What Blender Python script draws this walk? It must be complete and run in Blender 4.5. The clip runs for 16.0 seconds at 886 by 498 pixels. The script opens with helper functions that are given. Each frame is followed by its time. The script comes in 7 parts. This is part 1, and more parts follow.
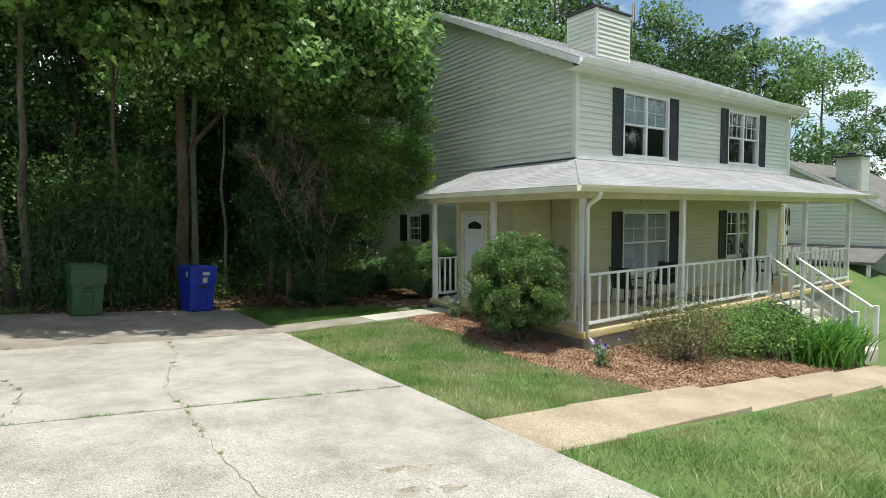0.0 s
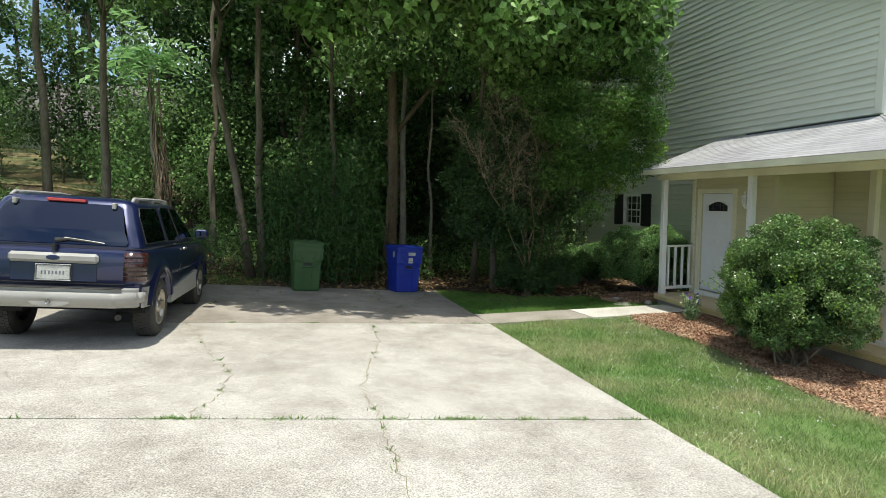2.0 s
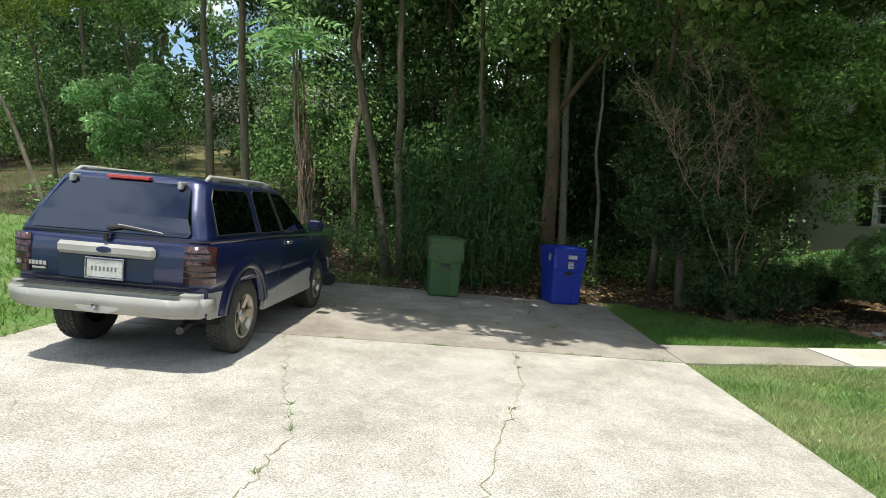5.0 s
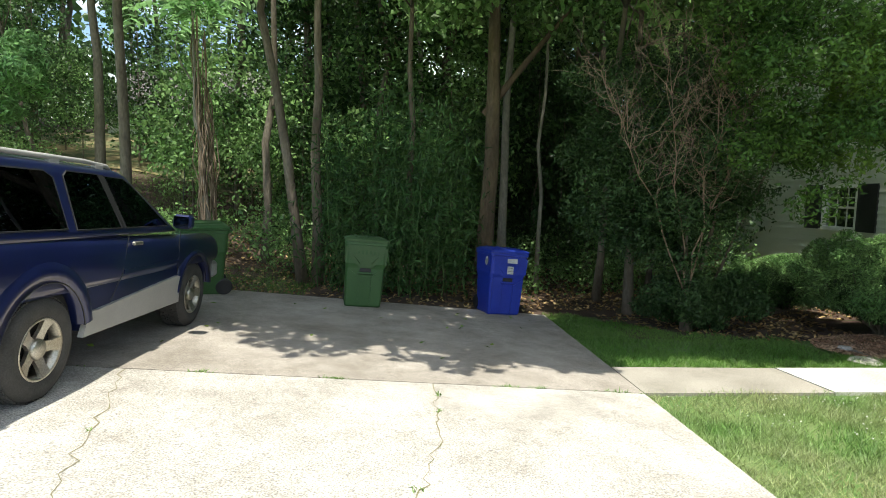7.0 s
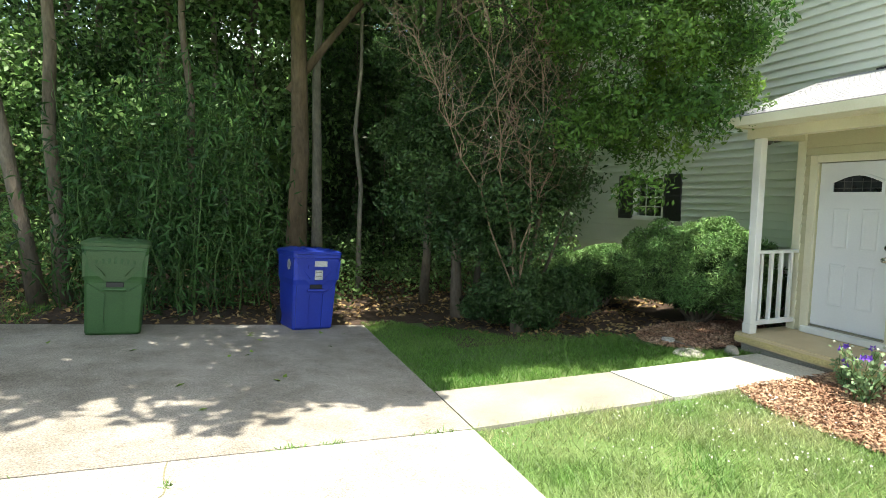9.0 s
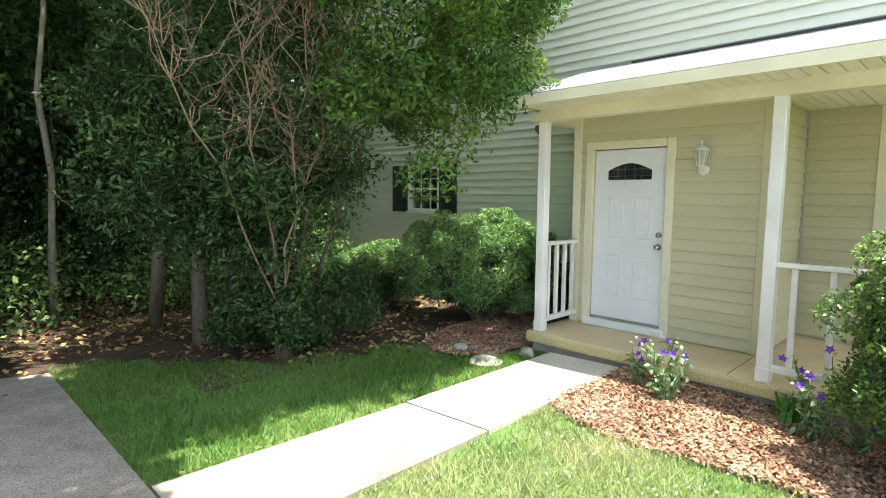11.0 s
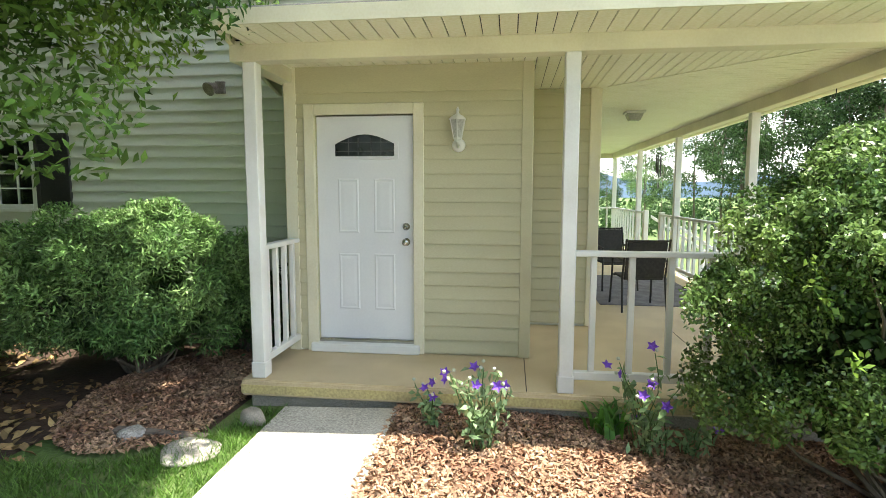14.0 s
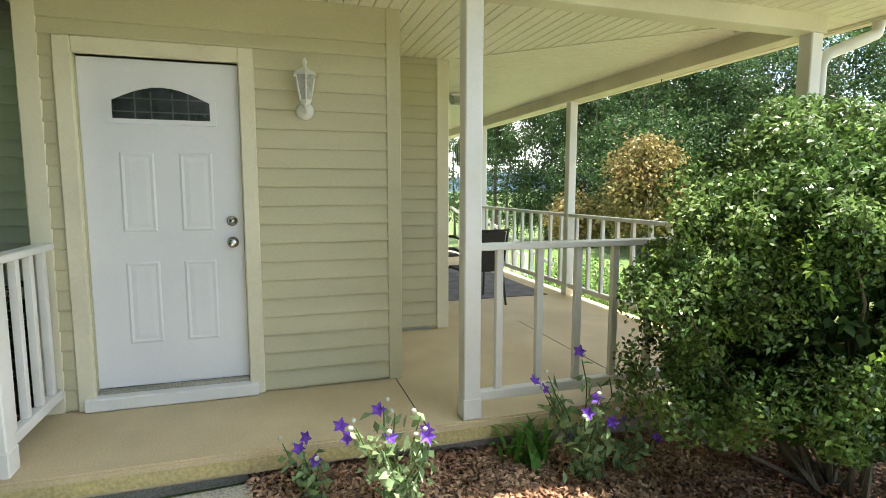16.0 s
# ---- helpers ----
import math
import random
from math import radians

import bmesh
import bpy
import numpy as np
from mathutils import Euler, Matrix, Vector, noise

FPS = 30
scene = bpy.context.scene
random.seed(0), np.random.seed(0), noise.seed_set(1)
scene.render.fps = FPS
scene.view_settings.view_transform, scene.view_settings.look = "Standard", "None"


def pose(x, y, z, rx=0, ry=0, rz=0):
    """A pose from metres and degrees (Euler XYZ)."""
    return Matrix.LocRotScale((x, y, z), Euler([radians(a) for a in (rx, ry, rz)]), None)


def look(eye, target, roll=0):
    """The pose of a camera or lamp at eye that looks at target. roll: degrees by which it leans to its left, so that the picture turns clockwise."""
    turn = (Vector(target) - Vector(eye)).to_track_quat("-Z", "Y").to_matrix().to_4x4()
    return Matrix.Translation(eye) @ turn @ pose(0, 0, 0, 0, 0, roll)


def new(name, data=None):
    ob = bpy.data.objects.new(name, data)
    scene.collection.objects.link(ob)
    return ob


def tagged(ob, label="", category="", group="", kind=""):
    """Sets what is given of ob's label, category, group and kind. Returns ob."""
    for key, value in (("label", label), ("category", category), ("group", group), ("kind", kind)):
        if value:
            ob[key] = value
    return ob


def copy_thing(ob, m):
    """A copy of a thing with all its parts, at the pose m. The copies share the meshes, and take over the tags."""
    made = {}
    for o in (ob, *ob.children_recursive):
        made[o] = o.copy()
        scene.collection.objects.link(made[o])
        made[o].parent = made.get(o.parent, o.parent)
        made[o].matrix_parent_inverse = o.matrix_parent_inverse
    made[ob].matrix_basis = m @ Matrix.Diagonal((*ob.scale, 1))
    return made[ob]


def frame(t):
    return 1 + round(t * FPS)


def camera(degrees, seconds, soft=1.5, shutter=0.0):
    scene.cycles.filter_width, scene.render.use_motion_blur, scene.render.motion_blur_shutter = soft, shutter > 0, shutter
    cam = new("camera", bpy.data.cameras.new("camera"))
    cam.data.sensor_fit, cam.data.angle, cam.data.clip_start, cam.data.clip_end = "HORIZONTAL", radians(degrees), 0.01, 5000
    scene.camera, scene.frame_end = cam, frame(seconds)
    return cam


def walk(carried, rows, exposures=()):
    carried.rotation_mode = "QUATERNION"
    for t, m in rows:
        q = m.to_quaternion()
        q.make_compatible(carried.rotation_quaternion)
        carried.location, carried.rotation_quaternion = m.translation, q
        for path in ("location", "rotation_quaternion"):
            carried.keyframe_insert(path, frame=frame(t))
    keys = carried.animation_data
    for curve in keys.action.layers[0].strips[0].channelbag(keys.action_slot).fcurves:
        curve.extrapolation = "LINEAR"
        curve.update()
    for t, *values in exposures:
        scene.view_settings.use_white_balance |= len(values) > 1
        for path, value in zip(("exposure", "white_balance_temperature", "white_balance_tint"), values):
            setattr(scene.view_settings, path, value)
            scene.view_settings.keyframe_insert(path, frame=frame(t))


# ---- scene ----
cam = camera(78.62, 16.0, 0.75)
# seconds, x, y, z, turns about x, y and z
ROWS = [
    (0.0, -0.006, 0.012, 2.184, 86.33, 0.43, -34.55),
    (0.5, 0.103, 0.382, 2.169, 85.82, 0.38, -29.10),
    (1.0, 0.189, 0.751, 2.160, 84.97, 0.35, -23.58),
    (1.5, 0.248, 1.114, 2.135, 84.66, 0.39, -18.35),
    (2.0, 0.335, 1.464, 2.126, 84.55, 0.38, -13.84),
    (2.5, 0.442, 1.841, 2.099, 84.44, 0.34, -9.79),
    (3.0, 0.519, 2.248, 2.059, 84.34, 0.35, -5.16),
    (3.5, 0.579, 2.644, 2.029, 84.30, 0.28, -0.82),
    (4.0, 0.642, 3.028, 1.995, 84.35, 0.12, 2.90),
    (6.5, 0.903, 4.857, 1.895, 84.38, -0.63, 2.04),
    (7.0, 1.040, 5.234, 1.854, 84.38, -0.73, -3.00),
    (7.5, 1.188, 5.591, 1.827, 84.39, -0.65, -7.05),
    (8.0, 1.345, 5.948, 1.811, 84.35, -0.56, -11.27),
    (8.5, 1.534, 6.293, 1.768, 84.33, -0.48, -15.71),
    (9.0, 1.714, 6.633, 1.731, 84.32, -0.42, -20.13),
    (11.5, 2.669, 8.268, 1.595, 84.19, -0.40, -50.82),
    (12.0, 2.881, 8.587, 1.578, 84.15, -0.26, -56.95),
    (12.5, 3.080, 8.897, 1.564, 84.09, -0.19, -63.61),
    (13.0, 3.302, 9.167, 1.506, 84.16, -0.20, -70.54),
    (13.5, 3.510, 9.440, 1.492, 84.08, -0.10, -76.82),
    (14.0, 3.721, 9.689, 1.482, 84.01, -0.08, -82.86),
    (14.5, 3.972, 9.863, 1.421, 83.86, 0.00, -88.66),
    (15.0, 4.212, 10.035, 1.418, 83.68, 0.07, -94.61),
    (15.5, 4.462, 10.229, 1.421, 83.59, 0.00, -100.83),
    (16.0, 4.754, 10.373, 1.390, 83.51, -0.07, -107.42),
]
EXPOSURES = [(0.0, 0.07, 6600, 4), (1.5, 0.16, 6600, 4), (4.0, 0.24, 6600, 4), (7.0, 0.70, 6600, 4), (9.0, 1.30, 6800, 3), (11.5, 1.72, 6800, 8), (13.0, 1.67, 6850, 8), (16.0, 1.52, 7050, 8)]
walk(cam, [(t, pose(x, y, z, rx, ry, rz)) for t, x, y, z, rx, ry, rz in ROWS], EXPOSURES)
# end of the walk

# ---- world, sun and exposure ----
SUN_WAY = Vector((0.0, 0.22, -1.0)).normalized()
sun = new("sun", bpy.data.lights.new("sun", "SUN"))
sun.data.energy, sun.data.angle, sun.data.color = 4.4, radians(0.6), (1.0, 0.96, 0.89)
sun.matrix_world = look(Vector((0, 0, 30)) - SUN_WAY * 5, Vector((0, 0, 30)))

world = bpy.data.worlds.new("sky")
scene.world = world
world.use_nodes = True
wn, wl = world.node_tree.nodes, world.node_tree.links
sky = wn.new("ShaderNodeTexSky")
sky.sky_type, sky.sun_disc = "NISHITA", False
sky.sun_elevation, sky.sun_rotation = radians(76.8), radians(200.0)
sky.air_density, sky.dust_density, sky.ozone_density = 1.0, 0.6, 1.6
wcoord = wn.new("ShaderNodeTexCoord")
wmap = wn.new("ShaderNodeMapping")
wmap.inputs["Scale"].default_value = (1.0, 1.0, 2.2)
wl.new(wcoord.outputs["Generated"], wmap.inputs["Vector"])
cloud = wn.new("ShaderNodeTexNoise")
cloud.inputs["Scale"].default_value, cloud.inputs["Detail"].default_value, cloud.inputs["Roughness"].default_value = 3.1, 8.0, 0.55
wl.new(wmap.outputs["Vector"], cloud.inputs["Vector"])
cramp = wn.new("ShaderNodeValToRGB")
cramp.color_ramp.elements[0].position, cramp.color_ramp.elements[1].position = 0.46, 0.60
wl.new(cloud.outputs["Fac"], cramp.inputs["Fac"])
wmix = wn.new("ShaderNodeMixRGB")
wmix.inputs["Color2"].default_value = (8.8, 9.05, 9.4, 1)
wl.new(cramp.outputs["Color"], wmix.inputs["Fac"])
wl.new(sky.outputs["Color"], wmix.inputs["Color1"])
wl.new(wmix.outputs["Color"], wn["Background"].inputs["Color"])
wn["Background"].inputs["Strength"].default_value = 0.15


# ---- materials ----
def material(name, colour, rough=0.8, second=None, scale=4.0, fine=60.0, bump=0.25, depth=0.004, metal=0.0, spread=0.0,
             transmit=0.0, coat=0.0, stretch=(1, 1, 1), low=0.35, high=0.65, local=False, spec=0.5, grainy=0.22, ragged=0.5):
    """A surface with large blotches from colour to second, fine grain as relief, and a spread in lightness from piece to piece."""
    m = bpy.data.materials.new(name)
    m.use_nodes = True
    n, l = m.node_tree.nodes, m.node_tree.links
    b = n["Principled BSDF"]
    b.inputs["Roughness"].default_value, b.inputs["Metallic"].default_value = rough, metal
    b.inputs["Specular IOR Level"].default_value = spec
    if coat:
        b.inputs["Coat Weight"].default_value, b.inputs["Coat Roughness"].default_value = coat, 0.04
    second = second or tuple(0.82 * c for c in colour)
    if local:
        place = n.new("ShaderNodeTexCoord").outputs["Object"]
    else:
        place = n.new("ShaderNodeNewGeometry").outputs["Position"]
    mp = n.new("ShaderNodeMapping")
    mp.inputs["Scale"].default_value = stretch
    l.new(place, mp.inputs["Vector"])
    big, small = n.new("ShaderNodeTexNoise"), n.new("ShaderNodeTexNoise")
    big.inputs["Scale"].default_value, big.inputs["Detail"].default_value, big.inputs["Roughness"].default_value = scale, 5.0 if ragged < 0.6 else 12.0, ragged
    small.inputs["Scale"].default_value, small.inputs["Detail"].default_value = fine, 3.0
    l.new(mp.outputs["Vector"], big.inputs["Vector"]), l.new(mp.outputs["Vector"], small.inputs["Vector"])
    ramp = n.new("ShaderNodeValToRGB")
    ramp.color_ramp.elements[0].position, ramp.color_ramp.elements[1].position = low, high
    ramp.color_ramp.elements[0].color, ramp.color_ramp.elements[1].color = (*colour, 1), (*second, 1)
    l.new(big.outputs["Fac"], ramp.inputs["Fac"])
    grain = n.new("ShaderNodeMixRGB")
    grain.blend_type, grain.inputs["Fac"].default_value = "OVERLAY", grainy
    crisp = n.new("ShaderNodeMapRange")
    crisp.inputs["From Min"].default_value, crisp.inputs["From Max"].default_value = 0.3, 0.7
    l.new(small.outputs["Fac"], crisp.inputs["Value"])
    l.new(ramp.outputs["Color"], grain.inputs["Color1"]), l.new(crisp.outputs["Result"], grain.inputs["Color2"])
    out = grain.outputs["Color"]
    if spread:
        hsv, info, rng = n.new("ShaderNodeHueSaturation"), n.new("ShaderNodeNewGeometry"), n.new("ShaderNodeMapRange")
        rng.inputs["To Min"].default_value, rng.inputs["To Max"].default_value = 1 - spread, 1 + spread
        l.new(info.outputs["Random Per Island"], rng.inputs["Value"])
        l.new(rng.outputs["Result"], hsv.inputs["Value"]), l.new(out, hsv.inputs["Color"])
        out = hsv.outputs["Color"]
    l.new(out, b.inputs["Base Color"])
    if bump:
        bp = n.new("ShaderNodeBump")
        bp.inputs["Strength"].default_value, bp.inputs["Distance"].default_value = bump, depth
        l.new(small.outputs["Fac"], bp.inputs["Height"]), l.new(bp.outputs["Normal"], b.inputs["Normal"])
    if transmit:
        tr, mx = n.new("ShaderNodeBsdfTranslucent"), n.new("ShaderNodeMixShader")
        mx.inputs["Fac"].default_value = transmit
        l.new(out, tr.inputs["Color"])
        l.new(b.outputs["BSDF"], mx.inputs[1]), l.new(tr.outputs["BSDF"], mx.inputs[2])
        l.new(mx.outputs["Shader"], n["Material Output"].inputs["Surface"])
    return m


def glass(name, tint=(1, 1, 1), rough=0.02, see=0.5, ior=1.6, sheen=(0.9, 0.9, 0.9)):
    """A pane: a mirror-like film over a clear body."""
    m = bpy.data.materials.new(name)
    m.use_nodes = True
    n, l = m.node_tree.nodes, m.node_tree.links
    n.remove(n["Principled BSDF"])
    gl, tr, mx = n.new("ShaderNodeBsdfGlossy"), n.new("ShaderNodeBsdfTransparent"), n.new("ShaderNodeMixShader")
    lw, steep, fr = n.new("ShaderNodeLayerWeight"), n.new("ShaderNodeMath"), n.new("ShaderNodeMapRange")
    steep.operation, steep.inputs[1].default_value = "POWER", 4.0
    l.new(lw.outputs["Facing"], steep.inputs[0]), l.new(steep.outputs["Value"], fr.inputs["Value"])
    fr.inputs["To Min"].default_value, fr.inputs["To Max"].default_value = ((ior - 1) / (ior + 1)) ** 2, 0.9
    gl.inputs["Roughness"].default_value = rough
    gl.inputs["Color"].default_value = (*sheen, 1)
    tr.inputs["Color"].default_value = (tint[0] * see, tint[1] * see, tint[2] * see, 1)
    l.new(fr.outputs["Result"], mx.inputs["Fac"]), l.new(tr.outputs["BSDF"], mx.inputs[1]), l.new(gl.outputs["BSDF"], mx.inputs[2])
    l.new(mx.outputs["Shader"], n["Material Output"].inputs["Surface"])
    return m


CONCRETE = material("worn_concrete", (0.47, 0.44, 0.395), 0.92, (0.24, 0.213, 0.18), 1.3, 85, 0.2, 0.003, low=0.40, high=0.72, grainy=0.5, ragged=0.76)
# end panel: warmer, darker concrete, with some tree shade added to its colour
CONCRETE_SHADED = material("stained_shaded_concrete", (0.40, 0.355, 0.31), 0.92, (0.20, 0.172, 0.14), 1.3, 85, 0.2, 0.003, low=0.34, high=0.66, grainy=0.45, ragged=0.76)
CONCRETE_OLD = material("weathered_concrete", (0.36, 0.325, 0.275), 0.92, (0.25, 0.225, 0.185), 1.6, 130, 0.25, 0.004, grainy=0.36)
CONCRETE_NEW = material("pale_concrete", (0.60, 0.57, 0.51), 0.88, (0.47, 0.44, 0.38), 1.5, 70, 0.35, 0.004, grainy=0.4)
CONCRETE_TAN = material("tan_concrete", (0.47, 0.385, 0.275), 0.85, (0.36, 0.29, 0.20), 1.6, 60, 0.3, 0.004, grainy=0.45)
SLAB = material("porch_concrete", (0.66, 0.54, 0.34), 0.6, (0.52, 0.41, 0.25), 1.4, 90, 0.1, 0.003, grainy=0.12)
SLAB_EDGE = material("stained_slab_edge", (0.46, 0.38, 0.20), 0.85, (0.60, 0.50, 0.22), 2.5, 50, 0.5, 0.005)
EARTH = material("lawn_earth", (0.085, 0.165, 0.035), 0.95, (0.14, 0.185, 0.06), 0.8, 40, 0.6, 0.02)
SOIL = material("dark_soil", (0.09, 0.055, 0.035), 0.95, (0.05, 0.03, 0.02), 2.5, 30, 0.7, 0.02)
GRASS = material("dry_grass_blade", (0.19, 0.325, 0.09), 0.5, (0.49, 0.48, 0.26), 0.9, 30, 0, spread=0.4, transmit=0.45, low=0.38, high=0.68)
GRASS_LUSH = material("lush_grass_blade", (0.11, 0.245, 0.04), 0.55, (0.19, 0.31, 0.075), 0.7, 30, 0, spread=0.4, transmit=0.45)
MULCH = material("bark_chip", (0.29, 0.155, 0.095), 0.85, (0.47, 0.31, 0.20), 3.0, 80, 0.4, 0.003, spread=0.6)
LITTER = material("leaf_litter", (0.26, 0.15, 0.07), 0.9, (0.38, 0.27, 0.12), 3.0, 40, 0, spread=0.5)
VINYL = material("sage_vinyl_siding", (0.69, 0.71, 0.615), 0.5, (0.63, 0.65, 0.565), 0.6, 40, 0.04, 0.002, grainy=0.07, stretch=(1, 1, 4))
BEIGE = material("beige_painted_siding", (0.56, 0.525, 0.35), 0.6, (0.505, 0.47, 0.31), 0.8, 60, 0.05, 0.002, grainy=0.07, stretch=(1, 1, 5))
TRIM = material("cream_trim_paint", (0.78, 0.74, 0.56), 0.5, (0.66, 0.62, 0.47), 1.6, 60, 0.05, 0.002, grainy=0.07)
WHITE = material("white_paint", (0.80, 0.80, 0.77), 0.5, (0.70, 0.69, 0.65), 2.2, 70, 0.05, 0.002, grainy=0.07)
DOORWHITE = material("white_door_paint", (0.75, 0.76, 0.78), 0.4, (0.70, 0.71, 0.735), 1.5, 50, 0.03, 0.001, grainy=0.05)
SHUTTER = material("charcoal_shutter", (0.022, 0.023, 0.026), 0.55, (0.034, 0.034, 0.036), 3, 60, 0.15, 0.002)
SHINGLE = material("grey_shingle", (0.38, 0.375, 0.385), 0.92, (0.29, 0.285, 0.295), 1.3, 140, 0.6, 0.004, spread=0.10)
DARKROOF = material("dark_flashing", (0.05, 0.05, 0.055), 0.7, None, 3, 60, 0.2)
# the darkness of unlit rooms, put into a dark wall colour
ROOM = material("dim_room_shade", (0.10, 0.095, 0.085), 0.9, None, 2, 30, 0)
PANE = glass("window_pane", (0.92, 0.96, 1.0), 0.02, 0.9, 1.9)
BLIND = material("white_blind", (0.84, 0.84, 0.81), 0.6, None, 3, 50, 0)
STEEL = material("brushed_nickel", (0.55, 0.54, 0.50), 0.25, None, 6, 90, 0.05, metal=1.0)
BLACK = material("black_iron", (0.015, 0.014, 0.013), 0.45, None, 6, 90, 0.1)


# ---- mesh helpers ----
def mesh_of(bm, name):
    me = bpy.data.meshes.new(name)
    bm.to_mesh(me)
    bm.free()
    return me


def part(name, bm, mat, parent=None, label="", smooth=False):
    """Links a bmesh as one mesh object under a thing or a part."""
    me = mesh_of(bm, name)
    me.materials.append(mat)
    if smooth:
        me.polygons.foreach_set("use_smooth", [True] * len(me.polygons))
    ob = new(name, me)
    ob.parent = parent
    if label:
        tagged(ob, label)
    return ob


def thing(name, label, category, m=None, group="", kind=""):
    ob = new(name)
    ob.empty_display_size = 0.1
    if m is not None:
        ob.matrix_world = m
    return tagged(ob, label, category, group, kind)


def box(x0, x1, y0, y1, z0, z1, bevel=0.0, bm=None):
    bm = bm or bmesh.new()
    got = bmesh.ops.create_cube(bm, size=1.0)["verts"]
    for v in got:
        v.co = Vector(((x0 + x1) / 2 + v.co.x * (x1 - x0), (y0 + y1) / 2 + v.co.y * (y1 - y0), (z0 + z1) / 2 + v.co.z * (z1 - z0)))
    if bevel:
        bmesh.ops.bevel(bm, geom=list({e for v in got for e in v.link_edges}), offset=bevel, segments=1, affect="EDGES")
    return bm


def tube(points, radii, sides=8, bm=None, cap=True):
    """A round limb through the points, with a radius at each."""
    bm = bm or bmesh.new()
    pts = [Vector(p) for p in points]
    rings = []
    for i, p in enumerate(pts):
        way = (pts[min(i + 1, len(pts) - 1)] - pts[max(i - 1, 0)]).normalized()
        a = way.orthogonal().normalized() if abs(way.z) > 0.95 else way.cross(Vector((0, 0, 1))).normalized()
        if abs(way.z) > 0.95:
            a = (Vector((1, 0, 0)) - way * way.x).normalized()
        b = way.cross(a)
        r = radii[i] if not isinstance(radii, (int, float)) else radii
        rings.append([bm.verts.new(p + (a * math.cos(k * math.tau / sides) + b * math.sin(k * math.tau / sides)) * r) for k in range(sides)])
    for r0, r1 in zip(rings, rings[1:]):
        for k in range(sides):
            bm.faces.new((r0[k], r0[(k + 1) % sides], r1[(k + 1) % sides], r1[k]))
    if cap:
        bm.faces.new(list(reversed(rings[0]))), bm.faces.new(rings[-1])
    return bm


def prism(poly, way, bm=None):
    """The polygon drawn out along the vector way."""
    bm = bm or bmesh.new()
    a = [bm.verts.new(p) for p in poly]
    b = [bm.verts.new(Vector(p) + Vector(way)) for p in poly]
    k = len(a)
    bm.faces.new(a), bm.faces.new(list(reversed(b)))
    for i in range(k):
        bm.faces.new((a[i], b[i], b[(i + 1) % k], a[(i + 1) % k]))
    bmesh.ops.recalc_face_normals(bm, faces=bm.faces)
    return bm


def lathe(profile, sides=20, bm=None, cap=True):
    """A turned shape about z from (radius, height) pairs."""
    bm = bm or bmesh.new()
    rings = [[bm.verts.new((r * math.cos(k * math.tau / sides), r * math.sin(k * math.tau / sides), z)) for k in range(sides)] for r, z in profile]
    for r0, r1 in zip(rings, rings[1:]):
        for k in range(sides):
            bm.faces.new((r0[k], r0[(k + 1) % sides], r1[(k + 1) % sides], r1[k]))
    if cap:
        bm.faces.new(list(reversed(rings[0]))), bm.faces.new(rings[-1])
    return bm


def raw(name, verts, faces, mat, label="", category="", kind="", parent=None):
    """A mesh straight from arrays: verts (n, 3), faces (m, k)."""
    verts, faces = np.asarray(verts, np.float32), np.asarray(faces, np.int32)
    me = bpy.data.meshes.new(name)
    me.vertices.add(len(verts))
    me.vertices.foreach_set("co", verts.ravel())
    m, k = faces.shape
    me.loops.add(m * k)
    me.loops.foreach_set("vertex_index", faces.ravel())
    me.polygons.add(m)
    me.polygons.foreach_set("loop_start", np.arange(0, m * k, k, dtype=np.int32))
    me.polygons.foreach_set("loop_total", np.full(m, k, np.int32))
    me.update(calc_edges=True)
    me.materials.append(mat)
    ob = new(name, me)
    ob.parent = parent
    return tagged(ob, label, category, "", kind)


# ---- the lie of the land ----
def step01(a, b, v):
    v = np.clip((np.asarray(v, float) - a) / (b - a), 0, 1)
    return v * v * (3 - 2 * v)


def gz(x, y):
    """Height of the ground: a driveway that falls gently to the house, a lawn, a wooded bank behind."""
    x, y = np.asarray(x, float), np.asarray(y, float)
    yd = np.clip(y, -12, 18)
    drive = 0.497 - 0.0829 * np.clip(x, -14, 3.4) - 0.0324 * yd
    fall = np.clip(-0.125 + 0.020 * (yd - 4.5), -0.125, -0.012)
    z = drive + np.clip(x - 3.4, 0, 24) * fall
    z = z - np.clip(x - 27.4, 0, 200) * 0.05 * step01(27, 50, x)
    bank = np.clip(y - 16.5, 0, 34) * 0.15 * (1 - step01(-1.0, 7.0, x))
    bank = bank + np.clip(y - 12, 0, 30) * 0.05 * (1 - step01(-9, -4.5, x))
    return z + bank


def gzf(x, y):
    return float(gz(x, y))


def sheet(name, x0, x1, y0, y1, nx, ny, mat, lift=0.0, label="", category="", kind="structure"):
    xs, ys = np.meshgrid(np.linspace(x0, x1, nx), np.linspace(y0, y1, ny))
    v = np.c_[xs.ravel(), ys.ravel(), gz(xs, ys).ravel() + lift]
    i = np.arange(nx * ny).reshape(ny, nx)
    f = np.c_[i[:-1, :-1].ravel(), i[:-1, 1:].ravel(), i[1:, 1:].ravel(), i[1:, :-1].ravel()]
    return raw(name, v, f, mat, label, category, kind)


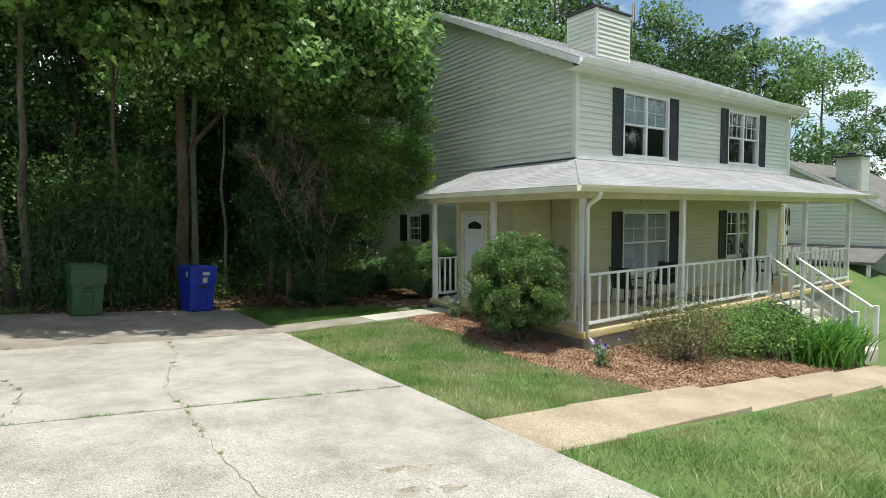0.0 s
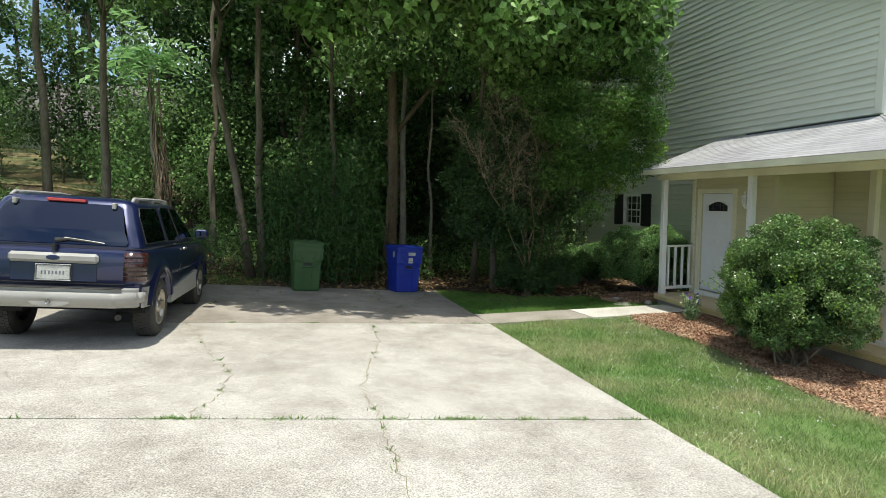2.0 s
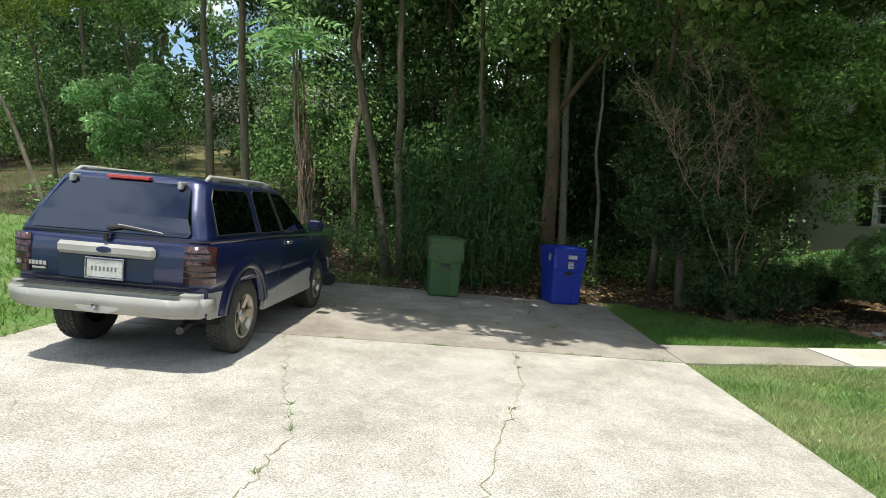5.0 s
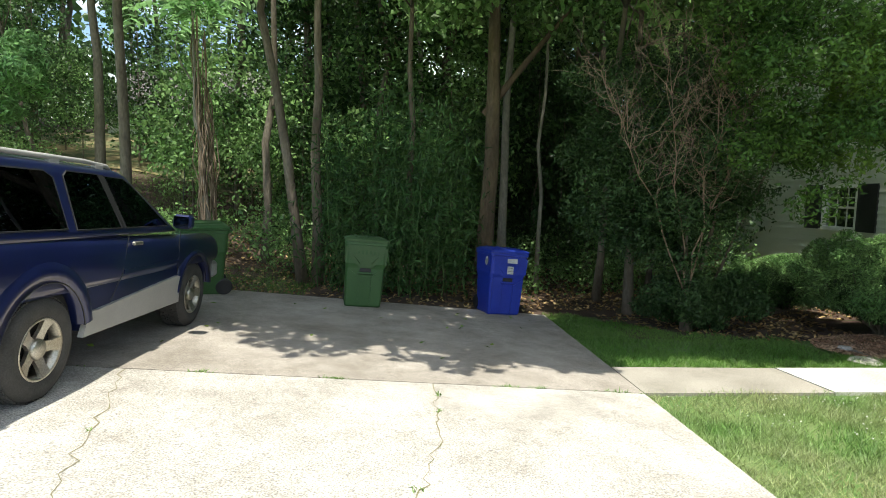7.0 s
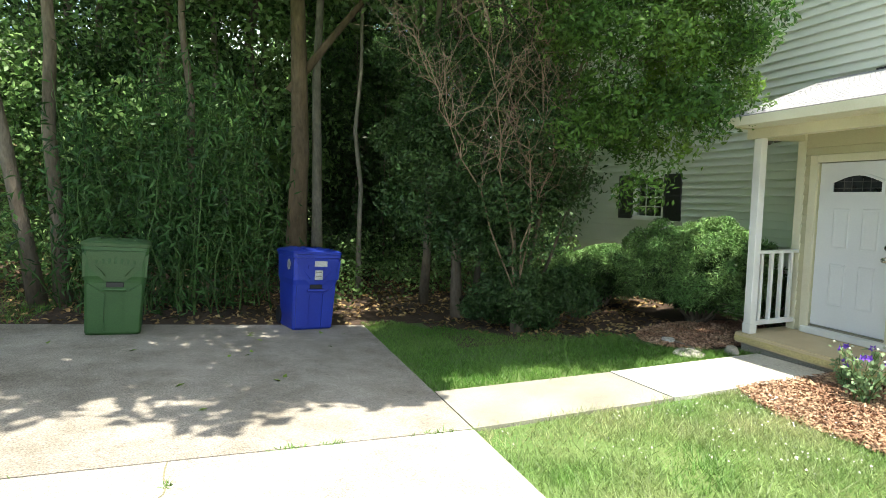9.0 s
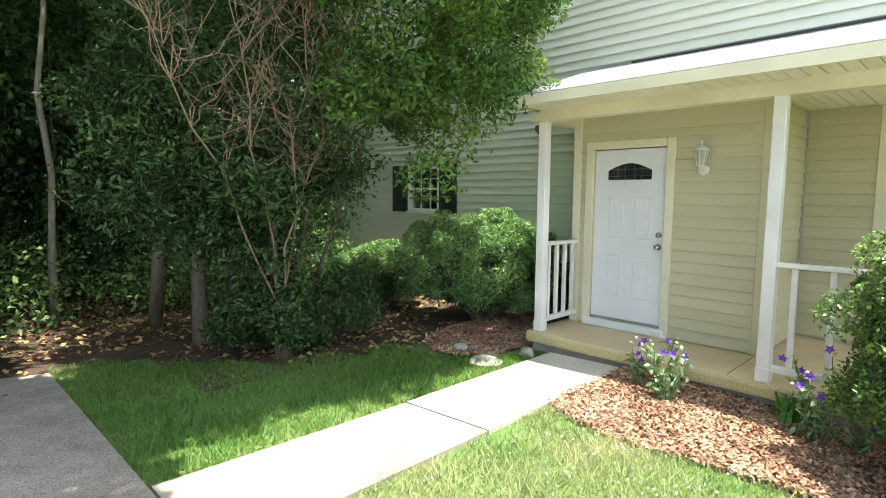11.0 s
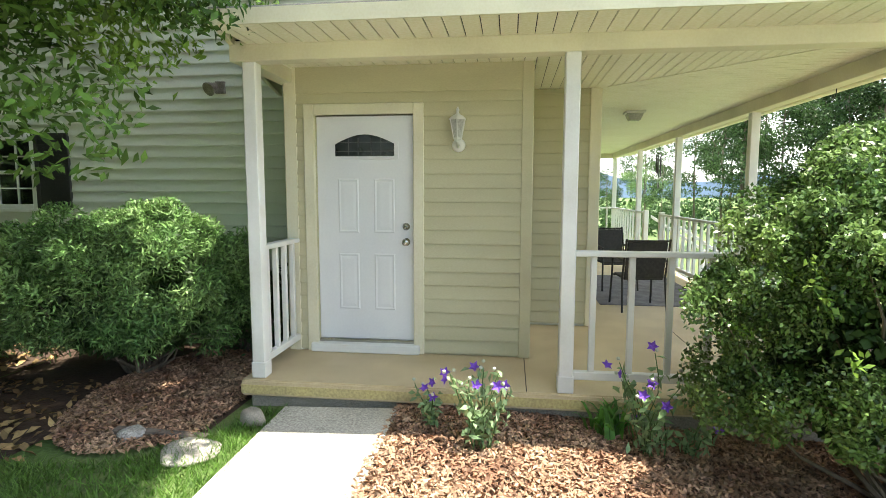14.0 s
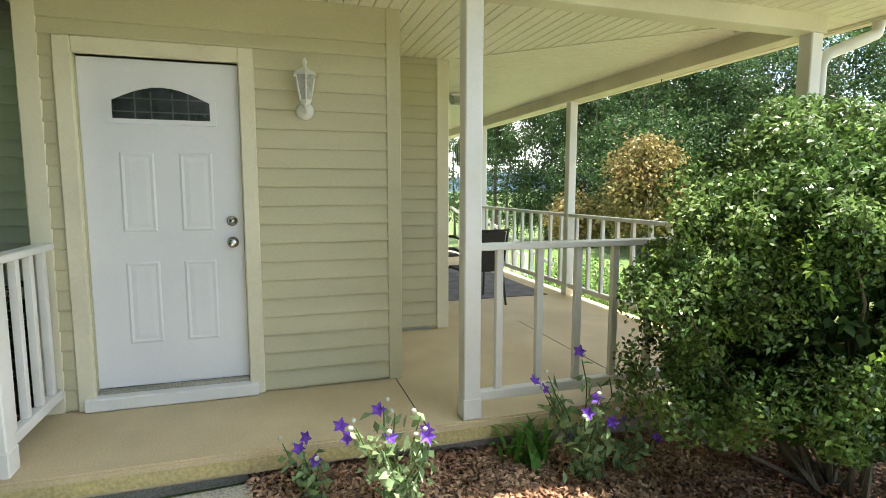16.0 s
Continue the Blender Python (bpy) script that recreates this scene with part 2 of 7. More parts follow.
# ---- ground, driveway and paths ----
def ground_sheet():
    near = np.linspace(-30, 40, 141)
    xs = np.r_[-900, -400, -200, -100, -60, -42, near, 52, 70, 110, 220, 450, 1500]
    ys = np.r_[-600, -250, -120, -60, -35, np.linspace(-20, 50, 141), 62, 85, 130, 250, 500, 900]
    gx, gy = np.meshgrid(xs, ys)
    z = gz(gx, gy)
    v = np.c_[gx.ravel(), gy.ravel(), z.ravel() - 0.02]
    i = np.arange(gx.size).reshape(gx.shape)
    f = np.c_[i[:-1, :-1].ravel(), i[:-1, 1:].ravel(), i[1:, 1:].ravel(), i[1:, :-1].ravel()]
    ob = raw("ground", v, f, EARTH, "grassy sloping ground round the house", "ground", "structure")
    ob.data.polygons.foreach_set("use_smooth", [True] * len(ob.data.polygons))


ground_sheet()


def slab_piece(corners, parent, mat, name="panel", thick=0.12, lift=0.02, cut=6):
    """A concrete panel over four plan corners that follows the ground, with worn edges."""
    a, b, c, d = [Vector((*p, 0)) for p in corners]
    bm = bmesh.new()
    nu, nv = cut, cut
    grid = [[None] * (nv + 1) for _ in range(nu + 1)]
    for i in range(nu + 1):
        for j in range(nv + 1):
            p = a.lerp(b, i / nu).lerp(d.lerp(c, i / nu), j / nv)
            grid[i][j] = bm.verts.new((p.x, p.y, gzf(p.x, p.y) + lift))
    for i in range(nu):
        for j in range(nv):
            bm.faces.new((grid[i][j], grid[i + 1][j], grid[i + 1][j + 1], grid[i][j + 1]))
    rim = [e for e in bm.edges if e.is_boundary]
    got = bmesh.ops.extrude_edge_only(bm, edges=rim)["geom"]
    for v in [g for g in got if isinstance(g, bmesh.types.BMVert)]:
        v.co.z -= thick
    bmesh.ops.recalc_face_normals(bm, faces=bm.faces)
    return part(name, bm, mat, parent)


driveway = thing("driveway", "pale cracked concrete driveway with grassy joints", "driveway", kind="structure")


def joint_y(k, x):
    """The three joints that cross the driveway lie a little askew."""
    base, lean = ((-4.2, 0.0), (1.4, -0.03), (5.93, -0.07), (10.15, 0.085), (14.55, 0.02))[k]
    return base + lean * (x - 0.5)


EDGE_L, EDGE_R = -3.95, 3.36
for k in range(4):
    for x0, x1 in ((EDGE_L, EDGE_R),):
        slab_piece([(x0, joint_y(k, x0) + 0.008), (x1, joint_y(k, x1) + 0.008), (x1, joint_y(k + 1, x1) - 0.008), (x0, joint_y(k + 1, x0) - 0.008)], driveway, CONCRETE_SHADED if k == 3 else CONCRETE)

entry_walk = thing("entry_walk", "short concrete walk from driveway to side door", "walkway", kind="structure")
slab_piece([(3.38, 10.42), (5.42, 10.47), (5.38, 11.36), (3.38, 11.36)], entry_walk, CONCRETE_OLD, lift=0.015)
slab_piece([(5.435, 10.47), (7.62, 10.52), (7.62, 11.42), (5.395, 11.36)], entry_walk, CONCRETE_NEW, lift=0.02)

front_walk = thing("front_walk", "stepped tan concrete walk down to front steps", "walkway", kind="structure")
for x0, x1 in ((3.38, 4.57), (4.55, 7.22), (7.20, 9.72), (9.70, 11.9), (11.88, 14.4), (14.38, 17.4)):
    bm = box(x0, x1, 3.27 + 0.1 * (x0 > 4), 4.22 + 0.1 * (x0 > 4), -0.6, 0.0, 0.012)
    top = gzf(x0, 3.75) + 0.008
    for v in bm.verts:
        v.co.z += top - (v.co.x - x0) * 0.10 - (v.co.y - 3.85) * 0.015
        v.co.x += (v.co.y - 3.8) * 0.25 * (v.co.x > 3.5)
    part("step_slab", bm, CONCRETE_TAN, front_walk)

# ---- the house ----
HX, HX2, HY, HY2 = 9.80, 20.36, 8.77, 19.45
BX, BY, BY2 = 8.53, 9.53, 11.72
EAVE, RIDGE_Y, RIDGE_Z = 5.60, 14.11, 8.13
OV = 0.32
SL = (RIDGE_Z - EAVE) / (RIDGE_Y - HY)
EY0, EZ0 = HY - 0.38, EAVE + 0.06
RZ = EZ0 + SL * (RIDGE_Y - EY0)
house = thing("house", "two-storey pale sage vinyl-sided house with wrap-around porch", "house")


def clapboards(parent, axis, at, out, a, b, z0, z1, step, mat, holes=(), clip=None, lip=0.036, name="siding_board"):
    """Courses of lapped boards on a wall. axis: the wall runs along 'x' or 'y'; out: -1 or 1, the way it faces; holes: (a, b, z0, z1)."""
    k, z = 0, z0
    while z < z1 - 0.01:
        top = min(z + step, z1)
        spans = [(a, b)]
        if clip:
            spans = [clip(z + 0.02, a, b)]
        for h0, h1, hz0, hz1 in holes:
            if z + 0.02 < hz1 and top - 0.02 > hz0:
                spans = [s for u, w in spans for s in ((u, min(w, h0)), (max(u, h1), w)) if s[1] - s[0] > 0.02]
        for u, w in spans:
            if w - u < 0.05:
                continue
            prof = [(0.0, z + 0.010), (lip - 0.008, z + 0.006), (lip - 0.004, z - 0.004), (lip, z - 0.002), (lip, z + 0.010), (0.004, top + 0.010), (0.0, top + 0.010)]
            if axis == "y":
                bm = prism([(at + out * d, u, h) for d, h in prof], (0, w - u, 0))
            else:
                bm = prism([(u, at + out * d, h) for d, h in prof], (w - u, 0, 0))
            part(name, bm, mat, parent)
        z = top


def wall_with_holes(parent, name, axis, at, out, a, b, z0, z1, mat, holes=(), thick=0.14, top=None):
    """The wall behind the boards, cut into blocks round its openings."""
    bm = bmesh.new()
    us = sorted({a, b, *[h[0] for h in holes], *[h[1] for h in holes]})
    zs = sorted({z0, z1, *[h[2] for h in holes], *[h[3] for h in holes]})
    for u0, u1 in zip(us, us[1:]):
        for w0, w1 in zip(zs, zs[1:]):
            mu, mw = (u0 + u1) / 2, (w0 + w1) / 2
            if any(h[0] < mu < h[1] and h[2] < mw < h[3] for h in holes):
                continue
            lo, hi = sorted((at, at - out * thick))
            if axis == "y":
                box(lo, hi, u0, u1, w0, w1, bm=bm)
            else:
                box(u0, u1, lo, hi, w0, w1, bm=bm)
    return part(name, bm, mat, parent)


def window(parent, axis, at, out, a, b, z0, z1, columns=2, rows=2, blind=0.0, sash_frame=WHITE, shutters=0.0, cols_are_units=False):
    """A double-hung window in its opening: frame, two sashes with muntins, panes, sill, room behind, shutters."""
    win = new("window")
    win.parent = parent

    def bx(u0, u1, w0, w1, d0, d1, name, mat, bevel=0.003, par=win):
        lo, hi = sorted((at + out * d0, at + out * d1))
        bm = box(lo, hi, u0, u1, w0, w1, bevel) if axis == "y" else box(u0, u1, lo, hi, w0, w1, bevel)
        return part(name, bm, mat, par)

    f = 0.055
    for u0, u1, w0, w1 in ((a, a + f, z0, z1), (b - f, b, z0, z1), (a + f, b - f, z1 - f, z1), (a + f, b - f, z0, z0 + f)):
        bx(u0, u1, w0, w1, -0.09, 0.045, "window_frame", sash_frame)
    zm = (z0 + z1) / 2
    bx(a + f, b - f, zm - 0.022, zm + 0.022, -0.07, 0.012, "meeting_rail", sash_frame)
    units = columns if cols_are_units else 1
    for k in range(1, units):
        u = a + f + (b - a - 2 * f) * k / units
        bx(u - 0.035, u + 0.035, z0 + f, z1 - f, -0.07, 0.03, "mullion", sash_frame)
    per = rows if cols_are_units else columns
    for k in range(units):
        u0 = a + f + (b - a - 2 * f) * k / units
        u1 = a + f + (b - a - 2 * f) * (k + 1) / units
        for q in range(1, per):
            u = u0 + (u1 - u0) * q / per
            for w0, w1 in ((z0 + f, zm - 0.022), (zm + 0.022, z1 - f)):
                if cols_are_units and w0 < zm - 0.1:
                    continue
                bx(u - 0.009, u + 0.009, w0, w1, -0.052, -0.028, "muntin", sash_frame, 0)
        for w in ((zm + z1 - f) / 2, (z0 + f + zm) / 2):
            if cols_are_units and w < zm:
                continue
            bx(u0, u1, w - 0.009, w + 0.009, -0.05, -0.03, "muntin", sash_frame, 0)
    pane = bx(a + f, b - f, z0 + f, z1 - f, -0.042, -0.037, "pane", PANE, 0)
    pane.visible_shadow = False
    # shallow dark box: interior gloom comes from its colour
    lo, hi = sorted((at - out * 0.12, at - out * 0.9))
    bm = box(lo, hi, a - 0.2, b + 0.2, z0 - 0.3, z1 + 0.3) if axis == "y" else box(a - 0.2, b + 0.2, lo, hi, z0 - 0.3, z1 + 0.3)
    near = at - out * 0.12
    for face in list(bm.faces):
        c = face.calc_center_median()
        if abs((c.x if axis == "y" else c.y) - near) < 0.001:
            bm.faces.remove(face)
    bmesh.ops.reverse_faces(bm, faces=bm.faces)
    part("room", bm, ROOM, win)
    if blind:
        step, w = 0.045, z1 - f - 0.02
        while w > z1 - f - blind * (z1 - z0):
            bx(a + f + 0.01, b - f - 0.01, w - 0.042, w, -0.085, -0.078 - 0.004 * (int(w / step) % 2), "blind_slat", BLIND, 0)
            w -= step
    bx(a - 0.03, b + 0.03, z0 - 0.035, z0, -0.02, 0.065, "sill", sash_frame)
    if shutters:
        for u0, u1 in ((a - shutters - 0.015, a - 0.015), (b + 0.015, b + shutters + 0.015)):
            sh = bx(u0, u1, z0 - 0.02, z1 + 0.02, 0.02, 0.045, "shutter", SHUTTER)
            for s0, s1 in ((u0, u0 + 0.05), (u1 - 0.05, u1)):
                bx(s0, s1, z0 - 0.02, z1 + 0.02, 0.045, 0.058, "stile", SHUTTER, 0.002, sh)
            for w in (z0 - 0.02, zm - 0.04, z1 - 0.06):
                bx(u0 + 0.05, u1 - 0.05, w, w + 0.08, 0.045, 0.057, "rail", SHUTTER, 0.002, sh)
            w = z0 + 0.07
            while w < z1 - 0.08:
                if abs(w - zm) > 0.06:
                    bx(u0 + 0.05, u1 - 0.05, w, w + 0.02, 0.044, 0.054, "louvre", SHUTTER, 0, sh)
                w += 0.042 if z1 - z0 < 1.2 else 0.06
    return win


# west gable wall
W_WIN = (15.5, 16.42, 1.27, 2.17)
wall_with_holes(house, "wall_west", "y", HX + 0.004, -1, HY + 0.14, HY2, -0.7, EAVE, VINYL, [W_WIN])
part("gable", prism([(HX + 0.004, HY, EAVE), (HX + 0.004, HY2, EAVE), (HX + 0.004, RIDGE_Y, RZ - 0.13)], (0.14, 0, 0)), VINYL, house)


def gable_clip(z, a, b):
    over = max(0.0, z - EAVE - 0.06) / SL
    return a + over, b - over


clapboards(house, "y", HX, -1, HY + 0.07, HY2 - 0.07, -0.12, RZ - 0.16, 0.134, VINYL,
           [W_WIN, (BY - 0.02, BY2 + 0.02, -1, 2.75), (HY, 12.1, 2.56, 3.42), (HY, BY, -1, 2.6)], gable_clip)
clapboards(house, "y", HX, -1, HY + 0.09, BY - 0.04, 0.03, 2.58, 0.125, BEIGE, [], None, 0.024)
window(house, "y", HX, -1, *W_WIN, columns=3, rows=2, shutters=0.46)
part("foundation", box(HX + 0.03, HX2 - 0.03, HY + 0.03, HY2 - 0.03, -1.9, -0.12), CONCRETE_NEW, house)
# front wall
F_WINS = ((11.50, 13.45, 3.62, 5.24), (16.48, 18.36, 3.66, 5.26), (11.53, 13.55, 0.62, 2.20), (16.52, 18.06, 0.80, 2.22))
F_DOOR = (19.08, 20.02, 0.03, 2.20)
wall_with_holes(house, "wall_front", "x", HY + 0.004, -1, HX, HX2, -0.7, EAVE, VINYL, [*F_WINS, F_DOOR])
clapboards(house, "x", HY, -1, HX + 0.07, HX2 - 0.07, 3.64, EAVE, 0.134, VINYL, F_WINS)
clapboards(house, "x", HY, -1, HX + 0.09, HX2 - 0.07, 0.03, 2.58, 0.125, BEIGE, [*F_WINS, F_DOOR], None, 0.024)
for k, wdw in enumerate(F_WINS):
    window(house, "x", HY, -1, *wdw, columns=2, rows=3 if k == 1 else 2, blind=(0.46, 0.0, 0.95, 0.0)[k], shutters=0.40, cols_are_units=True)
part("wall_east", box(HX2 - 0.14, HX2, HY + 0.14, HY2, -0.7, EAVE), VINYL, house)
part("gable", prism([(HX2 - 0.14, HY, EAVE), (HX2 - 0.14, HY2, EAVE), (HX2 - 0.14, RIDGE_Y, RZ - 0.13)], (0.14, 0, 0)), VINYL, house)
part("wall_back", box(HX, HX2, HY2 - 0.14, HY2, -0.7, EAVE), VINYL, house)
part("attic_floor", box(HX + 0.15, HX2 - 0.15, HY + 0.15, HY2 - 0.15, 2.9, 3.0), ROOM, house)
for x0, x1, y0, y1, z0, z1, mat in ((HX - 0.042, HX + 0.09, HY - 0.042, HY + 0.09, 3.5, EAVE, VINYL), (HX2 - 0.09, HX2 + 0.042, HY - 0.042, HY + 0.09, 0.0, EAVE, VINYL),
                                    (HX - 0.03, HX + 0.09, HY - 0.03, HY + 0.09, 0.0, 2.6, TRIM), (HX - 0.042, HX + 0.09, HY2 - 0.09, HY2 + 0.042, -0.1, EAVE, VINYL)):
    part("corner_board", box(x0, x1, y0, y1, z0, z1, 0.006), mat, house)
part("skirt_board", box(HX, HX2, HY - 0.05, HY, 3.46, 3.64, 0.004), WHITE, house)
# front door of the porch side
part("front_door", box(19.16, 19.94, HY + 0.01, HY + 0.05, 0.06, 2.12, 0.004), DOORWHITE, house)
for u0, u1, w0, w1 in ((19.08, 19.16, 0.03, 2.2), (19.94, 20.02, 0.03, 2.2), (19.16, 19.94, 2.12, 2.2)):
    part("door_casing", box(u0, u1, HY - 0.03, HY + 0.06, w0, w1, 0.004), TRIM, house)

# main roof
def roof_plane(parent, quad, mat, thick=0.05, courses=40, name="shingle_course"):
    """Courses of shingles laid up the slope of a quad: two eave corners, then two ridge corners above them."""
    a, b, c, d = [Vector(p) for p in quad]
    n = (b - a).cross(d - a).normalized()
    if n.z < 0:
        n = -n
    part("roof_deck", prism([a, b, c, d], -n * thick), SHINGLE, parent)
    for k in range(courses):
        lo, hi = k / courses, min(1.0, (k + 1.15) / courses)
        p0, p1 = a.lerp(d, lo), b.lerp(c, lo)
        q0, q1 = a.lerp(d, hi), b.lerp(c, hi)
        lift = n * 0.0045
        bm = bmesh.new()
        count = max(1, int((p1 - p0).length / 0.32))
        for i in range(count):
            s, e = (i + (k % 2) * 0.5 + 0.004) / count, (i + (k % 2) * 0.5 + 0.996) / count
            s, e = min(s, 1), min(e, 1)
            if k % 2 and i == 0:
                t0, t1, t2, t3 = p0, p0.lerp(p1, s - 0.008 / 1), q0.lerp(q1, s - 0.008 / 1), q0
                bm.faces.new([bm.verts.new(v) for v in (t0 + lift, t1 + lift, t2 + n * 0.002, t3 + n * 0.002)])
            t0, t1, t2, t3 = p0.lerp(p1, s), p0.lerp(p1, e), q0.lerp(q1, e), q0.lerp(q1, s)
            v = [bm.verts.new(w) for w in (t0 + lift, t1 + lift, t2 + n * 0.002, t3 + n * 0.002, t0, t1)]
            bm.faces.new(v[:4]), bm.faces.new((v[4], v[5], v[1], v[0]))
        part(name, bm, mat, parent)


RX0, RX1 = HX - OV, HX2 + OV
EY1 = 2 * RIDGE_Y - EY0
roof_plane(house, [(RX0, EY0, EZ0), (RX1, EY0, EZ0), (RX1, RIDGE_Y, RZ), (RX0, RIDGE_Y, RZ)], SHINGLE, 0.05, 46)
roof_plane(house, [(RX1, EY1, EZ0), (RX0, EY1, EZ0), (RX0, RIDGE_Y, RZ), (RX1, RIDGE_Y, RZ)], SHINGLE, 0.05, 20)
for x in (RX0 - 0.02, RX1):
    for y0 in (EY0, EY1):
        part("rake_board", prism([(x, y0, EZ0 - 0.02), (x, RIDGE_Y, RZ - 0.02), (x, RIDGE_Y, RZ - 0.17), (x, y0, EZ0 - 0.17)], (0.02, 0, 0)), WHITE, house)
        part("rake_soffit", prism([(x + 0.02, y0, EZ0 - 0.155), (x + 0.02, RIDGE_Y, RZ - 0.155), (x + 0.02, RIDGE_Y, RZ - 0.14), (x + 0.02, y0, EZ0 - 0.14)],
                                  (OV - 0.02 if x < 12 else -OV, 0, 0)), VINYL, house)
part("ridge_cap", prism([(RX0, RIDGE_Y - 0.14, RZ - 0.05), (RX0, RIDGE_Y, RZ + 0.022), (RX0, RIDGE_Y + 0.14, RZ - 0.05)], (RX1 - RX0, 0, 0)), SHINGLE, house)
for y0, s in ((EY0, 1), (EY1, -1)):
    part("soffit", box(RX0, RX1, min(y0, y0 + s * 0.38), max(y0, y0 + s * 0.38), EAVE - 0.14, EAVE - 0.12), VINYL, house)
    part("fascia", box(RX0, RX1, y0 - 0.01, y0 + 0.01, EAVE - 0.14, EZ0 - 0.012), WHITE, house)


def gutter(parent, axis, at, out, a, b, z, mat=WHITE):
    prof = [(0.0, z), (0.0, z - 0.115), (0.075, z - 0.115), (0.115, z - 0.05), (0.125, z), (0.118, z), (0.105, z - 0.045), (0.07, z - 0.105), (0.008, z - 0.105), (0.008, z)]
    if axis == "x":
        bm = prism([(a, at + out * d, h) for d, h in prof], (b - a, 0, 0))
    else:
        bm = prism([(at + out * d, a, h) for d, h in prof], (0, b - a, 0))
    return part("gutter", bm, mat, parent)


gutter(house, "x", EY0 - 0.012, -1, RX0, RX1, EZ0 - 0.01)
part("downpipe", tube([(HX2 + 0.22, EY0 - 0.06, EAVE - 0.07), (HX2 + 0.18, EY0 + 0.02, EAVE - 0.22), (HX2 + 0.07, HY - 0.05, EAVE - 0.4), (HX2 + 0.06, HY - 0.05, 0.2)], 0.04, 8), WHITE, house)

# chimney
chimney = new("chimney")
chimney.parent = house
CX0, CX1, CY0, CY1, CZ0, CZ1 = 12.75, 14.25, 10.65, 11.75, 6.2, 8.12
part("chase", box(CX0, CX1, CY0, CY1, CZ0, CZ1), VINYL, chimney)
for axis, at, out, a, b in (("y", CX0, -1, CY0, CY1), ("x", CY0, -1, CX0, CX1), ("y", CX1, 1, CY0, CY1), ("x", CY1, 1, CX0, CX1)):
    clapboards(chimney, axis, at, out, a + 0.05, b - 0.05, CZ0, CZ1 - 0.02, 0.134, VINYL)
for x in (CX0 - 0.02, CX1 - 0.06):
    for y in (CY0 - 0.02, CY1 - 0.06):
        part("corner_board", box(x, x + 0.08, y, y + 0.08, CZ0, CZ1, 0.004), WHITE, chimney)
part("cap", box(CX0 - 0.06, CX1 + 0.06, CY0 - 0.06, CY1 + 0.06, CZ1, CZ1 + 0.06, 0.01), DARKROOF, chimney)
for x, r in ((CX0 + 0.45, 0.2), (CX0 + 1.05, 0.16)):
    bm = lathe([(r, 0), (r, 0.1), (r + 0.05, 0.11), (r + 0.05, 0.2), (0.02, 0.24)], 16)
    bmesh.ops.translate(bm, verts=bm.verts, vec=(x, (CY0 + CY1) / 2, CZ1 + 0.06))
    part("flue_cap", bm, BLACK, chimney)

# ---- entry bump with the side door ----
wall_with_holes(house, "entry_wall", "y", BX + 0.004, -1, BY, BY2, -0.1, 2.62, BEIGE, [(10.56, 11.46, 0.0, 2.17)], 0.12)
# added dark sheet in place of the unlit inside of the entry
part("entry_dark_sheet", box(BX + 0.13, BX + 0.16, BY + 0.05, BY2 - 0.05, 0, 2.6), ROOM, house)
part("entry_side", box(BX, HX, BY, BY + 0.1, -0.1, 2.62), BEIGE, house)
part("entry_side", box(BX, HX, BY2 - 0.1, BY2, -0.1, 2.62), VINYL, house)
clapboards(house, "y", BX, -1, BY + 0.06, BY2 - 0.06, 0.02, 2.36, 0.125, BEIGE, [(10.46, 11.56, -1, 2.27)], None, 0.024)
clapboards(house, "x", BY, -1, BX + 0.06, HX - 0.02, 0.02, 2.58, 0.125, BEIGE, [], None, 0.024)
clapboards(house, "x", BY2, 1, BX + 0.06, HX - 0.02, -0.12, 2.6, 0.134, VINYL)
part("frieze_board", box(BX - 0.02, BX, BY, BY2, 2.36, 2.6, 0.003), BEIGE, house)
for y0, y1 in ((BY - 0.025, BY + 0.075), (BY2 - 0.09, BY2 + 0.025)):
    part("corner_board", box(BX - 0.026, BX + 0.08, y0, y1, 0.0, 2.6, 0.005), TRIM if y0 > 10 else BEIGE, house)

side_door = thing("door_1", "white six-panel entry door with small arched window", "door", kind="structure")
for u0, u1, w0, w1 in ((10.46, 10.555, 0.0, 2.265), (11.465, 11.56, 0.0, 2.265), (10.555, 11.465, 2.17, 2.265)):
    part("door_casing", box(BX - 0.035, BX + 0.1, u0, u1, w0, w1, 0.006), TRIM, side_door, "cream painted casing")
part("threshold", box(BX - 0.075, BX + 0.1, 10.5, 11.52, 0.003, 0.085, 0.008), WHITE, side_door, "scuffed white wooden threshold")
part("sweep", box(BX + 0.0, BX + 0.03, 10.56, 11.46, 0.085, 0.115, 0.003), STEEL, side_door)
leaf = part("door_leaf", box(BX + 0.03, BX + 0.075, 10.56, 11.46, 0.115, 2.165, 0.004), DOORWHITE, side_door)


def raised_panel(y0, y1, z0, z1):
    bm = bmesh.new()
    d = BX + 0.03
    loops = [((y0, y1, z0, z1), d - 0.001), ((y0 + 0.012, y1 - 0.012, z0 + 0.012, z1 - 0.012), d - 0.007), ((y0 + 0.028, y1 - 0.028, z0 + 0.028, z1 - 0.028), d - 0.004),
             ((y0 + 0.055, y1 - 0.055, z0 + 0.055, z1 - 0.055), d - 0.006)]
    rings = [[bm.verts.new((x, u, w)) for u, w in ((q[0], q[2]), (q[1], q[2]), (q[1], q[3]), (q[0], q[3]))] for q, x in loops]
    for r0, r1 in zip(rings, rings[1:]):
        for k in range(4):
            bm.faces.new((r0[k], r0[(k + 1) % 4], r1[(k + 1) % 4], r1[k]))
    bm.faces.new(rings[-1])
    bmesh.ops.recalc_face_normals(bm, faces=bm.faces)
    part("door_panel", bm, DOORWHITE, leaf)


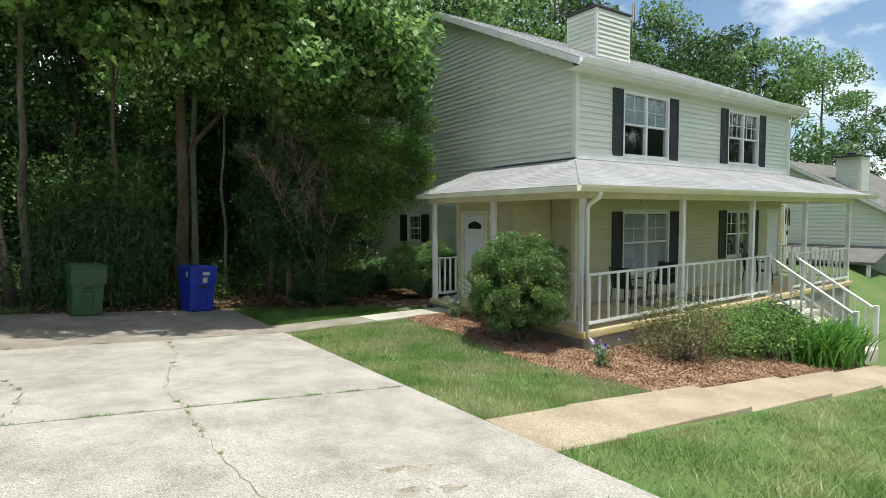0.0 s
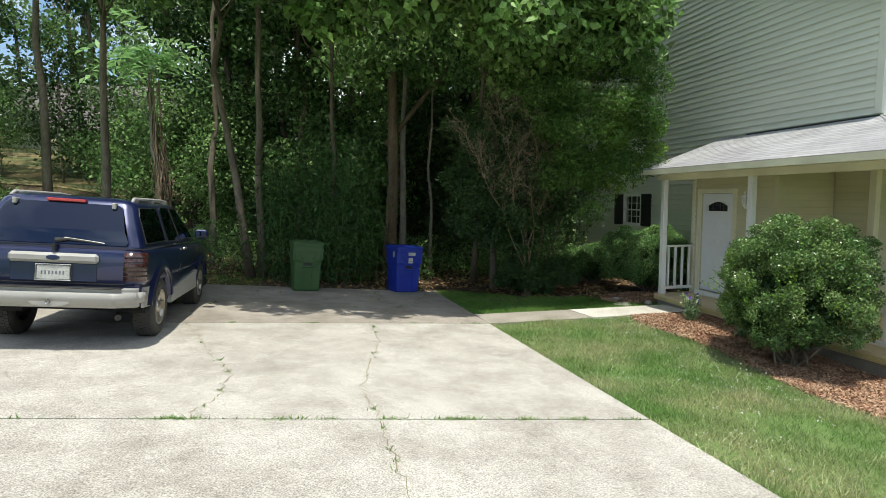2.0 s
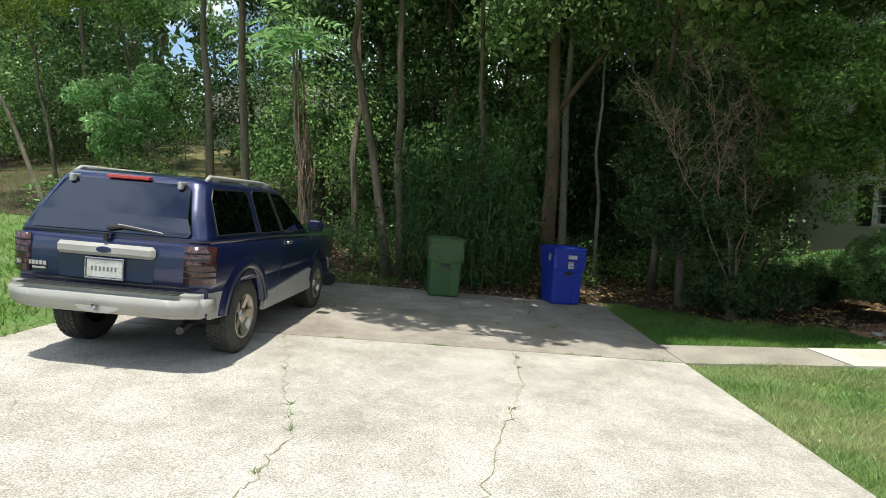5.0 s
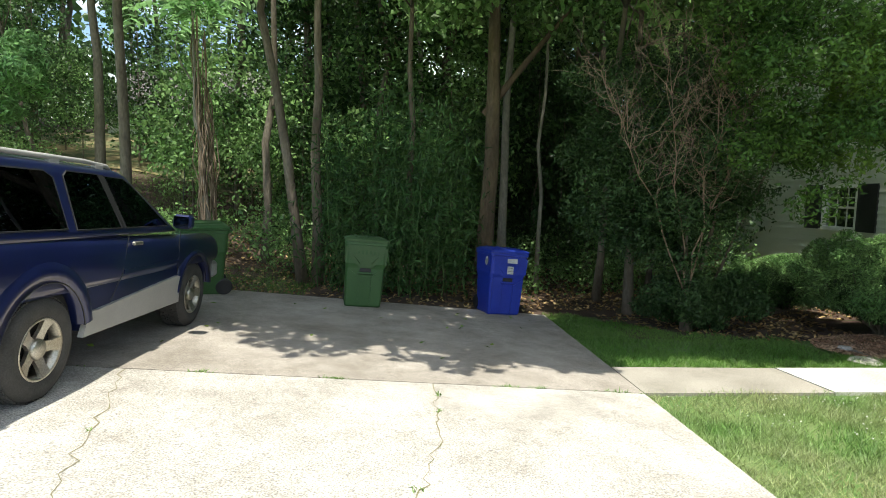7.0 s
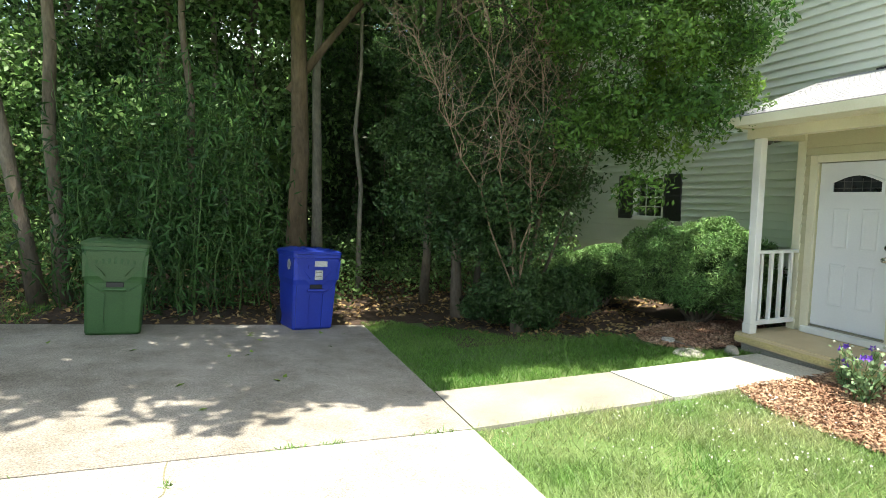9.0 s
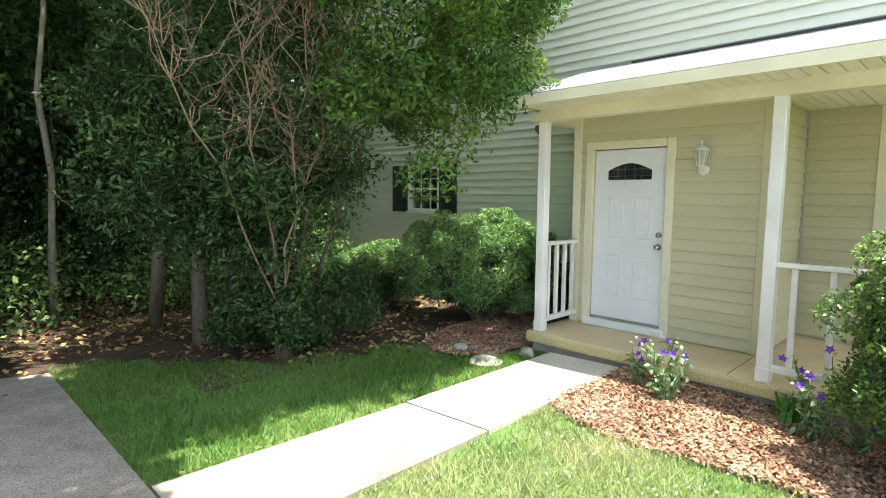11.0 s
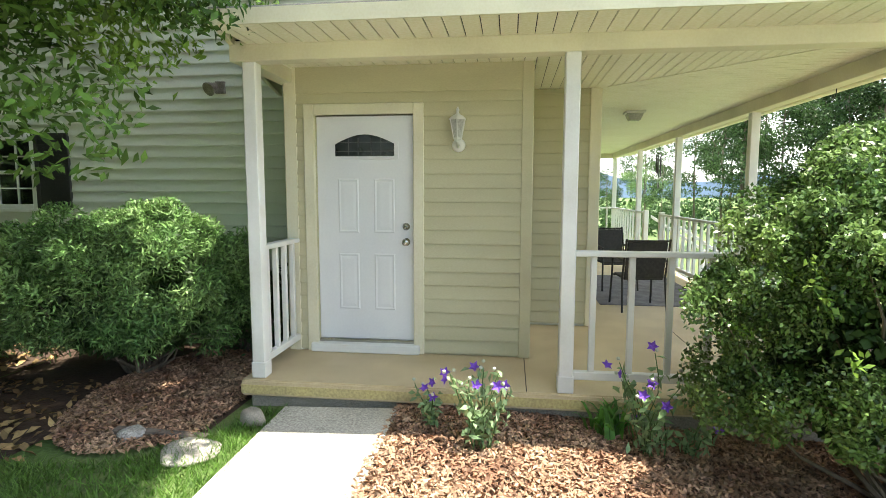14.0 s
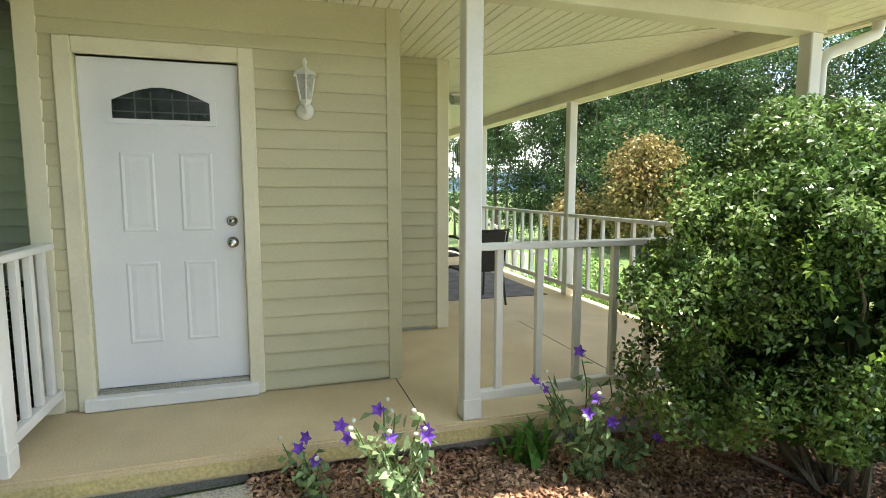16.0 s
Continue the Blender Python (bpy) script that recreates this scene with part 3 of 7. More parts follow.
for y0, y1 in ((10.735, 10.93), (11.07, 11.265)):
    raised_panel(y0, y1, 0.395, 0.92)
    raised_panel(y0, y1, 1.11, 1.605)


def arch(y0, y1, z0, zs, rise, n=10):
    pts = [(y0, z0), (y1, z0), (y1, zs)]
    for k in range(1, n):
        u = y1 + (y0 - y1) * k / n
        pts.append((u, zs + rise * math.sin(math.pi * k / n)))
    return pts + [(y0, zs)]


outer, inner = arch(10.70, 11.32, 1.775, 1.93, 0.10), arch(10.735, 11.285, 1.805, 1.915, 0.085)
bm = bmesh.new()
ro = [bm.verts.new((BX + 0.012, *p)) for p in outer]
ri = [bm.verts.new((BX + 0.012, *p)) for p in inner]
rb = [bm.verts.new((BX + 0.031, *p)) for p in outer]
rc = [bm.verts.new((BX + 0.031, *p)) for p in inner]
for k in range(len(ro)):
    j = (k + 1) % len(ro)
    bm.faces.new((ro[k], ro[j], ri[j], ri[k])), bm.faces.new((ro[k], rb[k], rb[j], ro[j])), bm.faces.new((ri[k], ri[j], rc[j], rc[k]))
bmesh.ops.recalc_face_normals(bm, faces=bm.faces)
lite = part("door_lite", bm, DOORWHITE, leaf)
DARKGLASS = material("dark_leaded_glass", (0.012, 0.014, 0.016), 0.06, (0.03, 0.035, 0.04), 9, 30, 0.3, 0.004)
part("glass", prism([(BX + 0.028, *p) for p in inner], (0.003, 0, 0)), DARKGLASS, lite, "dark leaded glass")
CAME = material("lead_came", (0.10, 0.10, 0.10), 0.4, None, 5, 50, 0, metal=0.6)
for u in (10.86, 10.95, 11.07, 11.16):
    part("came", box(BX + 0.024, BX + 0.029, u - 0.004, u + 0.004, 1.806, 1.97), CAME, lite)
for w in (1.85, 1.93):
    part("came", box(BX + 0.0235, BX + 0.0285, 10.74, 11.28, w - 0.004, w + 0.004), CAME, lite)
for zc, r in ((1.17, 0.034), (1.03, 0.036)):
    bm = lathe([(r, 0), (r, 0.012), (r * 0.6, 0.018), (r * 0.5, 0.03)] if zc > 1.1 else [(r, 0), (r, 0.01), (0.014, 0.014), (0.014, 0.035), (0.03, 0.045), (0.032, 0.06), (0.02, 0.07)], 18)
    bm.transform(pose(BX + 0.03, 10.63, zc, 0, -90, 0))
    part("deadbolt" if zc > 1.1 else "door_knob", bm, STEEL, leaf, "brushed nickel", True)

# ---- porch ----
PX, PY, PXR, PYL = 7.66, 6.62, 20.12, 11.80
porch = thing("porch", "wrap-around porch with concrete slab and white posts", "porch", kind="structure")


def l_shape(x0, y0, x1, y1, zin0, zin1, name, mat, bevel=0.0):
    """An L over the plan: along the west side and along the front."""
    bm = prism([(x0, y0, zin0), (x1, y0, zin0), (x1, HY, zin0), (HX, HY, zin0), (HX, y1, zin0), (x0, y1, zin0)], (0, 0, zin1 - zin0))
    if bevel:
        bmesh.ops.bevel(bm, geom=list(bm.edges), offset=bevel, segments=2, affect="EDGES")
    return part(name, bm, mat, porch)


l_shape(PX, PY, PXR, PYL, -0.13, 0.0, "slab", SLAB, 0.012)
l_shape(PX - 0.004, PY - 0.004, PXR + 0.004, PYL + 0.004, -0.12, -0.03, "slab_edge", SLAB_EDGE, 0.01)
l_shape(PX + 0.06, PY + 0.06, PXR - 0.06, PYL - 0.06, -2.2, -0.125, "footing", CONCRETE_OLD)
GROOVE = material("slab_groove", (0.10, 0.08, 0.06), 0.9, None, 6, 50, 0.2)
part("control_joint", box(PX + 0.02, BX, BY + 0.02, BY + 0.028, -0.02, 0.0012), GROOVE, porch)
for y in (7.95,):
    part("control_joint", box(PX + 0.02, HX, y, y + 0.008, -0.02, 0.0012), GROOVE, porch)

E_X, E_Y, E_Z, T_Z, E_YL, E_XR = 7.16, 6.30, 2.67, 3.46, 11.66, 20.5
roof_plane(porch, [(E_X, E_YL, E_Z), (E_X, E_Y, E_Z), (HX, HY, T_Z), (HX, E_YL + 0.7, T_Z)], SHINGLE, 0.04, 20)
roof_plane(porch, [(E_X, E_Y, E_Z), (E_XR, E_Y, E_Z), (HX2 - 0.4, HY, T_Z), (HX, HY, T_Z)], SHINGLE, 0.04, 20)
part("hip_cap", tube([Vector((E_X, E_Y, E_Z + 0.002)), Vector((HX, HY, T_Z + 0.002))], 0.022, 6), SHINGLE, porch)
part("roof_end", prism([(HX, E_YL + 0.69, T_Z - 0.03), (E_X, E_YL, E_Z - 0.03), (E_X, E_YL, E_Z - 0.1), (HX, E_YL + 0.69, E_Z - 0.1)], (0, -0.04, 0)), TRIM, porch)
part("roof_end", prism([(HX2 - 0.4, HY, T_Z - 0.02), (E_XR, E_Y, E_Z - 0.02), (E_XR, E_Y, E_Z - 0.1), (HX2 - 0.4, HY, E_Z - 0.1)], (-0.03, 0.03, 0)), TRIM, porch)
part("flashing", box(HX - 0.045, HX - 0.002, HY, E_YL, T_Z - 0.02, T_Z + 0.018), DARKROOF, porch)
CEILING = material("cream_vinyl_soffit", (0.84, 0.81, 0.66), 0.45, (0.77, 0.74, 0.59), 1.2, 40, 0.1, 0.002)


def soffit_strips(x0, x1, y0, y1, z, axis, width=0.10, mat=CEILING):
    """A vinyl soffit of grooved strips; one mesh."""
    bm = bmesh.new()
    a, b = (y0, y1) if axis == "x" else (x0, x1)
    u = a
    while u < b - 0.005:
        w = min(u + width, b)
        if axis == "x":
            box(x0, x1, u + 0.004, w - 0.004, z, z + 0.012, bm=bm)
        else:
            box(u + 0.004, w - 0.004, y0, y1, z, z + 0.012, bm=bm)
        u = w
    return bm


strips = [soffit_strips(7.82, HX + 0.02, HY + 0.02, PYL, 2.592, "x"), soffit_strips(HX + 0.0, PXR, 6.76, HY, 2.592, "y")]
for strip in strips:
    part("ceiling", strip, CEILING, porch)
# the corner bay, cut on the diagonal: strips square to either side
bm = bmesh.new()
for k in range(20):
    u, d = 6.77 + k * 0.1, k * 0.1 + 0.01
    prism([(7.82, u, 2.592), (7.82 + d, u, 2.592), (7.82 + d + 0.092, u + 0.092, 2.592), (7.82, u + 0.092, 2.592)], (0, 0, 0.012), bm)
    u = 7.83 + k * 0.1
    prism([(u, 6.76, 2.592), (u + 0.092, 6.76, 2.592), (u + 0.092, 6.76 + d + 0.08, 2.592), (u, 6.76 + d - 0.012, 2.592)], (0, 0, 0.012), bm)
part("ceiling", bm, CEILING, porch)
part("ceiling_strip", box(7.82, HX + 0.02, 8.70, 8.82, 2.584, 2.591, 0.002), CEILING, porch)
part("ceiling_back", box(7.7, HX, 6.7, PYL, 2.612, 2.62), DARKROOF, porch)
part("ceiling_back", box(HX, PXR, 6.7, HY, 2.612, 2.62), DARKROOF, porch)
part("mitre_strip", prism([(7.82, 6.76, 2.585), (7.86, 6.72, 2.585), (9.86, 8.72, 2.585), (9.8, 8.78, 2.585)], (0, 0, 0.006)), CEILING, porch)
part("soffit", soffit_strips(E_X + 0.01, 7.67, E_Y, E_YL, 2.575, "x", 0.12), CEILING, porch)
part("soffit", soffit_strips(7.67, E_XR, E_Y + 0.01, 6.67, 2.575, "y", 0.12), CEILING, porch)
part("soffit_back", box(E_X + 0.02, 7.67, E_Y + 0.02, E_YL - 0.02, 2.588, 2.596), DARKROOF, porch)
part("soffit", soffit_strips(7.8, HX, PYL + 0.0, E_YL - 0.03, 2.575, "y", 0.12), CEILING, porch)
part("beam", box(PX + 0.01, PX + 0.15, 6.67, 11.80, 2.455, 2.60, 0.004), TRIM, porch)
part("beam", box(PX + 0.15, PXR - 0.06, 6.67, 6.81, 2.455, 2.60, 0.004), TRIM, porch)
part("beam", box(PX + 0.15, HX, 11.66, 11.80, 2.455, 2.60, 0.004), TRIM, porch)
part("beam", box(PXR - 0.2, PXR - 0.06, 6.81, HY, 2.455, 2.60, 0.004), TRIM, porch)
part("fascia", box(E_X - 0.012, E_X + 0.01, E_Y, E_YL, 2.56, E_Z - 0.01), TRIM, porch)
part("fascia", box(E_X, E_XR, E_Y - 0.012, E_Y + 0.01, 2.56, E_Z - 0.01), TRIM, porch)
gutter(porch, "x", E_Y - 0.013, -1, E_X - 0.1, E_XR, E_Z + 0.0, TRIM)
pipe = [(7.62, 6.25, 2.56), (7.62, 6.27, 2.47), (7.66, 6.43, 2.40), (7.72, 6.59, 2.33), (7.735, 6.63, 2.25), (7.735, 6.635, -0.02), (7.735, 6.55, -0.13), (7.735, 6.45, -0.18)]
part("downpipe", tube(pipe, 0.042, 8), WHITE, porch, smooth=True)

POSTS = ((7.76, 11.67), (7.73, 9.27), (7.735, 6.735), (10.92, 6.735), (13.94, 6.735), (16.88, 6.735), (19.92, 6.735))
for x, y in POSTS:
    bm = box(x - 0.053, x + 0.053, y - 0.053, y + 0.053, 0.0, 2.46, 0.007)
    post = part("post", bm, WHITE, porch)
    part("base_trim", box(x - 0.059, x + 0.059, y - 0.059, y + 0.059, 0.002, 0.13, 0.006), WHITE, post)


def railing(p, q, spacing=0.28, z0=0.10, z1=1.06, first=0.5, dz=0.0):
    """Top rail, bottom rail and balusters between two plan points."""
    p, q = Vector((*p, 0)), Vector((*q, 0))
    way = (q - p)
    length = way.length
    turn = math.degrees(math.atan2(way.y, way.x))
    rail = thing("porch_railing", "white painted wooden railing with square balusters", "railing", pose(p.x, p.y, 0, 0, 0, turn), "porch railings")
    slope = dz / length

    def sheared(bm):
        for v in bm.verts:
            v.co.z += v.co.x * slope
        return bm

    part("top_rail", sheared(box(0, length, -0.045, 0.045, z1 - 0.04, z1, 0.006)), WHITE, rail)
    part("bottom_rail", sheared(box(0, length, -0.03, 0.03, z0, z0 + 0.06, 0.005)), WHITE, rail)
    count = max(1, int(length / spacing + 0.2))
    for k in range(count):
        u = (k + first) * length / (count - 1 + 2 * first)
        part("baluster", sheared(box(u - 0.022, u + 0.022, -0.02, 0.02, z0 + 0.06, z1 - 0.04, 0.003)), WHITE, rail)
    return rail


railing((7.81, 11.67), (8.5, 11.665), 0.17)
railing((7.73, 9.22), (7.735, 6.785), 0.26)
for a, b in ((7.785, 10.87), (10.97, 13.89), (13.99, 14.80), (16.16, 16.83), (16.93, 19.87)):
    railing((a, 6.735), (b, 6.735), 0.28)
railing((19.92, 6.785), (19.92, 8.72), 0.28)

# ---- front steps ----
steps = thing("front_steps", "concrete porch steps between sloping white handrails", "steps", kind="structure")
for k in range(6):
    part("step", box(14.95, 16.05, PY - 0.32 * (k + 1), PY - 0.32 * k + 0.002 * k, -2.0, -0.19 * (k + 1) + 0.004, 0.01), CONCRETE_NEW, steps)
for x in (14.86, 16.12):
    for y, z0, z1 in ((6.735, 0.0, 1.10), (4.80, -1.32, -0.12)):
        part("newel", box(x - 0.05, x + 0.05, y - 0.05, y + 0.05, z0, z1, 0.008), WHITE, steps)
    slope = (-0.20 - 1.06) / (4.80 - 6.735)
    for z0, z1, w in ((1.0, 1.06, 0.05), (0.10, 0.17, 0.03)):
        bm = box(x - w, x + w, 4.82, 6.62, z0, z1, 0.005)
        for v in bm.verts:
            v.co.z += (v.co.y - 6.735) * slope
        part("handrail", bm, WHITE, steps)
    for k in range(7):
        y = 6.42 - 0.235 * k
        z = (y - 6.735) * slope
        part("baluster", box(x - 0.02, x + 0.02, y - 0.022, y + 0.022, z + 0.16, z + 1.01, 0.003), WHITE, steps)

# ---- small fixtures on the house ----
FROST = material("frosted_lamp_glass", (0.62, 0.62, 0.58), 0.25, None, 8, 60, 0.1, transmit=0.4)
lantern = thing("wall_lantern", "white metal carriage lantern with glass panels", "wall lamp", pose(BX - 0.02, 10.15, 1.83))
bm = lathe([(0.055, 0), (0.06, 0.004), (0.045, 0.02), (0.02, 0.026)], 18)
bm.transform(pose(0.0, 0, 0.06, 0, -90, 0))
part("backplate", bm, WHITE, lantern, smooth=True)
part("arm", tube([(-0.02, 0, 0.06), (-0.06, 0, 0.045), (-0.10, 0, 0.055), (-0.11, 0, 0.09)], [0.014, 0.012, 0.012, 0.016], 8), WHITE, lantern, smooth=True)
bm = lathe([(0.018, 0), (0.034, 0.012), (0.04, 0.02), (0.04, 0.03)], 6)
bmesh.ops.translate(bm, verts=bm.verts, vec=(-0.11, 0, 0.085))
part("cup", bm, WHITE, lantern)
bm = lathe([(0.036, 0), (0.066, 0.15)], 6)
bmesh.ops.translate(bm, verts=bm.verts, vec=(-0.11, 0, 0.115))
part("glass", bm, FROST, lantern)
for k in range(6):
    a = k * math.tau / 6
    part("bar", tube([(-0.11 + 0.038 * math.cos(a), 0.038 * math.sin(a), 0.115), (-0.11 + 0.069 * math.cos(a), 0.069 * math.sin(a), 0.268)], 0.005, 6), WHITE, lantern)
bm = lathe([(0.082, 0), (0.08, 0.008), (0.055, 0.03), (0.025, 0.045), (0.012, 0.06), (0.012, 0.075), (0.018, 0.085), (0.006, 0.11)], 6)
bmesh.ops.translate(bm, verts=bm.verts, vec=(-0.11, 0, 0.265))
part("cap", bm, WHITE, lantern)

flood = thing("flood_light", "small weathered grey flood light under porch eave", "flood light", pose(HX - 0.02, 13.04, 2.68))
GREYMETAL = material("weathered_grey_metal", (0.30, 0.27, 0.25), 0.6, (0.2, 0.17, 0.15), 12, 60, 0.2, metal=0.4)
part("box", box(-0.04, 0.0, -0.06, 0.06, -0.07, 0.07, 0.008), GREYMETAL, flood)
bm = lathe([(0.035, 0), (0.045, 0.03), (0.075, 0.10), (0.08, 0.12), (0.07, 0.122)], 14)
bm.transform(pose(-0.05, 0.04, 0.02, 0, -120, -20))
part("lamp_head", bm, GREYMETAL, flood)

for x, y in ((11.6, 8.02), (16.24, 8.05)):
    cl = thing("ceiling_light", "square white flush porch ceiling light", "ceiling lamp", pose(x, y, 2.59), "porch ceiling lights")
    part("base", box(-0.13, 0.13, -0.13, 0.13, -0.03, 0.0, 0.008), WHITE, cl)
    bm = bmesh.new()
    bmesh.ops.create_cone(bm, cap_ends=True, segments=4, radius1=0.10, radius2=0.15, depth=0.09)
    bm.transform(pose(0, 0, -0.075, 0, 0, 45))
    part("diffuser", bm, FROST, cl)

chime = thing("wind_chime", "dark metal wind chime hanging from porch beam", "wind chime", pose(15.6, 6.64, 2.45))
part("cord", tube([(0, 0, 0), (0, 0, -0.16)], 0.004, 5), BLACK, chime)
bm = lathe([(0.06, 0), (0.06, 0.02)], 12)
bmesh.ops.translate(bm, verts=bm.verts, vec=(0, 0, -0.18))
part("disc", bm, BLACK, chime)
for k in range(5):
    a = k * math.tau / 5
    bm = tube([(0.045 * math.cos(a), 0.045 * math.sin(a), -0.2), (0.045 * math.cos(a), 0.045 * math.sin(a), -0.52 - 0.03 * k)], 0.013, 8)
    part("tube", bm, BLACK, chime)
part("striker_cord", tube([(0, 0, -0.18), (0, 0, -0.78)], 0.003, 5), BLACK, chime)
part("wind_catcher", box(-0.045, 0.045, -0.004, 0.004, -0.88, -0.77, 0.003), BLACK, chime)
hook = thing("plant_hook", "small black iron hook under porch beam", "hook", pose(9.35, 6.67, 2.455))
part("hook_wire", tube([(0, 0, 0), (0, 0, -0.04), (0.02, 0, -0.09), (0.05, 0, -0.08), (0.05, 0, -0.05)], 0.005, 6), BLACK, hook)

# ---- patio chairs and table ----
WOVEN = material("black_woven_sling", (0.02, 0.019, 0.018), 0.7, (0.035, 0.033, 0.03), 30, 240, 0.5, 0.002)


def patio_chair(m):
    ch = thing("patio_chair", "black metal patio chair with sling seat", "chair", m, "patio chairs")
    part("seat", box(-0.24, 0.24, -0.24, 0.24, 0.40, 0.43, 0.01), WOVEN, ch)
    bm = box(-0.24, 0.24, -0.015, 0.015, 0.0, 0.48, 0.01)
    bm.transform(pose(0, 0.24, 0.42, -14, 0, 0))
    part("backrest", bm, WOVEN, ch)
    for sx in (-0.26, 0.26):
        part("leg", tube([(sx, -0.24, 0.64), (sx, -0.26, 0.40), (sx * 1.04, -0.30, 0.0)], 0.014, 8), BLACK, ch)
        part("leg", tube([(sx, 0.38, 0.92), (sx, 0.24, 0.42), (sx * 1.04, 0.32, 0.0)], 0.014, 8), BLACK, ch)
        part("armrest", tube([(sx, -0.25, 0.64), (sx, 0.0, 0.66), (sx, 0.30, 0.64)], [0.016, 0.022, 0.016], 8), BLACK, ch)
    part("crossbar", tube([(-0.25, -0.24, 0.40), (0.25, -0.24, 0.40)], 0.012, 8), BLACK, ch)
    part("crossbar", tube([(-0.25, 0.38, 0.90), (0.25, 0.38, 0.90)], 0.012, 8), BLACK, ch)
    return ch


chair = patio_chair(pose(10.86, 8.06, 0, 0, 0, 94))
copy_thing(chair, pose(12.3, 8.1, 0.009, 0, 0, -80))
copy_thing(chair, pose(17.2, 8.1, 0, 0, 0, -20))
RUG = material("grey_outdoor_rug", (0.20, 0.19, 0.20), 0.95, (0.12, 0.11, 0.12), 5, 120, 0.5, 0.004)
tagged(part("outdoor_rug", box(10.98, 13.6, 6.98, 8.5, 0.001, 0.009, 0.002), RUG), "grey woven outdoor rug under patio chairs", "rug")

# ---- the parked car ----
CARPAINT = material("dark_blue_car_paint", (0.008, 0.013, 0.062), 0.28, (0.010, 0.016, 0.075), 2, 90, 0.01, 0.001, metal=0.3, coat=0.9, local=True, grainy=0.05)
CLADDING = material("dusty_silver_cladding", (0.36, 0.35, 0.33), 0.5, (0.31, 0.30, 0.28), 3, 90, 0.015, 0.001, local=True, grainy=0.07)
TINT = glass("tinted_car_glass", (0.5, 0.55, 0.6), 0.01, 0.03, 1.95, (0.55, 0.64, 0.9))
RUBBER = material("dusty_rubber", (0.035, 0.034, 0.032), 0.85, (0.055, 0.052, 0.048), 6, 90, 0.35, 0.003, local=True)
ALLOY = material("cast_alloy", (0.52, 0.50, 0.45), 0.38, (0.42, 0.38, 0.30), 7, 80, 0.1, 0.001, metal=0.9, local=True)
PLASTIC = material("black_plastic", (0.02, 0.02, 0.021), 0.5, None, 6, 120, 0.15, 0.001, local=True)
REDLENS = material("dark_red_lens", (0.055, 0.016, 0.014), 0.12, (0.035, 0.012, 0.012), 9, 60, 0.05, coat=0.6, local=True)
REDLAMP = material("bright_red_lens", (0.42, 0.03, 0.025), 0.15, None, 9, 60, 0.05, coat=0.6, local=True)
PLATE = material("plate_white", (0.52, 0.52, 0.49), 0.45, None, 9, 60, 0.05, local=True)
GREYPRINT = material("grey_print", (0.16, 0.17, 0.20), 0.6, None, 9, 60, 0, local=True)
UNDER = material("underbody_black", (0.012, 0.012, 0.012), 0.9, None, 9, 60, 0.2, local=True)


def arc(cy, cz, r, a0, a1, n=12):
    return [(cy + r * math.cos(radians(a0 + (a1 - a0) * k / n)), cz + r * math.sin(radians(a0 + (a1 - a0) * k / n))) for k in range(n + 1)]


def slices(outline, widths, bm=None):
    """A body from a side outline [(y, z)] laid at several half-widths: widths holds (x factor function, shrink)."""
    bm = bm or bmesh.new()
    cy = sum(p[0] for p in outline) / len(outline)
    cz = sum(p[1] for p in outline) / len(outline)
    rings = []
    for xf, sh in widths:
        rings.append([bm.verts.new((xf(y, z), cy + (y - cy) * (1 - sh), cz + (z - cz) * (1 - sh))) for y, z in outline])
    k = len(outline)
    for r0, r1 in zip(rings, rings[1:]):
        for i in range(k):
            bm.faces.new((r0[i], r0[(i + 1) % k], r1[(i + 1) % k], r1[i]))
    bm.faces.new(rings[0]), bm.faces.new(list(reversed(rings[-1])))
    bmesh.ops.recalc_face_normals(bm, faces=bm.faces)
    return bm


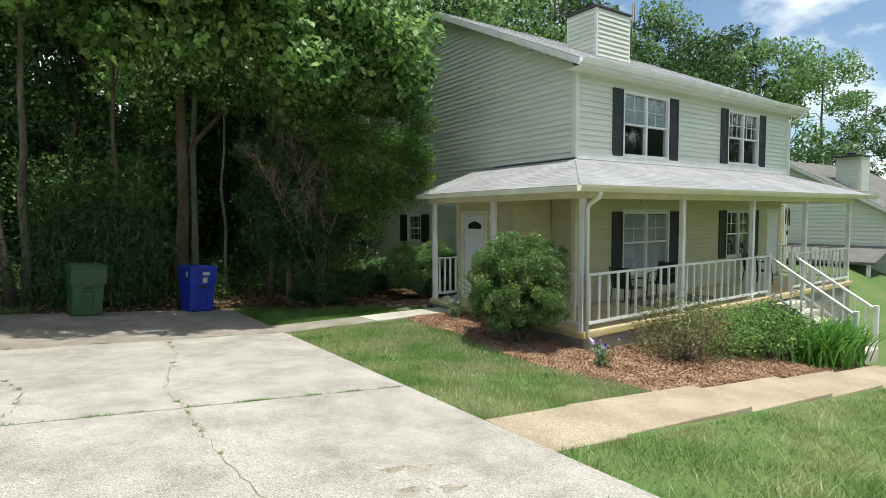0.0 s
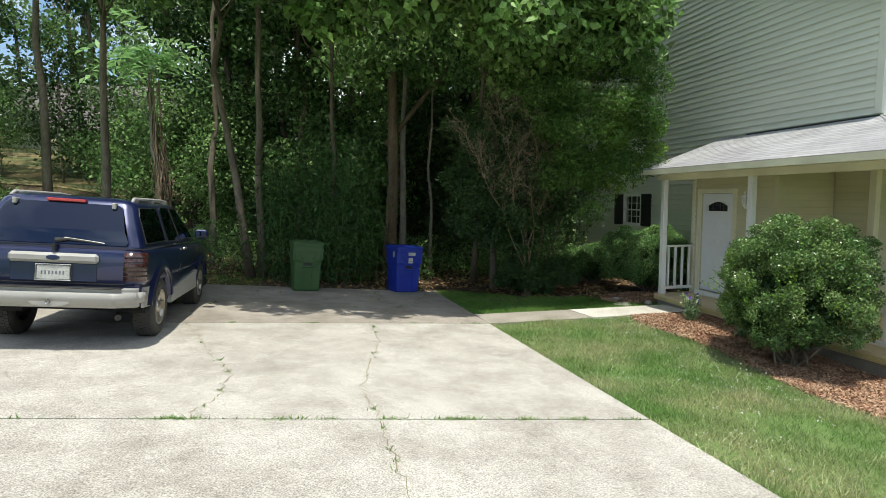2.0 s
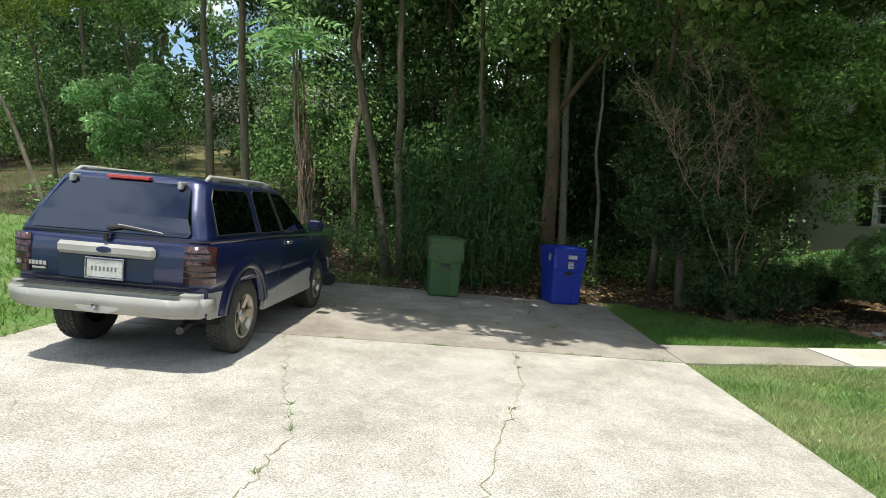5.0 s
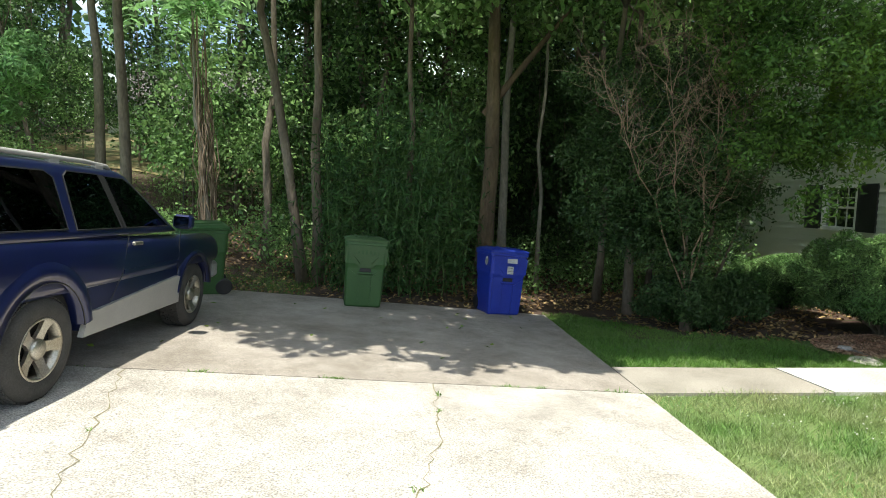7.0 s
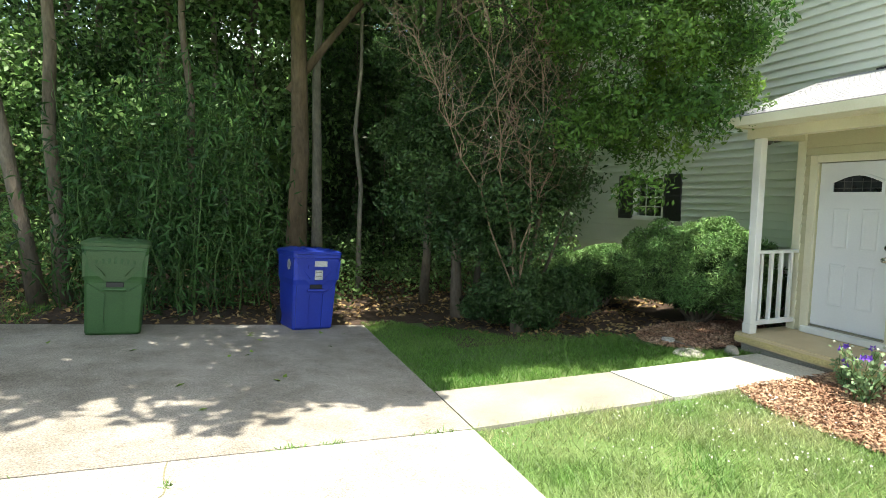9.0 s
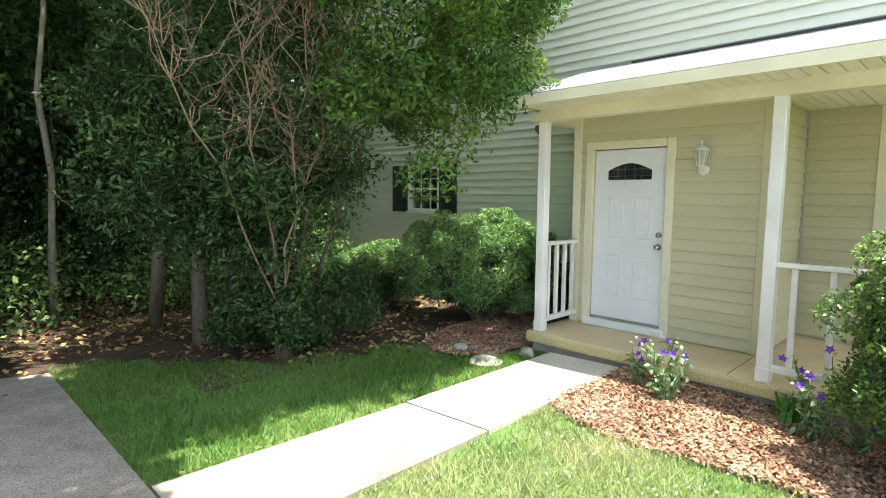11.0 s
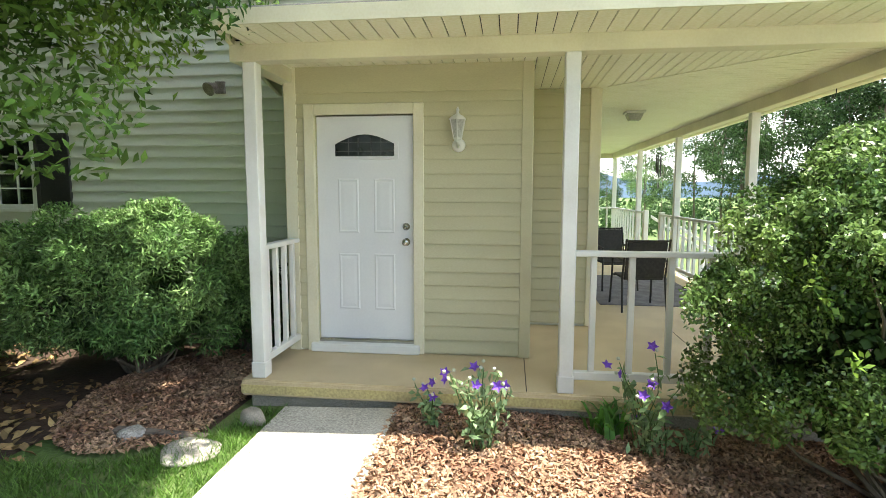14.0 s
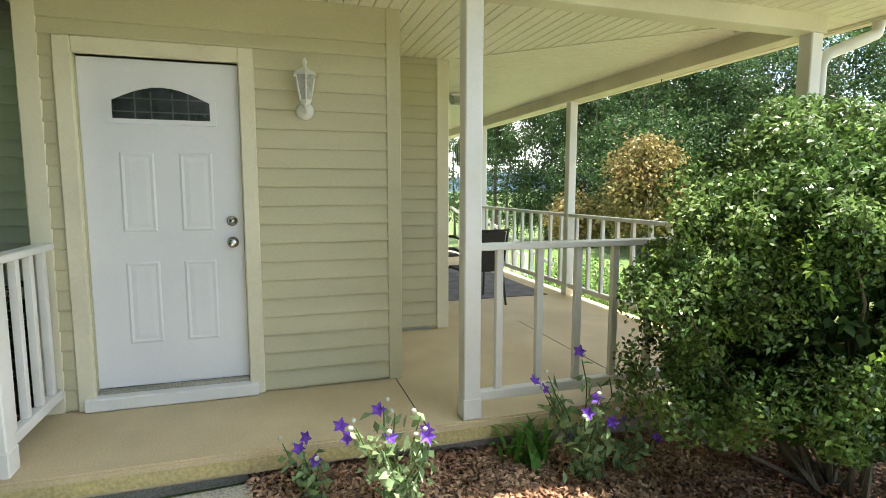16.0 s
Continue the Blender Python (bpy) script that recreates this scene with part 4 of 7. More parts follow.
def suv(m):
    car = thing("suv", "dark blue two-door suv with silver lower cladding, parked on driveway", "car", m)
    WR, WF = -1.32, 1.32
    rear, nose = -2.20, 2.36

    def side(y, z):
        w = 0.885 - 0.05 * max(0, z - 0.95) / 0.2 * 0.4 - 0.03 * max(0, 0.55 - z)
        if y > 1.7:
            w -= 0.16 * ((y - 1.7) / 0.7) ** 2
        if y < -1.95:
            w -= 0.05 * ((-1.95 - y) / 0.25) ** 2
        return w

    low = [(rear + 0.10, 0.50)] + [(WR - 0.47, 0.47)] + arc(WR, 0.40, 0.47, 171, 9, 14) + [(WR + 0.48, 0.40), (WF - 0.48, 0.40)] + arc(WF, 0.40, 0.46, 171, 9, 14) + \
          [(nose - 0.06, 0.46), (nose - 0.02, 0.62), (nose - 0.05, 0.84), (1.75, 0.90), (-1.2, 0.90), (rear + 0.10, 0.90), (rear + 0.04, 0.80), (rear + 0.05, 0.60)]
    bm = slices(low, [(lambda y, z: -side(y, z) + 0.012, 0.012), (lambda y, z: -side(y, z) + 0.05, 0.0), (lambda y, z: side(y, z) - 0.05, 0.0), (lambda y, z: side(y, z) - 0.012, 0.012)])
    body = part("body", bm, CARPAINT, car)

    def shell(levels, n=6):
        """A rounded shell from level rings: height, half width, rear end, front end, rear and front corner radius."""
        bm = bmesh.new()
        rings = []
        for z, w, r, f, cr, cf in levels:
            ring = []
            for sx, sy, a0, rad in ((1, 1, 0, cf), (-1, 1, 90, cf), (-1, -1, 180, cr), (1, -1, 270, cr)):
                for k in range(n + 1):
                    a = radians(a0 + 90 * k / n)
                    ring.append(bm.verts.new((sx * (w - rad) + rad * math.cos(a), (f - rad if sy > 0 else r + rad) + rad * math.sin(a), z)))
            rings.append(ring)
        for r0, r1 in zip(rings, rings[1:]):
            for k in range(len(r0)):
                bm.faces.new((r0[k], r0[(k + 1) % len(r0)], r1[(k + 1) % len(r0)], r1[k]))
        bm.faces.new(list(reversed(rings[0]))), bm.faces.new(rings[-1])
        return bm

    bm = shell([(0.74, 0.872, rear + 0.03, nose - 0.02, 0.15, 0.36), (0.80, 0.884, rear + 0.005, nose, 0.15, 0.36), (0.92, 0.89, rear, nose - 0.01, 0.15, 0.36), (1.02, 0.887, rear, nose - 0.04, 0.15, 0.36),
                (1.10, 0.876, rear + 0.005, nose - 0.10, 0.15, 0.36), (1.15, 0.862, rear + 0.014, nose - 0.20, 0.15, 0.36), (1.172, 0.835, rear + 0.035, nose - 0.34, 0.14, 0.34)])
    for v in bm.verts:
        if v.co.y > 0.55 and v.co.z > 0.74:
            top = 1.172 - 0.16 * min(1, (v.co.y - 0.55) / 1.75) ** 1.6
            v.co.z = 0.74 + (v.co.z - 0.74) * (top - 0.74) / 0.432
    part("body_shell", bm, CARPAINT, car, smooth=True)
    # cabin
    z0, z1 = 1.165, 1.70

    def tumble(y, z):
        return 0.855 - 0.17 * (z - z0) / (z1 - z0)

    def rear_y(z):
        return rear + 0.02 + 0.08 * min(1, (z - 1.165) / 0.195) + (0.19 * (z - 1.36) / 0.30 if z > 1.36 else 0)

    levels = []
    for z in (1.15, 1.20, 1.28, 1.36, 1.45, 1.54, 1.62, 1.67):
        levels.append((z, tumble(0, z), rear_y(z), 0.97 - 0.83 * (z - 1.165) / 0.535, 0.13, 0.24))
    for z, d in ((1.70, 0.03), (1.722, 0.085), (1.738, 0.19), (1.746, 0.36)):
        levels.append((z, tumble(0, 1.67) - d, rear_y(1.67) + d * 0.9, 0.14 - (d - 0.03) * 1.0, 0.13, 0.24))
    part("cabin", shell(levels), CARPAINT, car, smooth=True)

    def pane(poly, sgn, name="side_window", trim=True):
        glass_ = part(name, prism([(sgn * (tumble(y, z) - 0.0 + 0.004), y, z) for y, z in poly], (sgn * 0.004, 0, 0)), TINT, car, "dark tinted glass")
        glass_.visible_shadow = False
        # black sheet behind the glass stands in for the dark cabin
        part("cabin_shade", prism([(sgn * (tumble(y, z) + 0.001), y, z) for y, z in poly], (sgn * 0.002, 0, 0)), UNDER, glass_)
        if trim:
            pts = [(sgn * (tumble(y, z) + 0.006), y, z) for y, z in poly]
            part("window_trim", tube(pts + [pts[0]], 0.007, 5), PLASTIC, glass_)

    for sgn in (1, -1):
        pane([(-1.93, 1.22), (-1.88, 1.54), (-1.80, 1.635), (-1.14, 1.645), (-1.05, 1.60), (-1.03, 1.22)], sgn)
        pane([(-0.92, 1.21), (-0.92, 1.62), (-0.86, 1.66), (-0.45, 1.66), (-0.28, 1.21)], sgn)
        pane([(-0.20, 1.21), (-0.36, 1.65), (-0.06, 1.65), (0.06, 1.60), (0.62, 1.21)], sgn)
        part("pillar_trim", prism([(sgn * (tumble(y, z) + 0.003), y, z) for y, z in ((-0.27, 1.21), (-0.44, 1.66), (-0.37, 1.66), (-0.21, 1.21))], (sgn * 0.006, 0, 0)), PLASTIC, car)
        # cladding, flares, handles, mirrors
        sill = [(WR + 0.44, 0.36), (WF - 0.45, 0.36), (WF - 0.43, 0.64), (WF - 0.5, 0.66), (WR + 0.62, 0.55), (WR + 0.52, 0.56)]
        part("sill_cladding", prism([(sgn * 0.862, y, z) for y, z in sill], (sgn * 0.045, 0, 0)), CLADDING, car, "dusty silver cladding")
        part("quarter_cladding", prism([(sgn * 0.85, y, z) for y, z in [(rear + 0.12, 0.48), (WR - 0.48, 0.46), (WR - 0.47, 0.60), (WR - 0.41, 0.70), (rear + 0.12, 0.72)]], (sgn * 0.028, 0, 0)), CLADDING, car)
        for cy, r0, r1, mt in ((WR, 0.455, 0.63, CARPAINT), (WF, 0.445, 0.53, CARPAINT)):
            o, i = arc(cy, 0.40, r1, 172, 8, 16), arc(cy, 0.40, r0, 172, 8, 16)
            bm = bmesh.new()
            n = len(o)
            a = [bm.verts.new((sgn * 0.868, *p)) for p in o]
            b = [bm.verts.new((sgn * 0.912, p[0] * 0.6 + q[0] * 0.4, p[1] * 0.6 + q[1] * 0.4)) for p, q in zip(o, i)]
            c = [bm.verts.new((sgn * 0.915, *p)) for p in i]
            d = [bm.verts.new((sgn * 0.80, *p)) for p in i]
            for r, s in ((a, b), (b, c), (c, d)):
                for k in range(n - 1):
                    bm.faces.new((r[k], r[k + 1], s[k + 1], s[k]))
            bmesh.ops.recalc_face_normals(bm, faces=bm.faces)
            part("fender_flare", bm, mt, car, smooth=True)
            part("flare_lip", tube([(sgn * 0.914, y, z) for y, z in i], 0.005, 5), PLASTIC, car)
        part("door_seam", tube([(sgn * 0.8865, -0.22, 1.17), (sgn * 0.8865, -0.30, 0.80), (sgn * 0.8865, -0.48, 0.58)], 0.004, 5), PLASTIC, car)
        part("door_seam", tube([(sgn * 0.8865, 0.86, 1.14), (sgn * 0.8865, 0.84, 0.60)], 0.004, 5), PLASTIC, car)
        part("body_moulding", prism([(sgn * 0.883, y, z) for y, z in ((-0.28, 0.80), (0.84, 0.80), (0.84, 0.84), (-0.28, 0.84))], (sgn * 0.012, 0, 0)), CARPAINT, car)
        part("door_handle", box(min(sgn * 0.88, sgn * 0.912), max(sgn * 0.88, sgn * 0.912), -0.16, 0.0, 1.05, 1.085, 0.008), ALLOY, car)
        mir = part("side_mirror", box(min(sgn * 0.90, sgn * 1.09), max(sgn * 0.90, sgn * 1.09), 0.60, 0.73, 1.19, 1.34, 0.03), CARPAINT, car)
        part("mirror_glass", box(min(sgn * 0.92, sgn * 1.07), max(sgn * 0.92, sgn * 1.07), 0.596, 0.60, 1.21, 1.32), TINT, mir)
        rail = part("roof_rail", tube([(sgn * 0.63, -1.78, 1.70), (sgn * 0.625, -1.70, 1.745), (sgn * 0.62, -0.5, 1.76), (sgn * 0.615, -0.16, 1.745), (sgn * 0.61, -0.06, 1.70)], [0.018, 0.022, 0.020, 0.018, 0.012], 8), CLADDING, car, smooth=True)
        for y in (-1.6, -0.9, -0.3):
            part("rail_foot", box(sgn * 0.62 - 0.02, sgn * 0.62 + 0.02, y - 0.06, y + 0.06, 1.69, 1.75, 0.006), CLADDING, rail)
        # tail lamp wraps the corner

        def wrap(r0, r1, z, high):
            """A curved band round the rear corner of the body, between two radii."""
            at = [radians(270 + 90 * k / 8) for k in range(9)]
            cx, cy = 0.74, rear + 0.15
            edge = [(0.69, cy - r1)] + [(cx + r1 * math.cos(a), cy + r1 * math.sin(a)) for a in at] + [(cx + r0 * math.cos(a), cy + r0 * math.sin(a)) for a in reversed(at)] + [(0.69, cy - r0)]
            return prism([(sgn * x, y, z) for x, y in edge], (0, 0, high))

        lamp = part("tail_lamp", wrap(0.10, 0.164, 0.80, 0.33), REDLENS, car, "smoked red lens", True)
        for k in range(1, 6):
            part("lens_rib", wrap(0.12, 0.168, 0.795 + k * 0.055, 0.010), PLASTIC, lamp)
        part("wheel_well", prism([(sgn * 0.80, *p) for p in arc(WR, 0.40, 0.46, 180, 0, 12)] + [(sgn * 0.80, WR + 0.46, 0.36), (sgn * 0.80, WR - 0.46, 0.36)], (-sgn * 0.32, 0, 0)), UNDER, car)
        part("wheel_well", prism([(sgn * 0.80, *p) for p in arc(WF, 0.40, 0.45, 180, 0, 12)] + [(sgn * 0.80, WF + 0.45, 0.36), (sgn * 0.80, WF - 0.45, 0.36)], (-sgn * 0.32, 0, 0)), UNDER, car)
        for cy in (WR, WF):
            wheel = new("wheel")
            wheel.parent = car
            wheel.matrix_local = pose(sgn * 0.76, cy, 0.375, 0, sgn * 90, 0)
            bm = lathe([(0.21, -0.10), (0.30, -0.125), (0.355, -0.11), (0.375, -0.07), (0.377, 0.07), (0.355, 0.115), (0.30, 0.13), (0.225, 0.12), (0.21, 0.09)], 40, cap=False)
            part("tyre", bm, RUBBER, wheel, smooth=True)
            bm = bmesh.new()
            for k in range(48):
                for row in (-0.075, -0.025, 0.025, 0.075):
                    a = (k + (0.5 if row in (-0.025, 0.075) else 0)) * math.tau / 48
                    bb = box(0.372, 0.383, -0.018, 0.018, row - 0.02, row + 0.02)
                    bb.transform(Matrix.Rotation(a, 4, "Z"))
                    tmp = bpy.data.meshes.new("t")
                    bb.to_mesh(tmp)
                    bb.free()
                    bm.from_mesh(tmp)
                    bpy.data.meshes.remove(tmp)
            part("tread", bm, RUBBER, wheel)
            part("rim", lathe([(0.215, 0.10), (0.232, 0.115), (0.225, 0.125), (0.205, 0.115), (0.195, 0.03), (0.195, -0.02)], 36, cap=False), ALLOY, wheel, smooth=True)
            part("brake_disc", lathe([(0.20, -0.02), (0.20, 0.0), (0.05, 0.002)], 24), UNDER, wheel)
            for k in range(5):
                a = k * math.tau / 5 + 0.3
                bm = bmesh.new()
                prism([(0.05, -0.045, 0.055), (0.14, -0.036, 0.075), (0.208, -0.052, 0.095), (0.208, 0.052, 0.095), (0.14, 0.036, 0.075), (0.05, 0.045, 0.055)], (0, 0, 0.028), bm)
                bm.transform(Matrix.Rotation(a, 4, "Z"))
                part("spoke", bm, ALLOY, wheel)
            part("hub_cap", lathe([(0.075, 0.05), (0.075, 0.10), (0.066, 0.112), (0.02, 0.116)], 24), ALLOY, wheel, smooth=True)
    # rear: bumper, tailgate, glass, plate, lamp, wiper
    bm = prism([(-0.90, rear + 0.22, 0.50), (-0.88, rear - 0.06, 0.50), (-0.62, rear - 0.15, 0.50), (0.62, rear - 0.15, 0.50), (0.88, rear - 0.06, 0.50), (0.90, rear + 0.22, 0.50)], (0, 0, 0.22))
    for v in bm.verts:
        if v.co.z < 0.6:
            v.co.y += 0.06
            v.co.z -= 0.02 * (abs(v.co.x) < 0.7)
    bmesh.ops.bevel(bm, geom=list(bm.edges), offset=0.05, segments=4, affect="EDGES")
    bumper = part("rear_bumper", bm, CLADDING, car, "scuffed silver bumper", True)
    part("step_pad", box(-0.7, 0.7, rear - 0.13, rear - 0.0, 0.716, 0.726, 0.003), PLASTIC, bumper)
    bm = lathe([(0.20, 0), (0.20, 0.006), (0.17, 0.007)], 28)
    bm.transform(Matrix.Translation((0, rear - 0.105, 0.57)) @ Matrix.Rotation(radians(90), 4, "X") @ Matrix.Diagonal((1, 0.32, 1, 1)))
    part("hitch_recess", bm, CLADDING, bumper)
    part("tow_ball", tube([(0, rear - 0.10, 0.56), (0, rear - 0.16, 0.565), (0, rear - 0.165, 0.60)], [0.02, 0.02, 0.024], 10), STEEL, bumper)
    glass_r = [(-0.70, 1.20), (0.70, 1.20), (0.72, 1.24), (0.59, 1.62), (0.54, 1.655), (-0.54, 1.655), (-0.59, 1.62), (-0.72, 1.24)]

    bm = bmesh.new()
    ring = [bm.verts.new((x, rear_y(z) - 0.030, z)) for x, z in glass_r]
    cen = [bm.verts.new((x * 0.9, rear_y(1.36) - 0.036, 1.36)) for x, z in ((-0.74, 0), (0.74, 0))]
    bm.faces.new((ring[7], ring[0], ring[1], ring[2], cen[1], cen[0])), bm.faces.new((cen[0], cen[1], ring[2], ring[3], ring[4], ring[5], ring[6], ring[7]))
    bmesh.ops.recalc_face_normals(bm, faces=bm.faces)
    rg = part("rear_window", bm, TINT, car, "dark tinted liftgate glass")
    rg.visible_shadow = False
    # the same black sheet for cabin darkness, behind the liftgate glass
    bm = bmesh.new()
    ring = [bm.verts.new((x, rear_y(z) - 0.022, z)) for x, z in glass_r]
    cen = [bm.verts.new((x * 0.9, rear_y(1.36) - 0.028, 1.36)) for x, z in ((-0.74, 0), (0.74, 0))]
    bm.faces.new((ring[7], ring[0], ring[1], ring[2], cen[1], cen[0])), bm.faces.new((cen[0], cen[1], ring[2], ring[3], ring[4], ring[5], ring[6], ring[7]))
    part("cabin_shade", bm, UNDER, rg)
    part("high_brake_lamp", box(-0.20, 0.20, rear + 0.24, rear + 0.30, 1.665, 1.70, 0.008), REDLAMP, car, "red brake lamp")
    for x in (-0.50, 0.50):
        part("glass_hinge", box(x - 0.02, x + 0.02, rear + 0.20, rear + 0.31, 1.61, 1.68, 0.008), CLADDING, car)
    part("wiper_arm", tube([(0.0, rear + 0.01, 1.235), (0.12, rear + 0.005, 1.25), (0.46, rear + 0.015, 1.215)], [0.03, 0.014, 0.008], 8), PLASTIC, car)
    part("wiper_blade", tube([(0.08, rear + 0.02, 1.265), (0.50, rear + 0.02, 1.215)], 0.009, 6), ALLOY, car)
    gar = part("plate_garnish", box(-0.44, 0.44, rear - 0.045, rear + 0.02, 0.985, 1.095, 0.03), CLADDING, car, "silver tailgate garnish")
    bm = lathe([(0.055, 0), (0.055, 0.008), (0.04, 0.012)], 24)
    bm.transform(Matrix.Translation((0, rear - 0.045, 1.045)) @ Matrix.Rotation(radians(90), 4, "X") @ Matrix.Diagonal((1.2, 0.5, 1, 1)))
    part("oval_badge", bm, CARPAINT, gar)
    part("gate_recess", box(-0.42, 0.42, rear - 0.004, rear + 0.01, 0.78, 0.98, 0.004), CARPAINT, car)
    pl = part("licence_plate", box(-0.16, 0.16, rear - 0.03, rear - 0.02, 0.80, 0.955, 0.006), PLATE, car, "white licence plate")
    part("plate_frame", tube([(-0.17, rear - 0.028, 0.79), (0.17, rear - 0.028, 0.79), (0.17, rear - 0.028, 0.965), (-0.17, rear - 0.028, 0.965), (-0.17, rear - 0.028, 0.79)], 0.009, 6), STEEL, pl)
    for k in range(7):
        part("plate_mark", box(-0.118 + k * 0.035, -0.102 + k * 0.035, rear - 0.0325, rear - 0.0295, 0.855, 0.895), GREYPRINT, pl)
    for k in range(8):
        part("badge_mark", box(-0.80 + k * 0.034, -0.775 + k * 0.034, rear - 0.012, rear - 0.002, 0.862, 0.895), CLADDING, car)
    part("badge_mark", box(-0.66, -0.54, rear - 0.012, rear - 0.002, 0.83, 0.845), CLADDING, car)
    part("gate_seam", box(-0.70, 0.70, rear - 0.006, rear + 0.004, 0.755, 0.763), PLASTIC, car)
    part("gate_lock", tube([(0, rear - 0.02, 1.12), (0, rear - 0.03, 1.19)], 0.02, 10), PLASTIC, car)
    part("floor_pan", box(-0.72, 0.72, rear + 0.30, nose - 0.15, 0.43, 0.60), UNDER, car)
    part("axle", tube([(-0.7, WR, 0.36), (0.7, WR, 0.36)], 0.05, 10), UNDER, car)
    part("exhaust", tube([(0.45, -0.5, 0.33), (0.5, -1.7, 0.34), (0.62, rear + 0.1, 0.36)], 0.035, 10), RUBBER, car)
    part("front_bumper", box(-0.78, 0.78, nose - 0.12, nose + 0.06, 0.45, 0.68, 0.04), CLADDING, car)
    part("windscreen", prism([(-0.46, 0.18, 1.66), (0.46, 0.18, 1.66), (0.60, 0.955, 1.19), (-0.60, 0.955, 1.19)], (0, 0.012, 0.02)), TINT, car)
    part("antenna", tube([(0.74, 1.25, 1.12), (0.74, 1.22, 1.85)], 0.004, 5), PLASTIC, car)
    return car


CX, CY = -2.51, 10.44
suv(pose(CX, CY, gzf(CX, CY) + 0.02, -1.86, 4.74, 0))


# ---- wheeled bins ----
def cart(m, paint, label, top_paint=None, stickers=False):
    c = thing("wheeled_bin", label, "wheeled bin", m, "wheeled bins")
    H = 1.02
    prof = [(0.0, 0.282, 0.285), (0.03, 0.292, 0.30), (0.62, 0.312, 0.33), (0.66, 0.32, 0.338), (0.70, 0.33, 0.352), (1.0, 0.338, 0.366), (1.005, 0.35, 0.38), (1.045, 0.35, 0.38), (1.05, 0.33, 0.36)]

    def ring(bm, w, d, z, r=0.06, n=4):
        pts = []
        for sx, sy, a0 in ((1, 1, 0), (-1, 1, 90), (-1, -1, 180), (1, -1, 270)):
            for k in range(n + 1):
                a = radians(a0 + 90 * k / n)
                pts.append(bm.verts.new((sx * (w - r) + r * math.cos(a), sy * (d - r) + r * math.sin(a), z)))
        return pts

    bm = bmesh.new()
    rings = [ring(bm, w, d, z) for z, w, d in prof]
    for r0, r1 in zip(rings, rings[1:]):
        for k in range(len(r0)):
            bm.faces.new((r0[k], r0[(k + 1) % len(r0)], r1[(k + 1) % len(r0)], r1[k]))
    bm.faces.new(list(reversed(rings[0]))), bm.faces.new(rings[-1])
    body = part("body", bm, paint, c)
    # lid
    bm = bmesh.new()
    rings = [ring(bm, w, d, z) for z, w, d in ((1.05, 0.355, 0.385), (1.085, 0.36, 0.39), (1.105, 0.33, 0.36), (1.125, 0.26, 0.29), (1.13, 0.1, 0.12))]
    for r0, r1 in zip(rings, rings[1:]):
        for k in range(len(r0)):
            bm.faces.new((r0[k], r0[(k + 1) % len(r0)], r1[(k + 1) % len(r0)], r1[k]))
    bm.faces.new(list(reversed(rings[0]))), bm.faces.new(rings[-1])
    lid = part("lid", bm, top_paint or paint, c, "faded lid" if top_paint else "")
    for x in (-0.18, 0.0, 0.18):
        part("lid_rib", box(x - 0.02, x + 0.02, -0.30, 0.30, 1.118, 1.136, 0.006), top_paint or paint, lid)
    part("hinge_bar", tube([(-0.27, 0.40, 1.03), (0.27, 0.40, 1.03)], 0.018, 8), paint, c)
    # moulded front: yoke, lifting bar, panel
    for sgn in (-1, 1):
        part("shoulder", prism([(sgn * 0.335, -0.362, 0.98), (sgn * 0.10, -0.372, 0.72), (sgn * 0.10, -0.352, 0.69), (sgn * 0.325, -0.34, 0.69)], (0, 0.03, 0)), top_paint or paint, body)
        part("side_rib", prism([(sgn * 0.26, -0.298, 0.03), (sgn * 0.10, -0.298, 0.03), (sgn * 0.105, -0.324, 0.50), (sgn * 0.28, -0.329, 0.62)], (0, -0.022, 0)), paint, body)
    part("front_bib", prism([(-0.30, -0.366, 0.985), (0.30, -0.366, 0.985), (0.26, -0.352, 0.80), (0.10, -0.338, 0.64), (-0.10, -0.338, 0.64), (-0.26, -0.352, 0.80)], (0, -0.012, 0)), top_paint or paint, body)
    for k in range(7):
        x = -0.19 + k * 0.063
        part("moulded_mark", box(x - 0.012, x + 0.012, -0.377, -0.365, 0.85, 0.89 + 0.035 * (1 - abs(k - 3) / 3), 0.002), paint, body)
    # shadow inside the grip hollow, painted as a black block
    part("grip_shadow", box(-0.09, 0.09, -0.337, -0.30, 0.57, 0.63, 0.006), PLASTIC, body)
    part("grip_bar", tube([(-0.12, -0.345, 0.545), (0.12, -0.345, 0.545)], 0.018, 8), paint, body)
    part("lower_recess", prism([(-0.085, -0.299, 0.06), (0.085, -0.299, 0.06), (0.085, -0.325, 0.50), (-0.085, -0.325, 0.50)], (0, -0.004, 0)), paint, body)
    part("axle", tube([(-0.29, 0.31, 0.13), (0.29, 0.31, 0.13)], 0.012, 8), PLASTIC, c)
    for sgn in (-1, 1):
        bm = lathe([(0.04, -0.03), (0.11, -0.035), (0.13, -0.025), (0.13, 0.025), (0.11, 0.035), (0.04, 0.03)], 24)
        bm.transform(pose(sgn * 0.27, 0.31, 0.13, 0, 90, 0))
        part("wheel", bm, PLASTIC, c, "black plastic wheel")
    if stickers:
        part("sticker", box(-0.05, 0.13, -0.386, -0.378, 0.885, 0.96), PLATE, body, "white paper label")
        part("sticker", box(-0.035, 0.075, -0.372, -0.353, 0.70, 0.83), PLATE, body, "white paper label")
